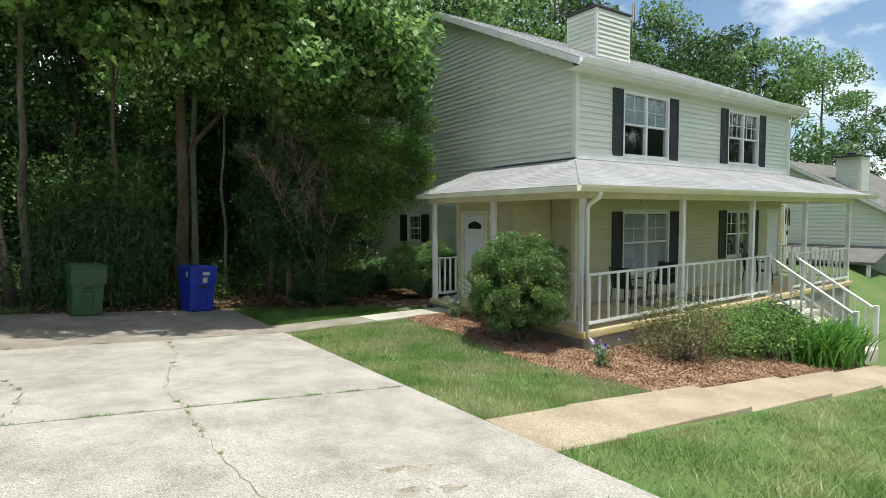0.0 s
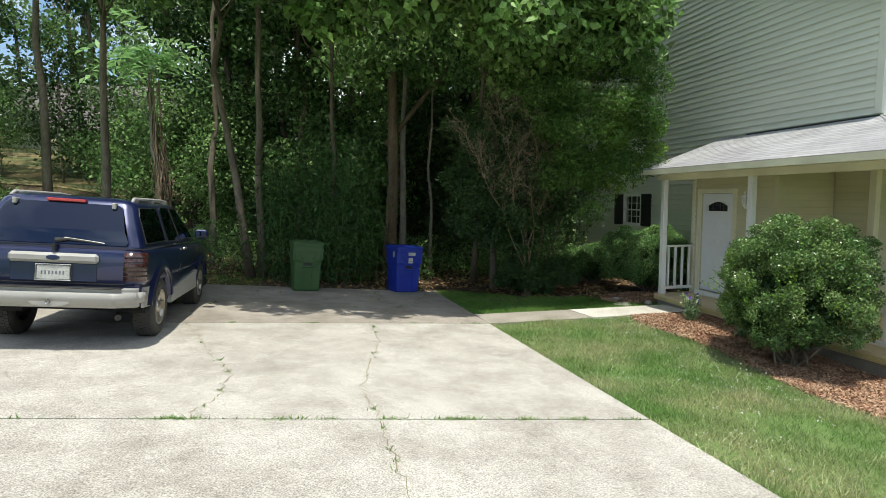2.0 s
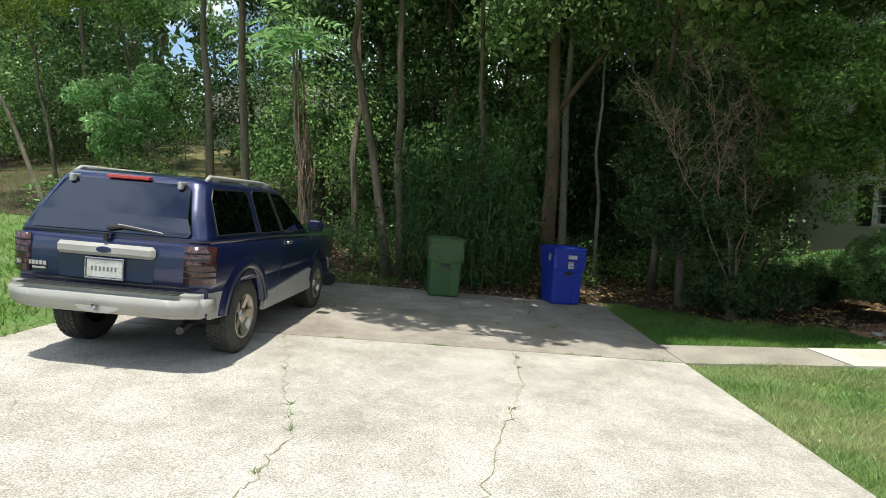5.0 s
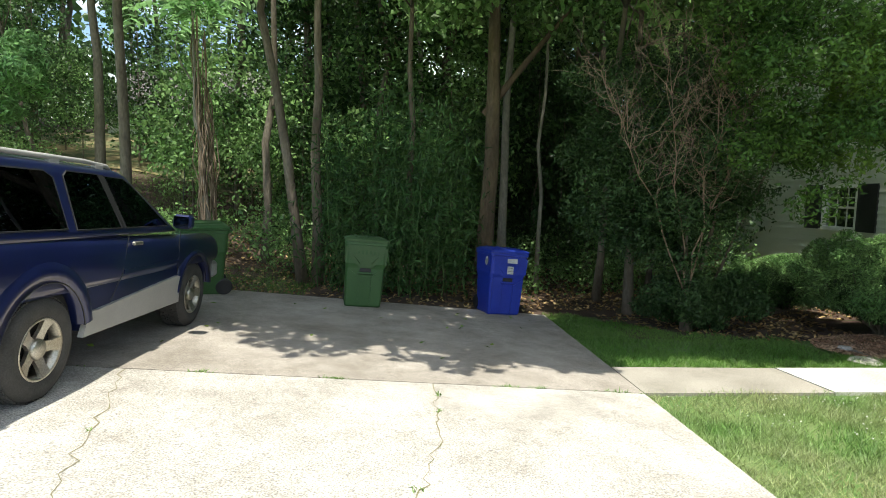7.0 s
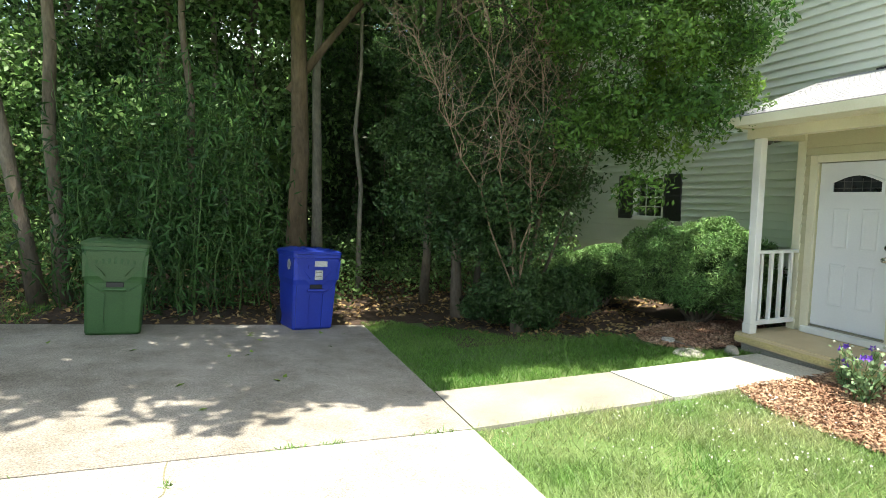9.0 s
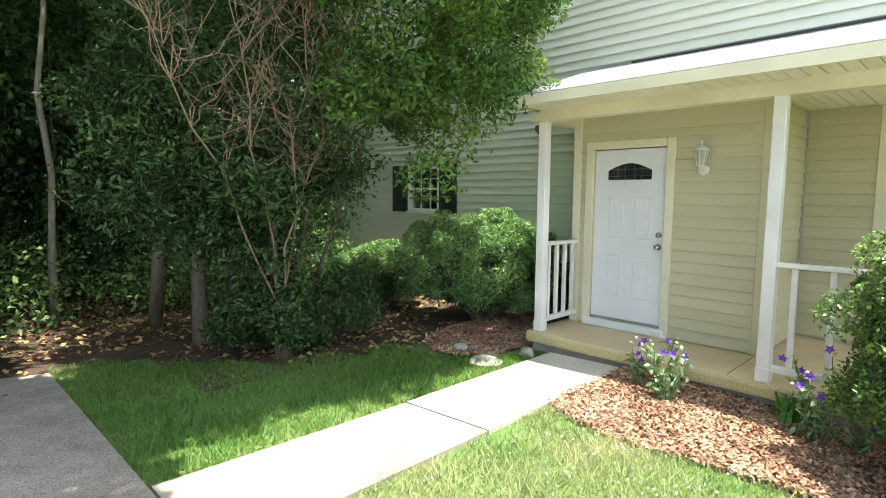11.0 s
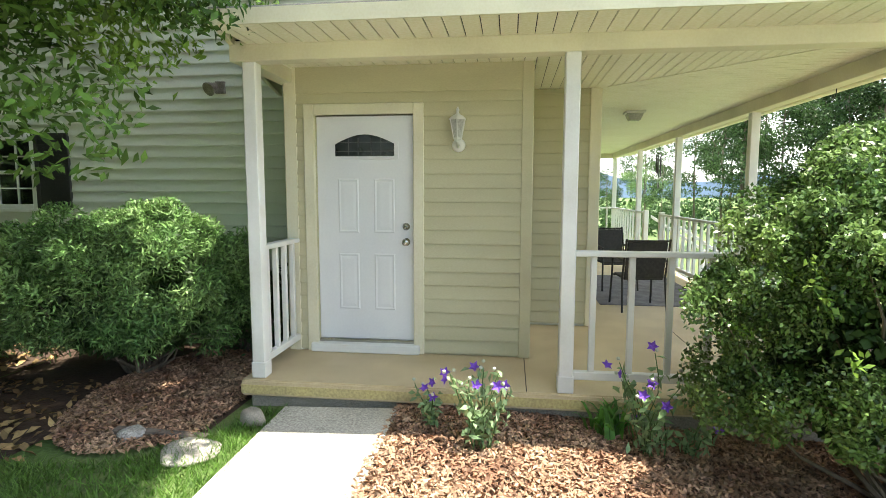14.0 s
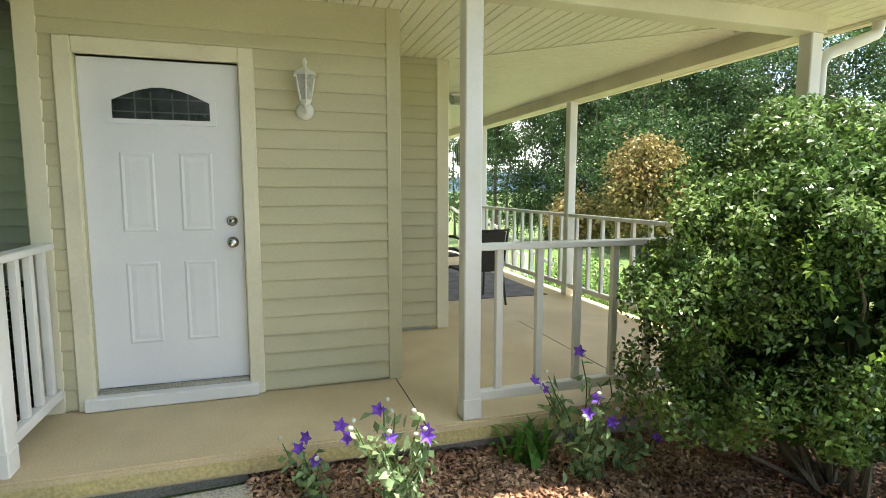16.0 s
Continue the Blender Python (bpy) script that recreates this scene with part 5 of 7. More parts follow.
        for x0, x1, z0, z1, y in ((-0.035, 0.115, 0.94, 0.948, -0.3855), (-0.035, 0.10, 0.92, 0.928, -0.3855), (-0.035, 0.11, 0.90, 0.908, -0.3855), (-0.02, 0.06, 0.80, 0.81, -0.3735), (-0.02, 0.06, 0.74, 0.75, -0.3735)):
            part("print_line", box(x0, x1, y, y + 0.002, z0, z1), GREYMETAL, body)
        bm = lathe([(0.06, 0), (0.06, 0.004), (0.045, 0.0045), (0.045, 0.0)], 20)
        bm.transform(pose(-0.352, -0.20, 0.90, 0, -90, 0) @ Matrix.Diagonal((1.25, 1, 1, 1)))
        part("round_mark", bm, PLATE, body, "white ring mark")
    return c


GREENBIN = material("green_plastic", (0.030, 0.090, 0.022), 0.5, (0.040, 0.105, 0.028), 3, 80, 0.1, 0.001, local=True)
GREENFADE = material("faded_green_plastic", (0.06, 0.115, 0.04), 0.6, (0.05, 0.10, 0.034), 3, 80, 0.1, 0.001, local=True)
BLUEBIN = material("blue_plastic", (0.012, 0.03, 0.30), 0.42, (0.015, 0.04, 0.34), 3, 80, 0.1, 0.001, local=True)
for x, y, rz, paint, tops, st, lab in ((0.17, 14.17, 8, GREENBIN, GREENFADE, False, "green plastic wheeled bin with faded top on driveway"), (2.50, 14.52, 14, BLUEBIN, None, True, "blue plastic recycling bin with white paper labels"),
                                       (-2.42, 14.10, -62, GREENBIN, None, False, "dark green plastic wheeled bin in front of parked car")):
    cart(pose(x, y, gzf(x, y) + 0.022, -1.86, 4.74, rz), paint, lab, tops, st)

# ---- plants ----
def foliage(name, colour, second, transmit=0.3, spread=0.4, rough=0.45, scale=1.2, gloss=0.28):
    return material(name, colour, rough, second, scale, 20, 0, spread=spread, transmit=transmit, spec=gloss)


LEAF_WOOD = foliage("forest_leaf", (0.135, 0.25, 0.08), (0.26, 0.40, 0.145), 0.42, 0.6)
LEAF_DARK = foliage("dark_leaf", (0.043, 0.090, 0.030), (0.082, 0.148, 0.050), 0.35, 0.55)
LEAF_LIME = foliage("lime_leaf", (0.17, 0.28, 0.045), (0.26, 0.36, 0.07), 0.45)
LEAF_MAPLE = foliage("maple_leaf", (0.145, 0.27, 0.07), (0.29, 0.44, 0.15), 0.4, 0.7)
LEAF_DEEP = foliage("deep_maple_leaf", (0.066, 0.145, 0.030), (0.135, 0.24, 0.05), 0.45, 0.6)
LEAF_HOLLY = foliage("glossy_holly_leaf", (0.095, 0.185, 0.052), (0.20, 0.30, 0.095), 0.3, 0.6, 0.32, 3.0, 0.5)
# fresh holly shoots; also the sunlit sprays of the house tree, lit by colour
LEAF_SHOOT_SUN = foliage("shoot_and_sunlit_leaf", (0.16, 0.29, 0.05), (0.26, 0.40, 0.08), 0.5, 0.4)
LEAF_YEW = foliage("yew_needle", (0.12, 0.24, 0.072), (0.22, 0.36, 0.125), 0.2, 0.65, 0.5, 2.5)
LEAF_BAMBOO = foliage("bamboo_leaf", (0.045, 0.11, 0.032), (0.08, 0.165, 0.05), 0.4, 0.6)
LEAF_FERN = foliage("pinnate_leaflet", (0.22, 0.42, 0.15), (0.33, 0.52, 0.22), 0.45)
LEAF_IRIS = foliage("strap_leaf", (0.09, 0.24, 0.04), (0.15, 0.32, 0.06), 0.4)
LEAF_ROSE = foliage("sparse_rose_leaf", (0.15, 0.20, 0.06), (0.26, 0.22, 0.11), 0.3, 0.5)
LEAF_BROWN = foliage("russet_leaf", (0.34, 0.24, 0.10), (0.24, 0.22, 0.08), 0.3)
BARK = material("grey_brown_bark", (0.12, 0.095, 0.07), 0.95, (0.20, 0.165, 0.125), 3, 26, 1.0, 0.02, stretch=(1, 1, 0.35))
BARK_PALE = material("pale_grey_bark", (0.30, 0.27, 0.22), 0.95, (0.20, 0.18, 0.15), 4, 26, 0.8, 0.012, stretch=(1, 1, 0.4))
BARK_RED = material("rough_brown_bark", (0.22, 0.16, 0.105), 0.95, (0.13, 0.095, 0.065), 3, 22, 1.0, 0.03, stretch=(1, 1, 0.3))
TWIG = material("dead_twig", (0.19, 0.135, 0.09), 0.9, (0.27, 0.20, 0.14), 6, 40, 0.3, 0.003)
STEM = material("green_stem", (0.08, 0.16, 0.04), 0.6, None, 6, 40, 0.1)


def leaf_mesh(rng, pts, length, width, up=0.6, outward=None, droop=0.25, way=None):
    """Four-cornered folded leaves at the points."""
    n = len(pts)
    nor = rng.normal(size=(n, 3))
    nor[:, 2] = nor[:, 2] * 0.7 + up
    if outward is not None:
        nor += outward
    nor /= np.linalg.norm(nor, axis=1)[:, None]
    d = rng.normal(size=(n, 3)) if way is None else way + rng.normal(size=(n, 3)) * 0.35
    d -= nor * (d * nor).sum(1)[:, None]
    d /= np.linalg.norm(d, axis=1)[:, None] + 1e-9
    s = np.cross(nor, d)
    L = (length * rng.uniform(0.65, 1.3, n))[:, None]
    W = (width * rng.uniform(0.7, 1.25, n))[:, None]
    mid = pts + d * L * 0.05
    tip = pts + d * L * 0.5 - nor * L * droop * 0.5
    v = np.stack([pts - d * L * 0.5, mid + s * W * 0.5 + nor * W * 0.15, tip, mid - s * W * 0.5 + nor * W * 0.15], 1).reshape(-1, 3)
    return v, np.arange(n * 4).reshape(n, 4)


def leaves(rng, name, pts, length, width, mat, parent, up=0.6, outward=None, droop=0.25, label="", category="", kind="", way=None):
    v, f = leaf_mesh(rng, pts, length, width, up, outward, droop, way)
    return raw(name, v, f, mat, label, category, kind, parent)


def clump_points(rng, clumps, count, radius, flat=0.7):
    """Points gathered round clump centres, thinning outwards."""
    c = np.asarray(clumps)
    k = rng.integers(0, len(c), count)
    p = rng.normal(size=(count, 3))
    p *= (rng.uniform(0.25, 1.0, count) ** 0.5 / np.linalg.norm(p, axis=1))[:, None] * radius
    p[:, 2] *= flat
    return c[k] + p


def egg_clumps(rng, centre, radii, count, shell=0.55):
    p = rng.normal(size=(count, 3))
    p /= np.linalg.norm(p, axis=1)[:, None]
    return np.asarray(centre) + p * rng.uniform(shell, 1.0, count)[:, None] * np.asarray(radii)


def bent(rng, a, b, n=5, wob=0.08):
    a, b = Vector(a), Vector(b)
    L = (b - a).length
    return [a.lerp(b, k / n) + (Vector(rng.normal(size=3) * wob * L * math.sin(math.pi * k / n)) if 0 < k < n else Vector()) for k in range(n + 1)]


def tree(seed, name, label, base, height, r, lean=(0, 0), crown=((0, 0, 0.75), (2.5, 2.5, 3)), clumps=22, count=5000, leaf=(0.26, 0.15), mat=None, bark=None, spread=0.9,
         stems=1, group="", limb_count=9, category="tree", skirt=0, hem=None, face=0.75):
    rng = np.random.default_rng(seed)
    r *= 0.85
    x, y = base
    m = pose(x, y, gzf(x, y) - 0.05)
    t = thing(name, label, category, m, group)
    (cx, cy, cf), radii = crown
    centre = (lean[0] + cx, lean[1] + cy, height * cf)
    cl = egg_clumps(rng, centre, radii, clumps)
    bm = bmesh.new()
    tops = []
    for s in range(stems):
        off = Vector((0.28 * (s - (stems - 1) / 2) + 0, 0.1 * s, 0)) if stems > 1 else Vector()
        spread_top = Vector(((s - (stems - 1) / 2) * 1.6, 0.4 * s, 0)) if stems > 1 else Vector()
        path = bent(rng, off, Vector((lean[0], lean[1], height * 0.92)) + spread_top, 9, 0.007)
        rad = [r * (1.25 if k == 0 else 1.0) * (1 - 0.82 * k / 9) for k in range(10)]
        tube(path, rad, 9, bm)
        tops.append(path)
    for k in range(min(limb_count, len(cl))):
        path = tops[k % stems]
        f = 5 + (k * 5) % 4
        start = path[min(f, 8)]
        tube(bent(rng, start, cl[k], 4, 0.07), [r * 0.22, r * 0.17, r * 0.12, r * 0.08, r * 0.03], 6, bm)
    part("trunk", bm, bark or BARK, t, smooth=True)
    if skirt:
        a, f = rng.uniform(0, math.tau, skirt), rng.uniform(0.1, 1.0, skirt) ** 0.5
        cl = np.r_[cl, np.c_[np.cos(a) * f * radii[0] * 0.75, np.sin(a) * f * 0.8 + 0.2, rng.uniform(0.7, 2.4, skirt)]]
    pts = clump_points(rng, cl, count, spread)
    if hem:
        pts = pts[pts[:, 2] > np.interp(pts[:, 0] + x, *hem) - m.translation.z + rng.normal(size=len(pts)) * 0.10]
    out = (pts - np.asarray(centre)) / np.asarray(radii) * 0.3 - np.array((0.0, face, 0.0))
    leaves(rng, "crown", pts, leaf[0], leaf[1], mat or LEAF_WOOD, t, 0.7, out)
    return t


def place_copy(src, x, y, turn, size, dz=-0.05):
    c = copy_thing(src, pose(x, y, gzf(x, y) + dz, 0, 0, turn) @ Matrix.Diagonal((size, size, size, 1)))
    return c


# trees whose trunks are seen at the edge of the wood
tree(1, "tree", "twin-stemmed grey hardwood at edge of wood", (-1.05, 16.15), 12.5, 0.13, (-0.4, -0.8), ((0.6, -1.5, 0.72), (2.2, 2.6, 2.8)), 28, 8000, (0.19, 0.11), LEAF_WOOD, BARK, 0.85, 2)
tree(2, "tree", "slim straight grey hardwood in wood", (-2.35, 17.7), 13, 0.12, (0.6, 0.6), ((0.6, 1.4, 0.8), (1.8, 1.6, 2.4)), 16, 4000, (0.22, 0.13), LEAF_WOOD, BARK)
big = tree(4, "tree", "large brown-barked forked tree behind recycling bin", (2.62, 17.5), 14, 0.24, (0.3, -0.6), ((0.3, -1.5, 0.66), (4.2, 4.4, 3.8)), 46, 15000, (0.18, 0.11), LEAF_WOOD, BARK_RED, 0.95, 1, limb_count=14)
part("fork_limb", tube([Vector((-0.06, -0.2, 3.89)), Vector((0.65, -0.3, 4.8)), Vector((1.27, -0.4, 5.56)), Vector((2.14, -0.54, 6.62))], [0.085, 0.07, 0.055, 0.02], 8), BARK_RED, big, smooth=True)
tree(5, "tree", "pale-barked straight tree in wood", (3.06, 17.75), 14, 0.135, (0.5, 0.4), ((0, 0, 0.82), (2.4, 2.4, 2.6)), 20, 5000, (0.22, 0.13), LEAF_WOOD, BARK_PALE)
tree(6, "tree", "thin pale sapling stem in wood", (3.88, 17.6), 11, 0.065, (0.15, 0.2), ((0, 0, 0.85), (1.6, 1.6, 2.0)), 12, 2500, (0.2, 0.12), LEAF_WOOD, BARK_PALE)
tree(7, "tree", "curved grey stem in wood", (1.35, 20.2), 13, 0.12, (-0.5, 0.2), ((0, 0, 0.8), (2.4, 2.4, 2.6)), 20, 5000, (0.22, 0.13), LEAF_WOOD, BARK_PALE)
tree(8, "tree", "tall dark-stemmed tree on bank", (-7.3, 20.2), 13, 0.17, (0.3, -0.3), ((-0.4, -0.6, 0.76), (3.8, 3.2, 3.3)), 44, 13000, (0.17, 0.10), LEAF_DARK, BARK)
tree(9, "tree", "broadleaf tree overhanging driveway end", (-4.3, 15.6), 11, 0.13, (0.9, -1.6), ((0.7, -2.0, 0.74), (3.0, 2.7, 2.4)), 40, 13000, (0.22, 0.13), LEAF_WOOD, BARK, 0.85)
tree(10, "tree", "broadleaf tree leaning over lawn edge", (4.9, 16.4), 11, 0.10, (-0.1, -2.1), ((0.5, -2.0, 0.66), (2.6, 1.6, 2.3)), 44, 14500, (0.21, 0.13), LEAF_MAPLE, BARK, 0.85)
tree(11, "tree", "leafy maple branch canopy over driveway", (0.9, 16.9), 10.5, 0.09, (0.2, -2.8), ((0, -2.2, 0.70), (3.2, 2.4, 1.9)), 44, 14000, (0.24, 0.16), LEAF_MAPLE, BARK, 0.8)
# feathery trees on the lawn bank
tree(12, "tree", "leaning feathery lime-green locust tree", (-10.9, 18.2), 7.5, 0.09, (-2.6, 0.4), ((0.4, -0.2, 0.86), (1.8, 1.6, 1.2)), 22, 7000, (0.10, 0.045), LEAF_LIME, BARK, 0.6)
tree(13, "tree", "leaning feathery lime-green locust tree", (-12.1, 20.2), 8.5, 0.08, (-1.2, 0.2), ((0.3, 0, 0.84), (2.0, 1.6, 1.5)), 22, 7000, (0.10, 0.045), LEAF_LIME, BARK, 0.6)
tree(14, "tree", "slender tree leaning on grassy bank", (-9.6, 21.5), 8.5, 0.08, (-1.8, 0.5), ((0.2, 0, 0.84), (1.9, 1.7, 1.5)), 20, 6000, (0.14, 0.08), LEAF_MAPLE, BARK, 0.7)
tree(15, "small_tree", "young pinnate-leaved tree on bank", (-9.3, 19.0), 4.4, 0.05, (0.1, 0), ((0, 0, 0.72), (1.2, 1.2, 1.2)), 16, 4500, (0.20, 0.06), LEAF_FERN, BARK, 0.5)

# the dense dark tree beside the house, and the leaning grey trunk in it
# the height that the hanging foliage reaches down to, going towards the house
HEM = ((3.6, 4.6, 5.4, 6.0, 6.6, 7.2, 8.2, 9.2), (1.3, 0.9, 0.8, 1.3, 2.05, 2.45, 2.85, 3.2))
htree = tree(20, "tree", "dense dark-green tree overhanging lawn beside house", (5.42, 13.55), 6.0, 0.10, (0.1, 0.9), ((-0.1, -0.1, 0.50), (2.0, 1.6, 2.5)), 100, 50000, (0.080, 0.030), LEAF_DARK, BARK, 0.44, 1, limb_count=16, skirt=34, hem=HEM, face=0.1)
tree(21, "tree", "maple with bright leaf tips reaching over walk", (5.85, 14.5), 6.6, 0.05, (0.35, -2.2), ((0.15, -0.3, 0.66), (1.45, 1.1, 2.3)), 76, 27000, (0.080, 0.032), LEAF_DEEP, BARK, 0.40, 1, limb_count=16, hem=HEM, face=0.3)
# sunlit right edge of the crown, put in as brighter leaves
tree(25, "tree", "slim maple with outer sprays coloured sunlit yellow-green", (6.05, 14.4), 5.4, 0.035, (0.47, -2.1), ((0.45, -0.3, 0.66), (0.75, 0.6, 1.4)), 34, 7500, (0.080, 0.032), LEAF_SHOOT_SUN, BARK, 0.26, 1, limb_count=14, hem=HEM)
tree(24, "tree", "maple with light green crown against house gable", (6.4, 17.3), 8.4, 0.08, (0.2, -0.4), ((0.1, -0.2, 0.70), (1.6, 1.4, 2.3)), 44, 11000, (0.11, 0.06), LEAF_MAPLE, BARK, 0.5, 1, limb_count=14)
tree(22, "tree", "pale lichen-grey trunk beside house", (5.0, 14.9), 9.0, 0.11, (0.2, 0.6), ((0, 0, 0.85), (1.8, 1.8, 1.8)), 16, 4500, (0.16, 0.1), LEAF_WOOD, BARK)
rng = np.random.default_rng(23)
shrub = thing("low_shrub", "low dark conifer shrub round tree base", "shrub", pose(5.75, 13.75, gzf(5.75, 13.75)))
pts = egg_clumps(rng, (-0.05, 0.0, 0.5), (1.0, 0.6, 0.5), 50, 0.3)
leaves(rng, "foliage", clump_points(rng, pts, 20000, 0.26), 0.075, 0.026, LEAF_DARK, shrub, 0.2)
for p in pts[:14]:
    part("branch", tube(bent(rng, (0, 0, 0), p, 3, 0.06), [0.014, 0.01, 0.007, 0.003], 5), BARK, shrub)
twigs = thing("dead_branches", "bare brown dead twigs in shaded tree", "branches", pose(4.9, 12.95, 0.0))
boughs = [bent(rng, (0.5, 0.6, 0.25), (dx, dy, dz), 8, 0.02) for dx, dy, dz in ((-1.2, -0.3, 3.3), (-0.5, -0.5, 3.7), (0.2, -0.6, 3.5), (0.7, -0.4, 3.2))]
for path in boughs:
    part("bough", tube(path, [0.014 - 0.0012 * q for q in range(9)], 5), TWIG, twigs)
bm = bmesh.new()
for k in range(60):
    a = boughs[k % 4][int(rng.integers(4, 9))]
    b = a + Vector((rng.uniform(-0.7, 0.7), rng.uniform(-0.5, 0.1), rng.uniform(0.3, 1.3)))
    path = bent(rng, a, b, 6, 0.06)
    tube(path, [0.006, 0.0055, 0.005, 0.0045, 0.004, 0.003, 0.002], 4, bm)
    for q in (2, 3, 4, 5):
        for _ in range(2):
            tube(bent(rng, path[q], path[q] + Vector(rng.normal(size=3) * 0.22 + np.array((0, 0, 0.16))), 3, 0.12), [0.0035, 0.003, 0.0025, 0.0015], 3, bm)
tagged(part("twig_tangle", bm, TWIG, twigs), kind="stuff")

# the vine-hung trunk and the tall pinnate crown on it
vine = tree(3, "tree", "vine-hung trunk with bright pinnate fronds", (-3.35, 17.1), 6.2, 0.10, (-0.25, 0), ((0, 0, 0.9), (0.5, 0.5, 0.4)), 6, 300, (0.2, 0.07), LEAF_FERN, BARK_PALE, 0.4, 1, limb_count=2)
rng = np.random.default_rng(33)
bm = bmesh.new()
for k in range(34):
    a = rng.uniform(0, math.tau)
    z1 = rng.uniform(2.5, 5.4)
    p0 = Vector((0.10 * math.cos(a) - 0.02 * z1 * 0.9, 0.10 * math.sin(a), z1))
    p1 = Vector((rng.uniform(0.1, 0.24) * math.cos(a), rng.uniform(0.1, 0.24) * math.sin(a), rng.uniform(0.0, 1.4)))
    tube(bent(rng, p0, p1, 6, 0.02), 0.012, 5, bm)
part("dead_vines", bm, TWIG, vine, "dry hanging vines")
rach, fpts, fway = bmesh.new(), [], []
for k in range(17):
    a, el = k * 2.4 + rng.uniform(-0.3, 0.3), rng.uniform(0.0, 0.8)
    d = Vector((math.cos(a) * math.cos(el), math.sin(a) * math.cos(el), math.sin(el)))
    s = Vector((-0.25, 0, 5.55 + rng.uniform(-0.3, 0.4)))
    path = [s + d * (1.5 * q / 6) - Vector((0, 0, 0.6 * (q / 6) ** 2)) for q in range(7)]
    tube(path, [0.012, 0.011, 0.010, 0.008, 0.006, 0.005, 0.003], 4, rach)
    sd = d.cross(Vector((0, 0, 1))).normalized()
    for q in np.linspace(0.2, 1, 10):
        i = min(int(q * 6), 5)
        p = path[i].lerp(path[i + 1], q * 6 - i)
        for sg in (-1, 1):
            w = sd * sg + d * 0.35 - Vector((0, 0, 0.35))
            fpts.append(p + w * 0.14), fway.append(w)
part("rachis", rach, STEM, vine)
leaves(rng, "fronds", np.array(fpts), 0.30, 0.085, LEAF_FERN, vine, 1.6, None, 0.35, "bright pinnate fronds", way=np.array(fway) * 3)

# bamboo thicket behind the bins
rng = np.random.default_rng(40)
bam = thing("bamboo_thicket", "dense dark bamboo thicket behind wheeled bins", "bamboo", pose(0.6, 15.7, gzf(0.6, 15.7)))
bp = []
for k in range(75):
    bm = bmesh.new()
    a = Vector((rng.uniform(-1.5, 1.5), rng.uniform(-0.5, 1.2), -0.1))
    hgt = rng.uniform(2.2, 4.6) * (1 - 0.25 * abs(a.x) / 1.5)
    b = a + Vector((rng.normal() * 0.35, -abs(rng.normal()) * 0.35, hgt))
    path = bent(rng, a, b, 6, 0.03)
    tube(path, [0.014, 0.013, 0.012, 0.010, 0.008, 0.006, 0.003], 5, bm)
    part("cane", bm, STEM, bam)
    for q in range(int(44 * hgt)):
        f = rng.uniform(0.08, 1.0) * 5.99
        p = path[int(f)].lerp(path[int(f) + 1], f - int(f))
        bp.append(np.array(p) + rng.normal(size=3) * np.array((0.24, 0.24, 0.16)))
bp = np.array(bp)
leaves(rng, "leaves", bp, 0.18, 0.034, LEAF_BAMBOO, bam, 0.5, None, 0.5, way=rng.normal(size=bp.shape) * 0.55 + np.array((0, -0.3, -0.3)))

def lawn_end(x):
    """Where the shaded lawn strip gives way to bare earth under the trees."""
    return np.interp(x, (3.4, 3.7, 4.3, 5.0, 5.6, 6.5, 7.2, 7.7), (15.0, 14.9, 14.3, 13.55, 13.25, 13.0, 12.6, 12.2))


sheet("shaded_bed", 4.3, 9.6, 12.95, 14.62, 40, 20, SOIL, -0.013, "bare shaded earth under tree beside house", "ground")

# forest behind, from a few grown forms
kinds = [tree(50 + k, "forest_tree", "tall leafy forest hardwood in deep shade", (px, py), h, r, (0.3, 0.1), ((0, 0, 0.62), (w, w, h * 0.33)), 34, 5000, (0.22, 0.125), LEAF_WOOD if k % 2 else LEAF_DARK, BARK, 0.9, group="forest trees", face=0.0)
         for k, (px, py, h, r, w) in enumerate(((-2.2, 24.5, 15, 0.16, 3.0), (0.2, 23.0, 16, 0.15, 3.2), (6.4, 21.5, 15, 0.14, 3.0), (-16.5, 27.5, 15, 0.17, 3.4)))]
rng = np.random.default_rng(60)


def in_glade(x, y):
    """The open strip of bank in front of the house up the hill."""
    return 0.21 * (y - 3) < 0.6 - x < 0.54 * (y - 3) and y < 36


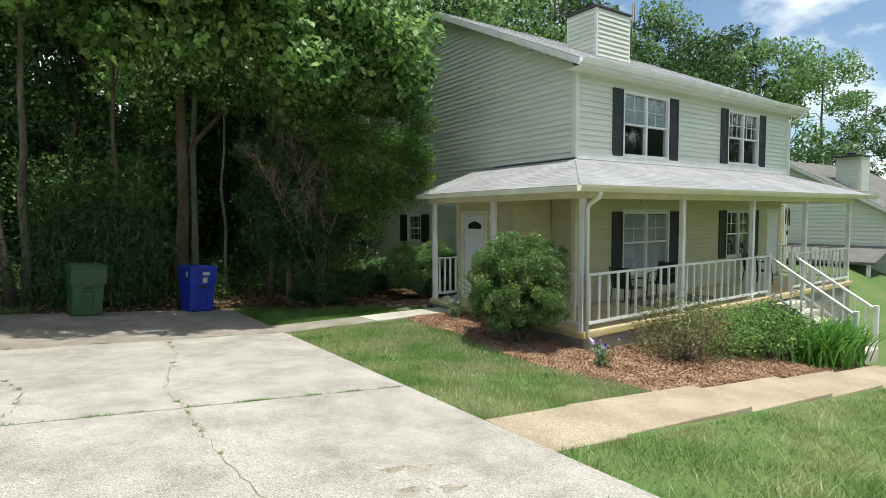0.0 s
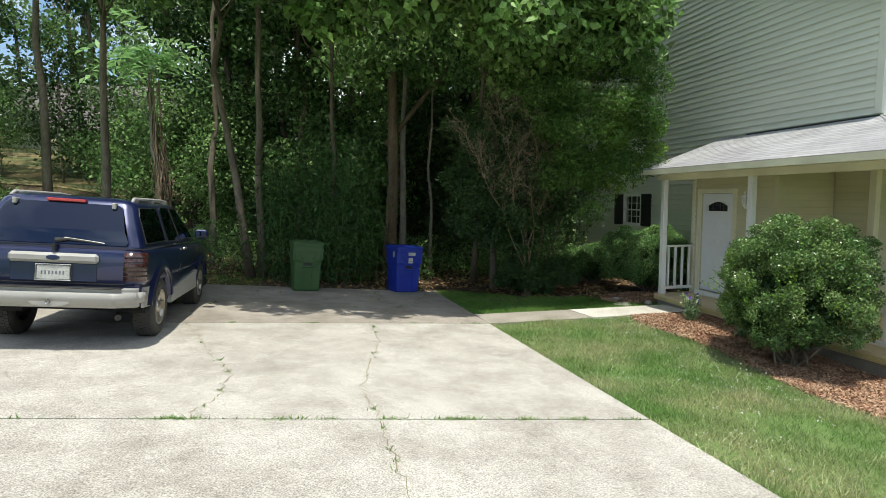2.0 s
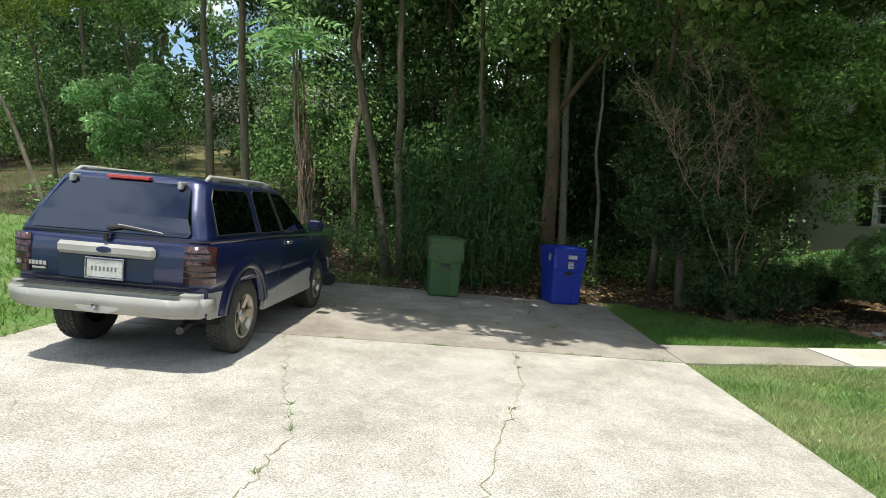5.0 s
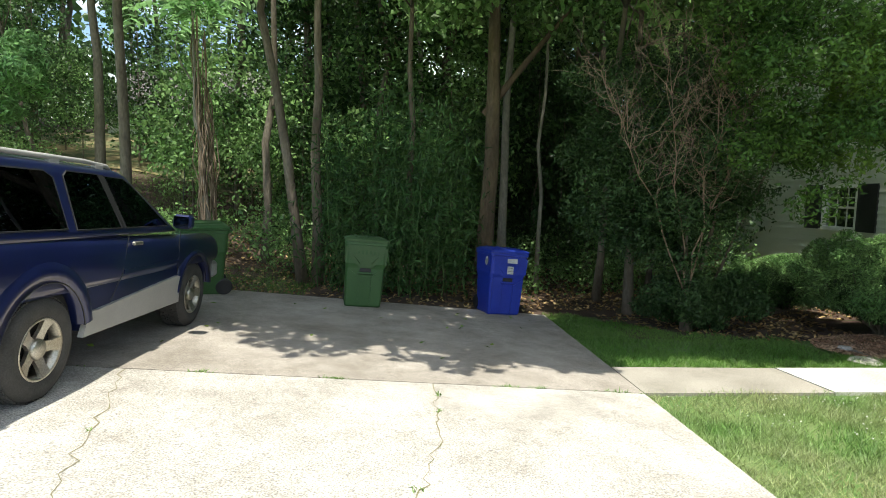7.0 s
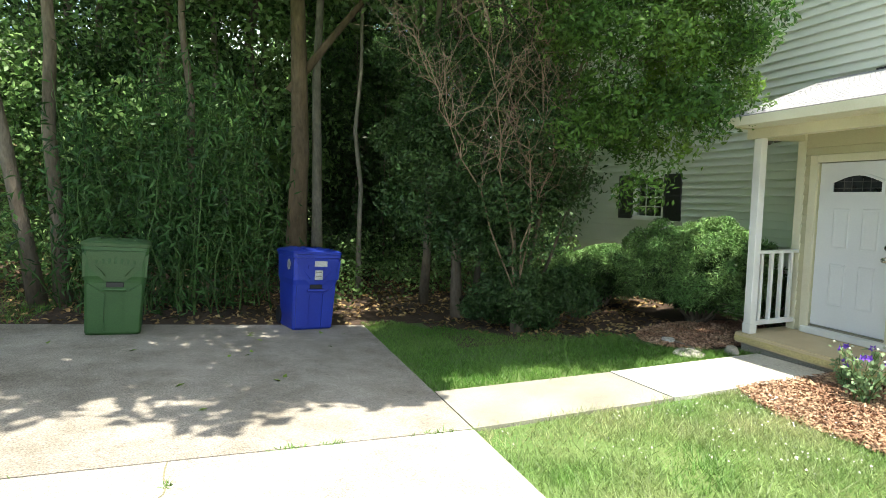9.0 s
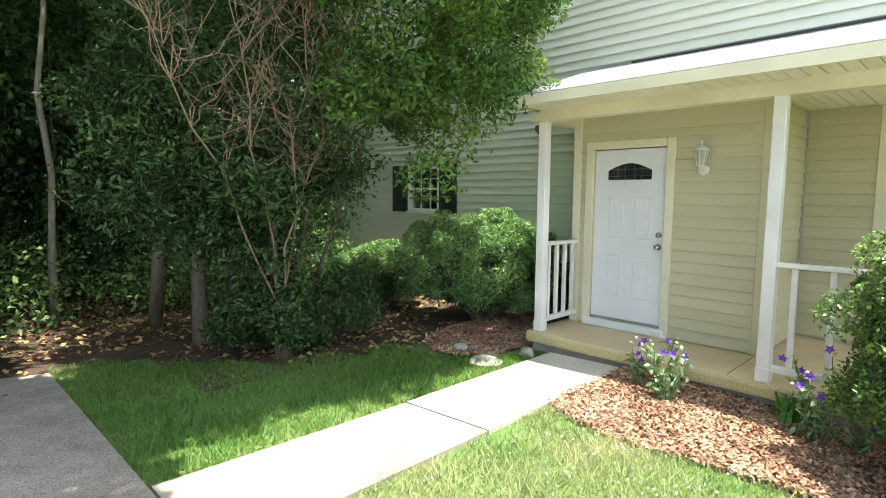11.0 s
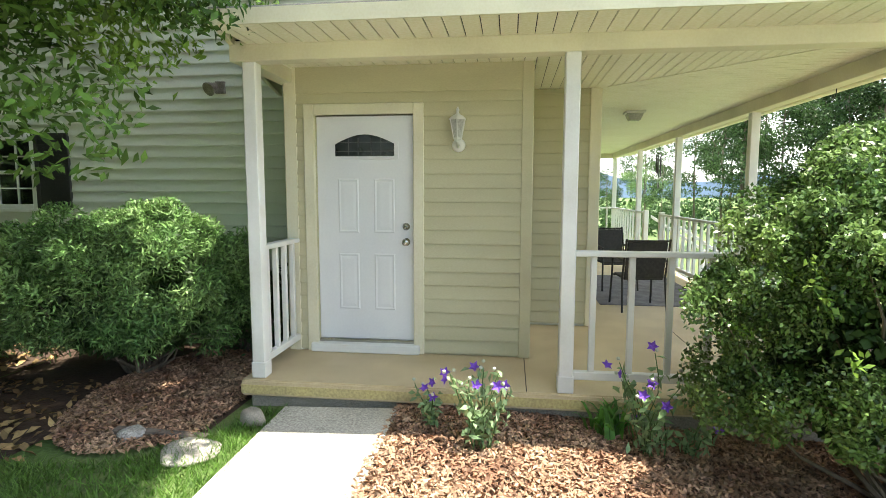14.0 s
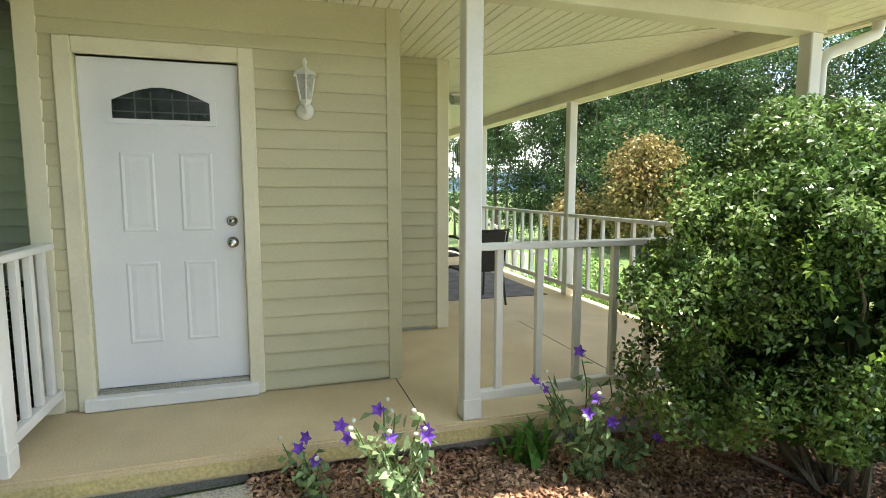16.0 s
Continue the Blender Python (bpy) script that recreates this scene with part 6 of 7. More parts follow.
spots = []
tries = 0
while len(spots) < 40 and tries < 4000:
    tries += 1
    x, y = rng.uniform(-34, 8.6), rng.uniform(19.2, 40)
    if x < -7.5 and y < 25 + (x + 8) * -0.1:
        continue
    if (x + 3.6) ** 2 + (y - 19) ** 2 < 12 or (-17 < x < -5 and 31 < y < 42):
        continue
    if in_glade(x, y) and rng.random() < 0.7:
        continue
    if all((x - a) ** 2 + (y - b) ** 2 > 4.2 for a, b in spots):
        spots.append((x, y))
for x, y in spots:
    place_copy(kinds[rng.integers(0, 4)], x, y, rng.uniform(0, 360), rng.uniform(0.8, 1.2))
for x, y, s in ((8.2, 23.0, 1.25), (5.6, 25.5, 1.2), (8.8, 26.5, 1.3), (3.4, 24.5, 1.2), (11.5, 23.5, 1.3), (14.6, 24.0, 1.3), (17.6, 23.4, 1.3), (20.8, 24.0, 1.35), (24.0, 22.8, 1.3), (27.2, 23.5, 1.2), (30.0, 22.6, 1.1), (12.8, 27.5, 1.45), (18.5, 28.5, 1.5), (24.5, 28.0, 1.5), (29.5, 27.0, 1.3), (34.0, 24.5, 1.3), (38.0, 25.0, 1.35), (42, 24, 1.3), (45.5, 21.5, 1.3), (48.5, 18.5, 1.2), (51, 22, 1.3), (37, 21.2, 1.1), (47, 25, 1.4), (53, 17, 1.0), (33, 21.0, 1.15),
                (-20, 40, 1.5), (-22, 43, 1.6), (-16.5, 50, 1.7), (-24, 36, 1.4), (-18, 44, 1.2), (-14.5, 45.5, 1.3), (-11, 44.5, 1.2), (-8, 46, 1.3), (-5, 44, 1.2), (-2.5, 42, 1.2), (-13, 48, 1.5), (-7, 49, 1.5),
                (-26, 12, 1.0), (-30, 2, 1.0), (-24, 19, 1.0), (-21, 24, 0.9), (-32, 24, 1.1), (-19.5, 29.5, 1.0), (-6, -24, 1.0), (4, -28, 1.1), (14, -26, 1.0), (-16, -22, 1.0),
                (43.5, -15.0, 0.95), (46, -19, 1.0), (42, -22, 1.0), (50, -14, 1.1), (52, -22, 1.0), (45, -27, 1.1), (38, -29, 1.0), (33, -28, 1.0), (55, -9, 0.85), (58, -3, 0.7), (47, -10, 0.75), (40, -19, 0.9), (36, -24, 1.0),
                (39, -15.5, 0.8), (41.5, -17.5, 0.9), (44, -13, 0.7), (48, -17, 1.0), (37.5, -21.5, 0.9), (34.5, -20.5, 0.75), (49, -24.5, 1.1), (42, -25.5, 1.0), (53, -17.5, 1.1), (31, -24, 0.85), (28, -27, 0.9), (25, -30, 1.0), (57, -13, 1.0), (62, -9, 0.9), (52, 4, 0.6), (56, 8, 0.6), (60, 0, 0.62), (50, 9, 0.55), (64, 5, 0.65), (58, 13, 0.6), (48, -2, 0.55), (70, -6, 0.8), (66, -14, 0.9)):
    beyond = x > 24 and y < -5
    place_copy(kinds[int(abs(x * 7 + y * 3)) % 2 * 2 if beyond else int(abs(x * 7 + y * 3)) % 4], x, y, (x * 37 + y * 11) % 360, s * (1.25 if beyond else 1.0))

# understorey saplings that close the view under the crowns
sapling = [tree(65 + k, "sapling", "leafy understorey sapling in shade", (px, py), 5.4, 0.035, (0.1, 0), ((0, 0, 0.52), (1.5, 1.5, 2.3)), 26, 3400, (0.13, 0.075), LEAF_DARK if k else LEAF_WOOD, BARK, 0.8, limb_count=6, group="saplings", category="sapling", face=0.0)
           for k, (px, py) in enumerate(((-1.9, 19.6), (4.9, 19.6)))]
spots = []
tries = 0
while len(spots) < 84 and tries < 6000:
    tries += 1
    x, y = rng.uniform(-30, 9.0), rng.uniform(18.8, 33)
    if x < -6.5 and y < 25.5 or (-17 < x < -5 and y > 28):
        continue
    if in_glade(x, y) and rng.random() < 0.55:
        continue
    if all((x - a) ** 2 + (y - b) ** 2 > 2.6 for a, b in spots):
        spots.append((x, y))
for x, y in spots:
    place_copy(sapling[rng.integers(0, 2)], x, y, rng.uniform(0, 360), rng.uniform(0.75, 1.3))

for x, y, s in ((9.7, 21.3, 1.5), (10.5, 22.4, 1.6), (8.8, 20.9, 1.4), (6.4, 21.4, 1.2), (7.4, 22.6, 1.3), (8.4, 22.0, 1.2), (5.6, 22.8, 1.3), (9.2, 23.4, 1.4), (6.8, 24.2, 1.5), (4.6, 21.6, 1.2), (33, -12, 1.7), (34.5, -14, 1.9), (36, -12.5, 1.8), (37, -16, 2.0), (38.5, -13.5, 1.8), (40, -15, 2.0), (41, -12, 1.7), (43, -14.5, 2.0), (45, -11.5, 1.8), (47, -13.5, 2.0), (35, -18, 2.0), (32, -20, 2.0), (39, -19, 2.0), (29.5, -22, 2.0), (44, -18, 2.0), (49, -10.5, 1.7), (27, -24, 2.0)):
    place_copy(sapling[1], x, y, (x * 37 + y * 11) % 360, s)

# low growth through the wood, and dead leaves on the ground
rng = np.random.default_rng(70)
sx = np.r_[rng.uniform(-10, 9.3, 240), rng.uniform(-24, -8, 60)]
sy = np.r_[rng.uniform(15.6, 24, 240), rng.uniform(24.5, 30, 60)]
keep = ~((np.abs(sx - 0.6) < 1.8) & (sy < 17)) & ~((sx > 3.2) & (sx < 6.5) & (sy < 17.2)) & ~((sx < -2.5) & (sx > -9) & (sy < 17.2))
sx, sy = sx[keep], sy[keep]
glade = np.array([in_glade(a, b) and b > 18.5 for a, b in zip(sx, sy)])
sx, sy = sx[~glade], sy[~glade]
cl = np.c_[sx, sy, gz(sx, sy) + rng.uniform(0.1, 1.5, len(sx)) * rng.uniform(0.3, 1, len(sx))]
leaves(rng, "undergrowth", clump_points(rng, cl, 46000, 0.75), 0.10, 0.06, LEAF_WOOD, None, 0.8, None, 0.25, "tangled leafy undergrowth along wood edge", "undergrowth", "stuff")
lx, ly = rng.uniform(-9, 9.5, 9000), rng.uniform(14.3, 21, 9000)
keep = ~((lx > EDGE_L) & (lx < EDGE_R) & (ly < 14.6)) & ~((lx > 3.3) & (ly < 14.6 + (lx < 5) * 0.6)) & ~(lx < -4.2)
lx, ly = lx[keep], ly[keep]
bx_, by_ = rng.uniform(4.3, 8.2, 900), rng.uniform(12.4, 14.9, 900)
keep = by_ > lawn_end(bx_) - 0.15
lx, ly = np.r_[lx, bx_[keep]], np.r_[ly, by_[keep]]
leaves(rng, "leaf_litter", np.c_[lx, ly, gz(lx, ly) + 0.012], 0.09, 0.055, LITTER, None, 2.5, None, 0.2, "brown fallen leaves on wood floor", "leaf litter", "stuff")
near_floor = sheet("wood_floor", -3.9, 9.6, 14.62, 18.25, 60, 20, SOIL, -0.004, "dark shaded wood floor at driveway end", "ground")
floor = sheet("wood_floor", -32, 9.6, 18.2, 48, 110, 80, SOIL, 0.0, "dark shaded wood floor under trees", "ground")
DRYBANK = material("dry_grass_bank", (0.27, 0.21, 0.10), 0.95, (0.07, 0.09, 0.03), 0.9, 30, 0.6, 0.03, low=0.40, high=0.55, ragged=0.7)
sheet("dry_bank", -18.5, -4.5, 25.0, 33.8, 40, 30, DRYBANK, 0.03, "sunlit dry grassy bank below hill house", "ground")
# woods in the distance
cl = []
for k in range(420):
    a = rng.uniform(-2.0, 2.3)
    d = rng.uniform(46, 95)
    x, y = math.sin(a) * d, 10 + math.cos(a) * d
    if x > 20 and y < 40:
        d = rng.uniform(95, 150)
        x, y = math.sin(a) * d, 10 + math.cos(a) * d
    cl.append((x, y, gzf(x, y) + rng.uniform(0.5, 11) * (0.55 if x > 30 else 1.0)))
leaves(rng, "far_woods", clump_points(rng, cl, 40000, 3.2, 0.9), 1.0, 0.7, LEAF_DARK, None, 0.7, None, 0.25, "hazy wall of distant woodland", "woods", "stuff")


# ---- shrubs by the house ----
def shrub_shell(seed, name, label, x, y, rx, ry, h, count, leaf, mat, lump=0.22, clumps=90, up=0.4, twig=60, category="shrub", z_low=0.12, rim=0.10):
    rng = np.random.default_rng(seed)
    ob = thing(name, label, category, pose(x, y, gzf(x, y) - 0.02))
    p = rng.normal(size=(clumps, 3))
    p[:, 2] = np.abs(p[:, 2]) * 1.1 - 0.35
    p /= np.linalg.norm(p, axis=1)[:, None]
    swell = 1 + 0.10 * np.sin(3 * np.arctan2(p[:, 1], p[:, 0]) + seed) + rng.normal(size=clumps) * 0.05
    c = p * np.array((rx, ry, h * 0.56)) * swell[:, None] * 0.86 + np.array((0, 0, h * 0.45))
    c[:, 2] = np.maximum(c[:, 2], z_low + 0.1)
    k = rng.integers(0, clumps, count)
    q = rng.normal(size=(count, 3)) * lump * 0.5
    pts = c[k] + q
    inner = rng.random(count) < 0.25
    pts[inner] *= np.array((0.8, 0.8, 0.9))
    out = p[k] * 0.5
    leaves(rng, "foliage", pts, leaf[0], leaf[1], mat, ob, up, out)
    bm = bmesh.new()
    for i in range(min(twig, clumps)):
        tube(bent(rng, (rng.normal() * 0.08, rng.normal() * 0.08, 0), c[i], 4, 0.08), [0.018, 0.014, 0.010, 0.007, 0.003], 5, bm)
    part("branch_frame", bm, BARK, ob)
    return ob


def lumpy_shrub(seed, name, label, x, y, rx, ry, h, lumps, lump, count, leaf, mat, core=5000, spiky=0.6, low=0.25, under=0.0, rough=0.06):
    """A dense shrub of overlapping rounded sprays; darker inner leaves paint the shade between them."""
    rng = np.random.default_rng(seed)
    ob = thing(name, label, "shrub", pose(x, y, gzf(x, y) - 0.02))
    p = rng.normal(size=(lumps, 3))
    p /= np.linalg.norm(p, axis=1)[:, None]
    p[:, 2] = np.where(p[:, 2] < -0.5, -p[:, 2], p[:, 2])
    swell = 1 + 0.09 * np.sin(3 * np.arctan2(p[:, 1], p[:, 0]) + seed) + rng.normal(size=lumps) * rough
    half = np.array((rx - lump, ry - lump, h / 2 - lump * 0.6))
    c = p * half * swell[:, None] + np.array((0, 0, h * 0.52))
    c[:, 2] = np.maximum(c[:, 2], low)
    c[:, :2] *= (1 - under + under * np.clip(c[:, 2] / h / 0.6, 0, 1))[:, None]
    size = lump * rng.uniform(0.7, 1.3, lumps)
    k = rng.integers(0, lumps, count)
    d = rng.normal(size=(count, 3)) + p[k] * 0.9 + np.array((0, 0, 0.35))
    d /= np.linalg.norm(d, axis=1)[:, None]
    pts = c[k] + d * (size[k] * rng.uniform(0.55, 1.08, count))[:, None]
    leaves(rng, "foliage", pts, leaf[0], leaf[1], mat, ob, 0.5, d * 0.35, way=d * spiky + rng.normal(size=(count, 3)) * 0.5)
    # large dark leaves inside: the shrub's inner shade, put in by colour
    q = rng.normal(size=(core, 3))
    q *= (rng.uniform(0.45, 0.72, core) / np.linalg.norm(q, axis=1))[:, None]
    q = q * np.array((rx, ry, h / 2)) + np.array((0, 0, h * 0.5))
    leaves(rng, "inner_shade_leaves", q, leaf[0] * 2.2, leaf[1] * 2.6, LEAF_DARK, ob, 0.2)
    for i in range(min(26, lumps)):
        part("branch", tube(bent(rng, (rng.normal() * 0.08, rng.normal() * 0.08, 0), c[i], 4, 0.06), [0.018, 0.014, 0.010, 0.007, 0.003], 5), BARK, ob)
    return ob


HOX, HOY = 6.78, 7.50
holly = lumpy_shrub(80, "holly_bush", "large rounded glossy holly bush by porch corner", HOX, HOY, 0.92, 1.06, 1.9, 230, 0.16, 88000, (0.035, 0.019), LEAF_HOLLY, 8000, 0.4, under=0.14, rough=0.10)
rng = np.random.default_rng(81)
sp, sw = [], []
bm = bmesh.new()
for k in range(150):
    a, e = rng.uniform(0, math.tau), rng.uniform(0.1, 1.45)
    d = Vector((math.cos(a) * math.cos(e), math.sin(a) * math.cos(e), math.sin(e) * 0.95))
    s = Vector((d.x * 0.86, d.y * 0.9, 0.85 + d.z * 0.85))
    tip = s + (d + Vector((0, 0, 0.5))).normalized() * rng.uniform(0.14, 0.34)
    tube([s, s.lerp(tip, 0.5), tip], [0.006, 0.005, 0.002], 4, bm)
    for q in range(16):
        sp.append(np.array(s.lerp(tip, rng.uniform(0.1, 1.0))) + rng.normal(size=3) * 0.022)
tagged(part("new_shoots", bm, STEM, holly), kind="stuff")
leaves(rng, "shoot_leaves", np.array(sp), 0.045, 0.024, LEAF_SHOOT_SUN, holly, 0.6, None, 0.2, "light green new growth")
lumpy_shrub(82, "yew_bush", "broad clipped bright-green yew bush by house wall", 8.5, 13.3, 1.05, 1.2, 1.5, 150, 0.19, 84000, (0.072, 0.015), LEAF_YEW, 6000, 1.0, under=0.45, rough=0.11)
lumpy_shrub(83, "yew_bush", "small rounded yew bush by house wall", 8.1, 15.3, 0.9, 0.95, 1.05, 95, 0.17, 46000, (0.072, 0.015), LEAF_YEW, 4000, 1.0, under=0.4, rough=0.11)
shrub_shell(84, "foundation_shrub", "low dark shrub against house foundation", 9.2, 12.35, 0.45, 0.5, 0.85, 5000, (0.07, 0.03), LEAF_DARK, 0.2, 40)
shrub_shell(85, "rose_shrub", "thin straggly shrub in front bed", 9.35, 5.75, 0.95, 0.75, 1.1, 4200, (0.055, 0.026), LEAF_ROSE, 0.34, 70, 0.5, 70)
shrub_shell(86, "green_shrub", "spreading leafy shrub by front steps", 12.2, 5.7, 1.3, 0.75, 0.95, 9000, (0.07, 0.035), LEAF_MAPLE, 0.3, 70, 0.6, 40)
shrub_shell(87, "green_shrub", "low leafy shrub in front bed", 10.8, 5.9, 0.8, 0.6, 0.8, 5000, (0.06, 0.03), LEAF_MAPLE, 0.3, 50, 0.6, 30)
shrub_shell(88, "russet_bush", "large rounded russet-brown bush beyond lawn", 31.5, -10.4, 2.2, 2.2, 6.6, 11000, (0.28, 0.16), LEAF_BROWN, 0.8, 90, 0.5, 30)
shrub_shell(89, "russet_bush", "brownish bush beyond lawn", 38.5, -10.5, 2.4, 2.4, 3.4, 6000, (0.28, 0.16), LEAF_BROWN, 0.8, 70, 0.5, 30)

def pine(seed, x, y, height):
    rng = np.random.default_rng(seed)
    t = thing("pine_tree", "tall layered blue-green pine beyond lawn", "tree", pose(x, y, gzf(x, y)))
    part("trunk", tube([(0, 0, 0), (0.1, 0, height * 0.5), (0, 0, height)], [0.22, 0.14, 0.02], 8), BARK, t)
    pts = []
    for k in range(15):
        z = height * (0.3 + 0.68 * k / 14)
        reach = (height - z) * 0.36 + 0.35
        for q in range(8):
            a = q * math.tau / 8 + k * 0.7
            f = rng.uniform(0.1, 1, 60)[:, None]
            pts.append(np.array((0, 0, z)) + f * np.array((math.cos(a) * reach, math.sin(a) * reach, 0.12 * reach)) + rng.normal(size=(60, 3)) * np.array((0.16, 0.16, 0.09)))
    leaves(rng, "needles", np.concatenate(pts), 0.34, 0.07, LEAF_DARK, t, 0.8)


pine(95, 47.0, -7.5, 12.5)
rng = np.random.default_rng(90)
for x, y, n, hgt in ((12.75, 5.1, 200, 0.8), (13.4, 4.95, 320, 0.98), (14.3, 5.0, 320, 1.02), (7.5, 8.98, 46, 0.26)):
    cl_ = thing("strap_leaf_clump", "clump of arching strap leaves in mulch bed", "plant", pose(x, y, gzf(x, y)), "strap leaf clumps")
    vs, fs = [], []
    for k in range(n):
        a = rng.uniform(0, math.tau)
        h = hgt * rng.uniform(0.6, 1.2)
        reach = hgt * rng.uniform(0.25, 0.8)
        w = 0.014 + 0.01 * hgt
        b0 = np.array((rng.normal() * 0.22 * hgt / 0.75, rng.normal() * 0.18 * hgt / 0.75, 0))
        d, s = np.array((math.cos(a), math.sin(a), 0)), np.array((-math.sin(a), math.cos(a), 0))
        i = len(vs)
        for q in (0, 0.35, 0.7, 1.0):
            c = b0 + d * reach * q ** 1.6 + np.array((0, 0, h * (1.35 * q - 0.55 * q ** 2.6)))
            ww = w * (1 - q ** 3)
            vs += [c - s * ww, c + s * ww]
        fs += [(i + 2 * q, i + 2 * q + 1, i + 2 * q + 3, i + 2 * q + 2) for q in range(3)]
    raw("leaves", np.array(vs), np.array(fs), LEAF_IRIS, parent=cl_)

PETAL = material("violet_petal", (0.16, 0.06, 0.52), 0.6, (0.24, 0.10, 0.62), 20, 60, 0, transmit=0.3, local=True)
BUD = material("pale_bud", (0.55, 0.58, 0.48), 0.6, None, 20, 60, 0, local=True)
LEAF_FLOWER = foliage("pale_flower_leaf", (0.23, 0.36, 0.17), (0.34, 0.46, 0.26), 0.35)


def bell_flower(seed, x, y, stems, hgt, blooms, label):
    rng = np.random.default_rng(seed)
    t = thing("balloon_flower", label, "flowering plant", pose(x, y, gzf(x, y)), "balloon flowers")
    bm, pts, heads = bmesh.new(), [], []
    for k in range(stems):
        a = rng.uniform(0, math.tau)
        top = Vector((math.cos(a), math.sin(a), 0)) * rng.uniform(0.08, 0.28) + Vector((0, 0, hgt * rng.uniform(0.65, 1.1)))
        path = bent(rng, (rng.normal() * 0.04, rng.normal() * 0.04, 0), top, 5, 0.04)
        tube(path, [0.006, 0.005, 0.005, 0.004, 0.004, 0.003], 5, bm)
        heads.append(path[-1])
        for q in range(22):
            f = rng.uniform(0.15, 0.95) * 4.99
            pts.append(np.array(path[int(f)].lerp(path[int(f) + 1], f - int(f))) + rng.normal(size=3) * np.array((0.035, 0.035, 0.015)))
    part("stem", bm, STEM, t)
    leaves(rng, "leaves", np.array(pts), 0.075, 0.034, LEAF_FLOWER, t, 0.7, None, 0.3)
    for k in range(blooms):
        h = heads[k % len(heads)] + Vector(rng.normal(size=3) * 0.035)
        bm = bmesh.new()
        c = bm.verts.new((0, 0, -0.018))
        ring = []
        for q in range(10):
            r = 0.042 if q % 2 == 0 else 0.022
            ring.append(bm.verts.new((r * math.cos(q * math.tau / 10), r * math.sin(q * math.tau / 10), 0.006 if q % 2 == 0 else 0.0)))
        for q in range(10):
            bm.faces.new((c, ring[q], ring[(q + 1) % 10]))
        bm.transform(Matrix.Translation(h) @ Euler((rng.uniform(0.6, 1.5), 0, rng.uniform(0.8, 2.6) + math.pi * 0.9)).to_matrix().to_4x4())
        part("flower", bm, PETAL, t, "violet star-shaped flower")
    for k in range(stems):
        bm = bmesh.new()
        bmesh.ops.create_icosphere(bm, subdivisions=1, radius=0.014)
        bmesh.ops.translate(bm, verts=bm.verts, vec=heads[k] + Vector((rng.normal() * 0.03, rng.normal() * 0.03, 0.02)))
        part("bud", bm, BUD, t, smooth=True)


bell_flower(100, 7.03, 9.86, 10, 0.48, 6, "balloon flower plant with violet blooms in mulch")
bell_flower(101, 7.22, 8.78, 9, 0.64, 6, "tall balloon flower plant with violet blooms in mulch")
bell_flower(102, 7.38, 10.2, 3, 0.26, 3, "small balloon flower plant near slab edge")
bell_flower(103, 7.10, 5.75, 9, 0.48, 8, "balloon flower plant with violet blooms in front bed")
bell_flower(104, 7.28, 8.55, 4, 0.32, 3, "short balloon flower plant with violet blooms in mulch")

# ---- houses next door and up the bank ----
DARKSHINGLE = material("brown_grey_shingle", (0.20, 0.19, 0.18), 0.95, (0.15, 0.14, 0.135), 1.5, 120, 0.5, 0.004)


def plain_house(name, label, x0, x1, y0, y1, z0, eave, ridge, windows=()):
    """A gable-ended house with its ridge along x: lapped walls, two roof slopes, trim."""
    h = thing(name, label, "house")
    ym = (y0 + y1) / 2
    part("wall", box(x0, x1, y0, y1, z0, eave), VINYL, h)
    part("gable", prism([(x0, y0, eave), (x0, y1, eave), (x0, ym, ridge)], (x1 - x0, 0, 0)), VINYL, h)
    for k in range(int((ridge - z0) / 0.2)):
        z = z0 + k * 0.2
        cut = max(0, (z - eave)) / (ridge - eave) * (y1 - y0) / 2
        if y1 - y0 - 2 * cut > 0.3:
            part("siding_board", prism([(x0, y0 + cut, z), (x0 - 0.035, y0 + cut, z), (x0 - 0.035, y0 + cut, z + 0.02), (x0, y0 + cut, z + 0.2)], (0, y1 - y0 - 2 * cut, 0)), VINYL, h)
        if z < eave:
            part("siding_board", prism([(x0, y0, z), (x0, y0 - 0.035, z), (x0, y0 - 0.035, z + 0.02), (x0, y0, z + 0.2)], (x1 - x0, 0, 0)), VINYL, h)
    sl = (ridge - eave) / (ym - y0)
    for ya, s in ((y0, -1), (y1, 1)):
        part("roof", prism([(x0 - 0.35, ya + s * 0.4, eave - 0.4 * sl + 0.05), (x0 - 0.35, ym, ridge + 0.05), (x0 - 0.35, ym, ridge + 0.15), (x0 - 0.35, ya + s * 0.4, eave - 0.4 * sl + 0.15)], (x1 - x0 + 0.7, 0, 0)), DARKSHINGLE, h)
        part("rake_board", prism([(x0 - 0.37, ya + s * 0.4, eave - 0.4 * sl - 0.06), (x0 - 0.37, ym, ridge - 0.06), (x0 - 0.37, ym, ridge + 0.12), (x0 - 0.37, ya + s * 0.4, eave - 0.4 * sl + 0.12)], (0.02, 0, 0)), WHITE, h)
    return h


nb = plain_house("neighbour_house", "grey-roofed sage-sided house down the slope", 32.0, 42.0, 8.9, 18.7, -3.8, 2.0, 4.8)
part("lean_to_roof", prism([(29.8, 9.0, -0.25), (32.0, 9.0, 0.42), (32.0, 9.0, 0.50), (29.8, 9.0, -0.15)], (0, 8, 0)), DARKSHINGLE, nb)
for y in (9.2, 11.6, 14.0):
    part("porch_post", box(29.9, 30.04, y, y + 0.14, -3.6, -0.2, 0.01), WHITE, nb)
ch2 = part("chimney", box(33.0, 34.1, 10.7, 11.8, 2.4, 4.95), VINYL, nb)
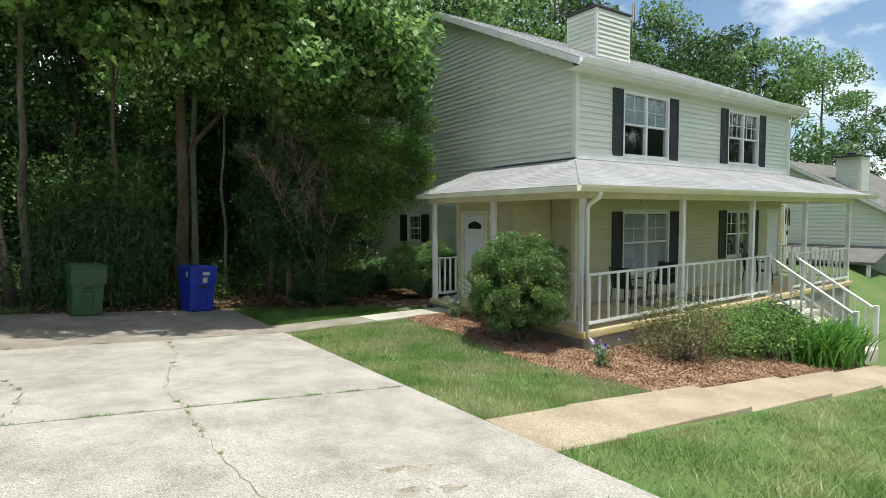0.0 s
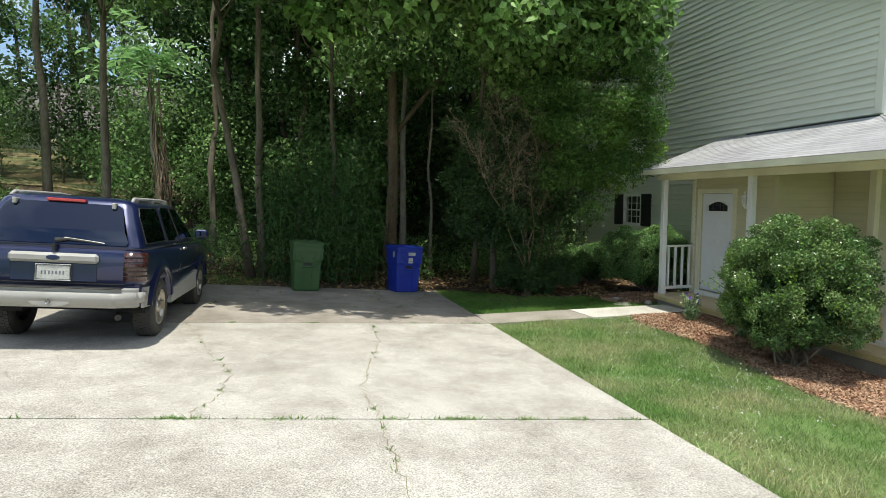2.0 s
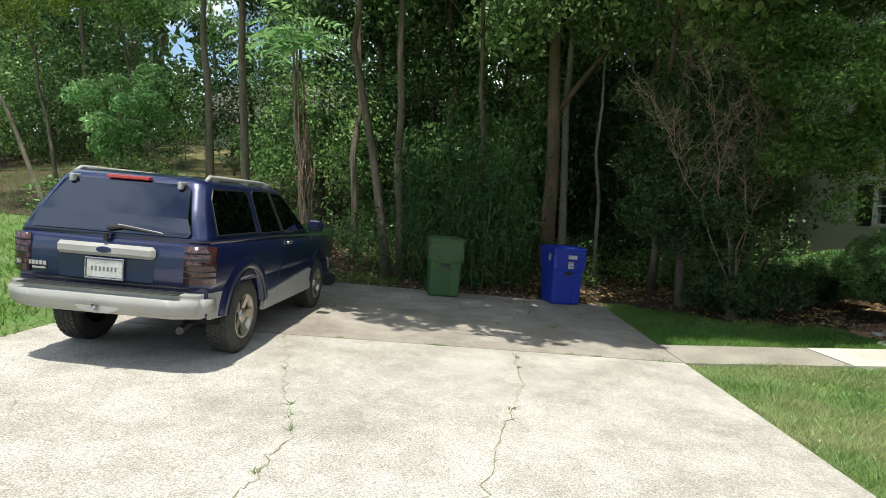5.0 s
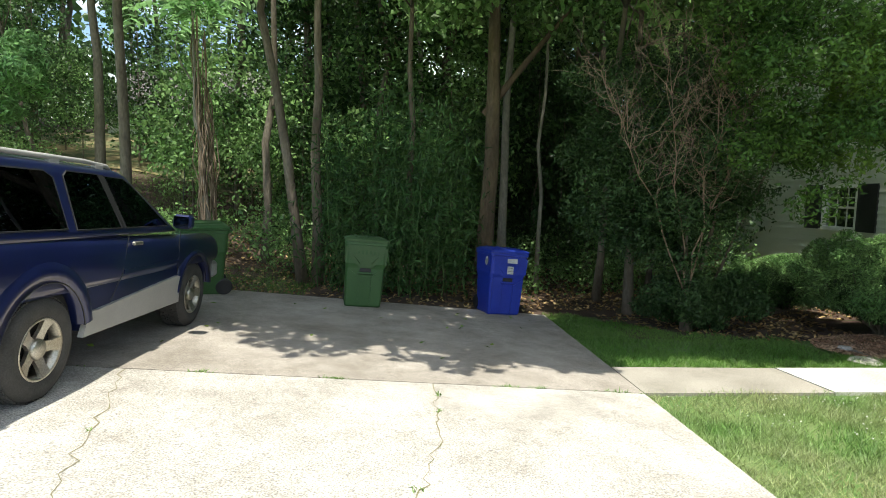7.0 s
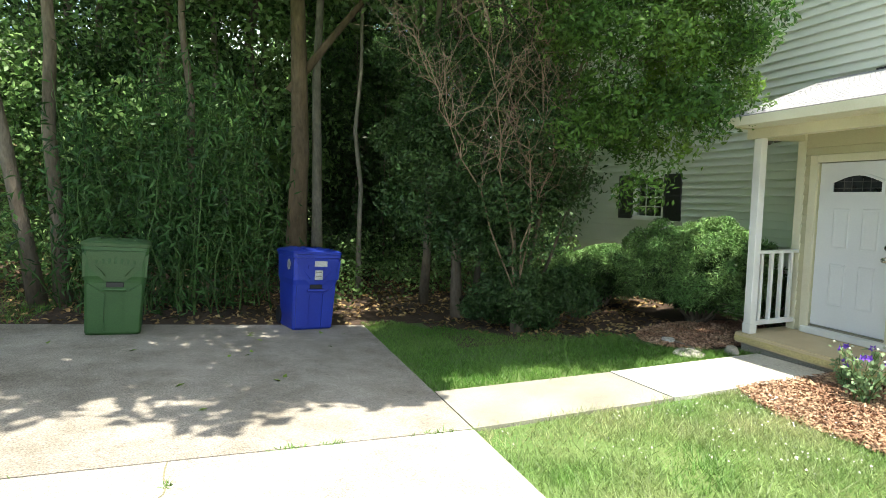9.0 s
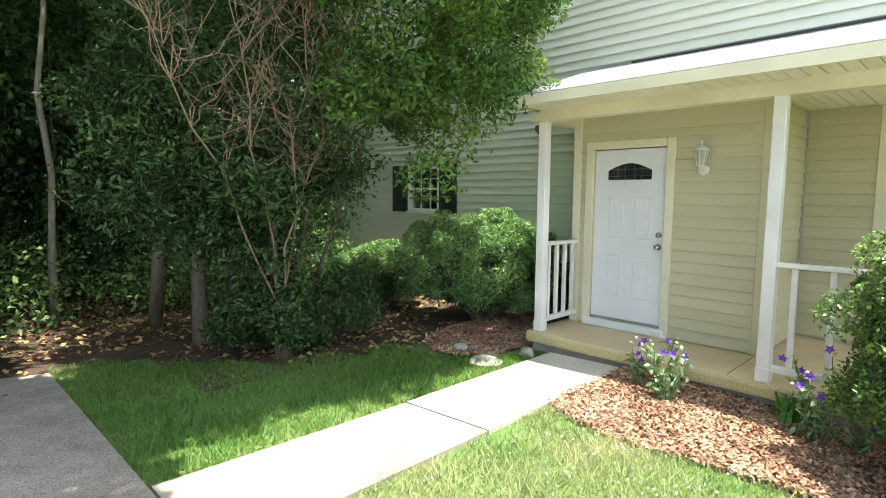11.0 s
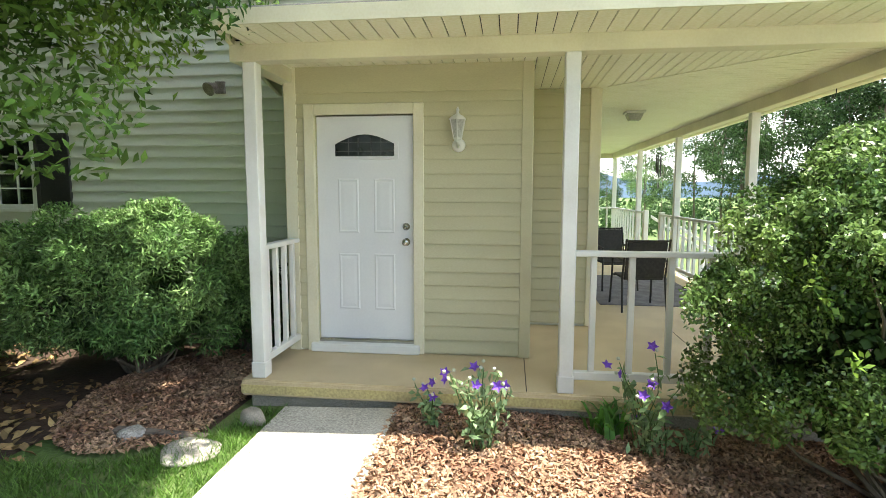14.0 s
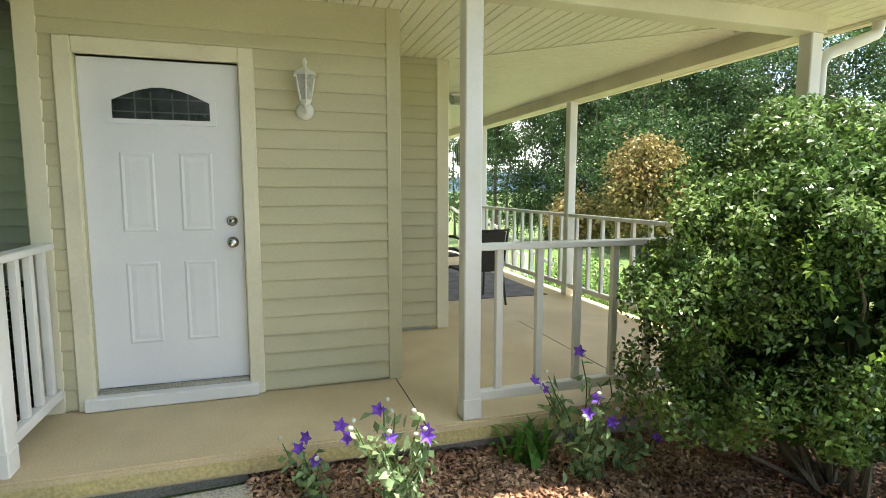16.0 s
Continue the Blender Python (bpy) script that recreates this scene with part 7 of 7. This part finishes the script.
clapboards(nb, "y", 33.0, -1, 10.75, 11.75, 2.4, 4.9, 0.134, VINYL)
clapboards(nb, "x", 10.7, -1, 33.05, 34.05, 2.4, 4.9, 0.134, VINYL)
part("cap", box(32.62, 34.18, 10.62, 11.88, 4.95, 5.03, 0.01), DARKROOF, ch2)
bm = lathe([(0.2, 0), (0.2, 0.14), (0.26, 0.15), (0.1, 0.24)], 14)
bmesh.ops.translate(bm, verts=bm.verts, vec=(33.4, 11.25, 5.03))
part("flue_cap", bm, BLACK, ch2)
far = plain_house("hill_house", "pale grey house seen through trees up the bank", -14.5, -7.0, 34.0, 41.0, 2.6, 6.0, 8.6)
part("deck", box(-12, -7.5, 32.4, 34.0, 5.0, 5.15), TRIM, far)
for x in (-11.8, -9.8, -7.7):
    part("deck_post", box(x - 0.07, x + 0.07, 32.5, 32.64, 2.4, 5.0), TRIM, far)
far2 = plain_house("roadside_house", "grey house partly hidden behind trees beyond lawn", 40.0, 50.0, -38.0, -28.0, -4.0, 1.5, 4.5)

# blue haze of distance is put into the ridge's colour
FARHILL = material("haze_painted_hill", (0.20, 0.30, 0.40), 1.0, (0.24, 0.33, 0.44), 0.002, 0.02, 0)
v, f = [], []
for k in range(60):
    y = -1900 + k * 65
    v += [(2200, y, -80), (2200 + 40 * math.sin(k), y, 82 + 30 * math.sin(k * 0.21 + 1.0) + 14 * math.sin(k * 0.53) + 7 * math.sin(k * 1.3))]
f = [(2 * k, 2 * k + 2, 2 * k + 3, 2 * k + 1) for k in range(59)]
raw("mountain_ridge", v, f, FARHILL, "distant hazy blue mountain ridge", "backdrop", "structure")

# picket fence behind the side yard
fence = thing("picket_fence", "weathered tan picket fence by back corner", "fence", pose(7.3, 20.1, gzf(8.5, 20.1)))
FENCE = material("weathered_tan_wood", (0.34, 0.27, 0.18), 0.85, (0.25, 0.19, 0.13), 3, 40, 0.4, 0.004)
for k in range(20):
    part("picket", box(k * 0.125, k * 0.125 + 0.085, -0.012, 0.012, 0.03, 1.3 + 0.02 * (k % 2), 0.004), FENCE, fence)
for z in (0.35, 1.0):
    part("fence_rail", box(0, 2.5, 0.012, 0.05, z, z + 0.08, 0.004), FENCE, fence)
for x in (0.05, 1.25, 2.45):
    part("fence_post", box(x - 0.05, x + 0.05, 0.05, 0.15, -0.3, 1.35, 0.006), FENCE, fence)

# ---- lawn ----
rng = np.random.default_rng(200)


def mulch_edge(y):
    return 6.15 + 0.12 * np.sin(y * 1.7) + np.clip(y - 9.9, 0, 1) * 0.4 + np.clip(6.2 - y, 0, 2) * 0.22


def grass(name, label, x0, x1, y0, y1, count, hgt, wid, mask, clump=0.0, mat=GRASS):
    x, y = rng.uniform(x0, x1, count), rng.uniform(y0, y1, count)
    if clump:
        n = noise_field(x, y)
        keep = rng.random(count) < np.clip(0.45 + n * clump, 0.12, 1)
        x, y = x[keep], y[keep]
    k = mask(x, y)
    x, y = x[k], y[k]
    n = len(x)
    a = rng.uniform(0, math.tau, n)
    h = hgt * rng.uniform(0.4, 1.3, n) * (1 + 0.5 * noise_field(x * 0.7, y * 0.7))
    lx, ly = rng.normal(size=n) * 0.95 * h, rng.normal(size=n) * 0.95 * h
    z = gz(x, y) - 0.022
    w = wid * rng.uniform(0.6, 1.3, n)
    p0 = np.c_[x + np.cos(a) * w, y + np.sin(a) * w, z]
    p1 = np.c_[x - np.cos(a) * w, y - np.sin(a) * w, z]
    p2 = np.c_[x + lx, y + ly, z + h + 0.02]
    v = np.stack([p0, p1, p2], 1).reshape(-1, 3)
    return raw(name, v, np.arange(n * 3).reshape(n, 3), mat, label, "grass", "stuff")


def noise_field(x, y):
    return np.sin(x * 1.9 + np.sin(y * 1.3) * 1.7) * np.sin(y * 2.3 + np.sin(x * 1.1 + 2) * 1.9) * 0.6 + np.sin(x * 7.1 + y * 3.3) * np.sin(y * 8.3 - x * 2.7) * 0.4


grass("lawn_grass", "short patchy sunlit lawn between driveway and porch", EDGE_R, 7.0, 4.2, 10.5, 194000, 0.05, 0.0045, lambda x, y: (x < mulch_edge(y)) & (x > EDGE_R + 0.02 * np.sin(y * 9)) & (y > 4.23 + 0.1 * (x > 4.57)) & (y < 10.46 + (x - 3.4) * 0.02), 0.5)
grass("lawn_grass", "shaded green lawn strip beyond entry walk", EDGE_R, 8.0, 11.3, 14.9, 90000, 0.042, 0.005, lambda x, y: (y > 11.38) & ((x - 7.6) ** 2 + (y - 12.6) ** 2 > 0.9) & (y < lawn_end(x) + 0.12 * np.sin(x * 7) + 0.1 * np.sin(x * 17 + y * 5)) & (x < 7.6), 0.4, GRASS_LUSH)
grass("lawn_grass", "dry patchy front lawn below walk", EDGE_R, 15.0, -3.0, 3.27, 190000, 0.055, 0.006, lambda x, y: (x > EDGE_R) & (y < 3.26), 0.45)
grass("lawn_grass", "sunlit side lawn rising to trees", -22.0, EDGE_L, 3.0, 25.0, 170000, 0.09, 0.011, lambda x, y: (x < EDGE_L - 0.02 * np.sin(y * 7)), 0.5, GRASS_LUSH)
grass("lawn_grass", "weedy grass fringe at driveway end", -4.2, -0.9, 14.5, 17.0, 9000, 0.08, 0.006, lambda x, y: y > 14.6, 0.5, GRASS_LUSH)
# tufts in the joints and cracks
def crack_line(points, seed, steps=12):
    r = np.random.default_rng(seed)
    pts = []
    for a, b in zip(points, points[1:]):
        for k in range(steps):
            p = np.array(a) + (np.array(b) - np.array(a)) * k / steps
            pts.append(p + r.normal(size=2) * (0.022 if k else 0.01))
    return pts + [np.array(points[-1])]


CRACKSOIL = material("crack_soil", (0.27, 0.23, 0.15), 0.95, (0.15, 0.14, 0.07), 9, 60, 0.4)
lines = [crack_line([(0.95, 3.6), (0.87, 4.93), (0.86, 5.85)], 1), crack_line([(0.86, 5.95), (0.78, 6.68), (1.02, 7.9), (1.24, 9.0), (1.23, 10.2)], 2),
         crack_line([(-0.66, 6.0), (-0.52, 6.6), (-0.50, 7.27), (-1.0, 8.6), (-1.46, 9.95)], 3), crack_line([(0.95, 3.6), (1.05, 2.4), (0.9, 1.3)], 4), crack_line([(1.3, 2.75), (2.2, 2.6), (3.34, 2.2)], 5)]
tx, ty = [], []
for q, line in enumerate(lines):
    v, f = [], []
    r = np.random.default_rng(300 + q)
    for k, p in enumerate(line):
        d = line[min(k + 1, len(line) - 1)] - line[max(k - 1, 0)]
        d = np.array((-d[1], d[0])) / (np.linalg.norm(d) + 1e-6)
        w = r.uniform(0.0015, 0.006)
        for s in (-1, 1):
            c = p + d * w * s
            v.append((*c, gzf(*c) + 0.0235))
        if r.random() < 0.16:
            n = int(r.integers(4, 22))
            tx += list(p[0] + r.normal(size=n) * 0.014), 
            ty += list(p[1] + r.normal(size=n) * 0.02),
    f = [(2 * k, 2 * k + 1, 2 * k + 3, 2 * k + 2) for k in range(len(line) - 1)]
    raw("crack", v, f, CRACKSOIL, parent=driveway)
tx, ty = [u for g in tx for u in g], [u for g in ty for u in g]
r = np.random.default_rng(310)
for k, x, w, n in ((2, -0.75, 0.14, 160), (2, 0.10, 0.12, 90), (2, 0.45, 0.05, 30), (2, 0.95, 0.07, 60), (2, 1.55, 0.13, 170), (2, 2.15, 0.08, 60), (2, 2.6, 0.10, 60), (2, 3.15, 0.08, 40), (2, -1.8, 0.2, 30),
                   (3, -0.85, 0.05, 50), (3, 0.33, 0.06, 50), (3, 1.95, 0.05, 30), (3, 2.25, 0.05, 30), (3, 3.1, 0.12, 50), (3, -2.2, 0.2, 30)):
    xs = x + r.normal(size=n) * w
    tx += list(xs)
    ty += list(joint_y(k, xs) + r.normal(size=n) * 0.012)
tx, ty = np.array(tx), np.array(ty)
n = len(tx)
a = r.uniform(0, math.tau, n)
z = gz(tx, ty) + 0.015
h = r.uniform(0.010, 0.042, n)
v = np.stack([np.c_[tx + np.cos(a) * 0.006, ty + np.sin(a) * 0.006, z], np.c_[tx - np.cos(a) * 0.006, ty - np.sin(a) * 0.006, z], np.c_[tx + r.normal(size=n) * 0.03, ty + r.normal(size=n) * 0.03, z + h]], 1).reshape(-1, 3)
raw("joint_grass", v, np.arange(n * 3).reshape(n, 3), GRASS_LUSH, "sparse grass tufts in driveway cracks", "grass", "stuff")
STAINS = ((2.14, 3.46, 0.11, 0.07), (1.96, 3.54, 0.12, 0.05), (2.16, 3.06, 0.10, 0.06), (1.87, 3.15, 0.14, 0.06))
# oil stains
STAIN = material("oil_stained_concrete", (0.24, 0.20, 0.15), 0.85, (0.40, 0.36, 0.30), 7, 70, 0.5, 0.004, grainy=0.5)
for q, (x, y, rx, ry) in enumerate(STAINS):
    v = [(x, y, gzf(x, y) + 0.0225)]
    for k in range(24):
        a = k * math.tau / 24
        w = 1 + 0.22 * math.sin(3 * a + q) + 0.13 * math.sin(7 * a + 2 * q)
        px, py = x + rx * w * math.cos(a), y + ry * w * math.sin(a)
        v.append((px, py, gzf(px, py) + 0.0225))
    raw("oil_stain", v, [(0, 1 + k, 1 + (k + 1) % 24) for k in range(24)], STAIN, parent=driveway)
# clover heads
CLOVER = material("clover_head", (0.62, 0.62, 0.55), 0.8, None, 9, 40, 0)
cx, cy = r.uniform(3.5, 6.3, 1500), r.uniform(4.6, 10.3, 1500)
k = noise_field(cx * 0.6 + 3, cy * 0.6) > 0.05
cx, cy = cx[k], cy[k]
leaves(r, "clover_heads", np.c_[cx, cy, gz(cx, cy) + 0.045], 0.018, 0.016, CLOVER, None, 1.5, None, 0.1, "scattered white clover heads in lawn", "clover", "stuff")

# leaves blown onto the shaded end of the driveway
lx, ly = r.uniform(-3.2, 3.2, 46), r.uniform(9.8, 14.4, 46)
keep = noise_field(lx * 0.8, ly * 0.8) > 0.0
lx, ly = lx[keep], ly[keep]
leaves(r, "fallen_leaves", np.c_[lx, ly, gz(lx, ly) + 0.028], 0.085, 0.05, LEAF_LIME, None, 3.0, None, 0.1, "few yellow-green fallen leaves on driveway", "leaves", "stuff")

# ---- mulch beds ----
def bed(name, label, x0, x1, y0, y1, mask, count, seed):
    r = np.random.default_rng(seed)
    x, y = r.uniform(x0, x1, count), r.uniform(y0, y1, count)
    k = mask(x, y)
    x, y = x[k], y[k]
    n = len(x)
    pts = np.c_[x, y, gz(x, y) + r.uniform(0.0, 0.028, n)]
    v, f = leaf_mesh(r, pts, 0.05, 0.019, 1.7, None, 0.1)
    raw(name, v, f, MULCH, label, "mulch", "stuff")


bed("bark_mulch", "reddish-brown bark mulch bed beside porch", 5.9, 7.75, 4.4, 10.55, lambda x, y: (x > mulch_edge(y) - 0.05), 66000, 400)
bed("bark_mulch", "bark mulch bed below front railing", 7.6, 14.9, 4.45, 6.7, lambda x, y: y > 4.44, 66000, 401)
bed("bark_mulch", "small mulch patch beside entry step", 6.75, 9.2, 11.85, 13.4, lambda x, y: (x - 8.2) ** 2 / 2.0 + (y - 12.4) ** 2 / 0.8 < 1, 19000, 402)
for x0, x1, y0, y1 in ((6.15, 7.7, 4.4, 10.5), (7.7, 14.9, 4.43, 6.62), (7.0, 9.6, 11.82, 13.2)):
    sheet("mulch_ground", x0, x1, y0, y1, 30, 40, SOIL, -0.012 + 0.002 * (x0 > 7), "dark earth under mulch", "ground")

# ---- stones by the entry walk ----
def stone(name, label, x, y, sx, sy, sz, seed, mat=CONCRETE_NEW, cat="stone"):
    bm = bmesh.new()
    bmesh.ops.create_icosphere(bm, subdivisions=3, radius=1.0)
    for v in bm.verts:
        k = 1 + 0.16 * noise.noise(v.co * 1.4 + Vector((seed, 0, 0)))
        v.co = Vector((v.co.x * sx * k, v.co.y * sy * k, max(-0.3, min(v.co.z, 0.75)) * sz * k))
    bm.transform(pose(x, y, gzf(x, y) + 0.2 * sz, 0, 0, seed * 40))
    tagged(part(name, bm, mat, smooth=True), label, cat)


stone("stepping_stone", "round pale concrete stepping stone in grass", 6.86, 11.74, 0.21, 0.18, 0.032, 1, CONCRETE)
stone("edging_stone", "grey fieldstone at corner of porch slab", 7.36, 11.56, 0.10, 0.075, 0.10, 2, CONCRETE_OLD)
stone("edging_stone", "small grey stone in mulch", 7.05, 12.3, 0.10, 0.08, 0.07, 3, CONCRETE)
TIMBER = material("weathered_timber", (0.13, 0.10, 0.08), 0.9, (0.2, 0.16, 0.13), 4, 40, 0.6, 0.006)
bm = box(-0.36, 0.36, -0.04, 0.04, -0.05, 0.035, 0.012)
bm.transform(pose(7.09, 12.11, gzf(7.09, 12.11), 0, 0, -93))
tagged(part("edging_timber", bm, TIMBER), "weathered landscape timber edging mulch", "timber")

neighbour_car = copy_thing(bpy.data.objects["suv"], pose(31.0, 6.6, gzf(31.0, 6.6) + 0.02, 0, 4, 80))
tagged(neighbour_car, "dark blue car parked below neighbouring house", "car")
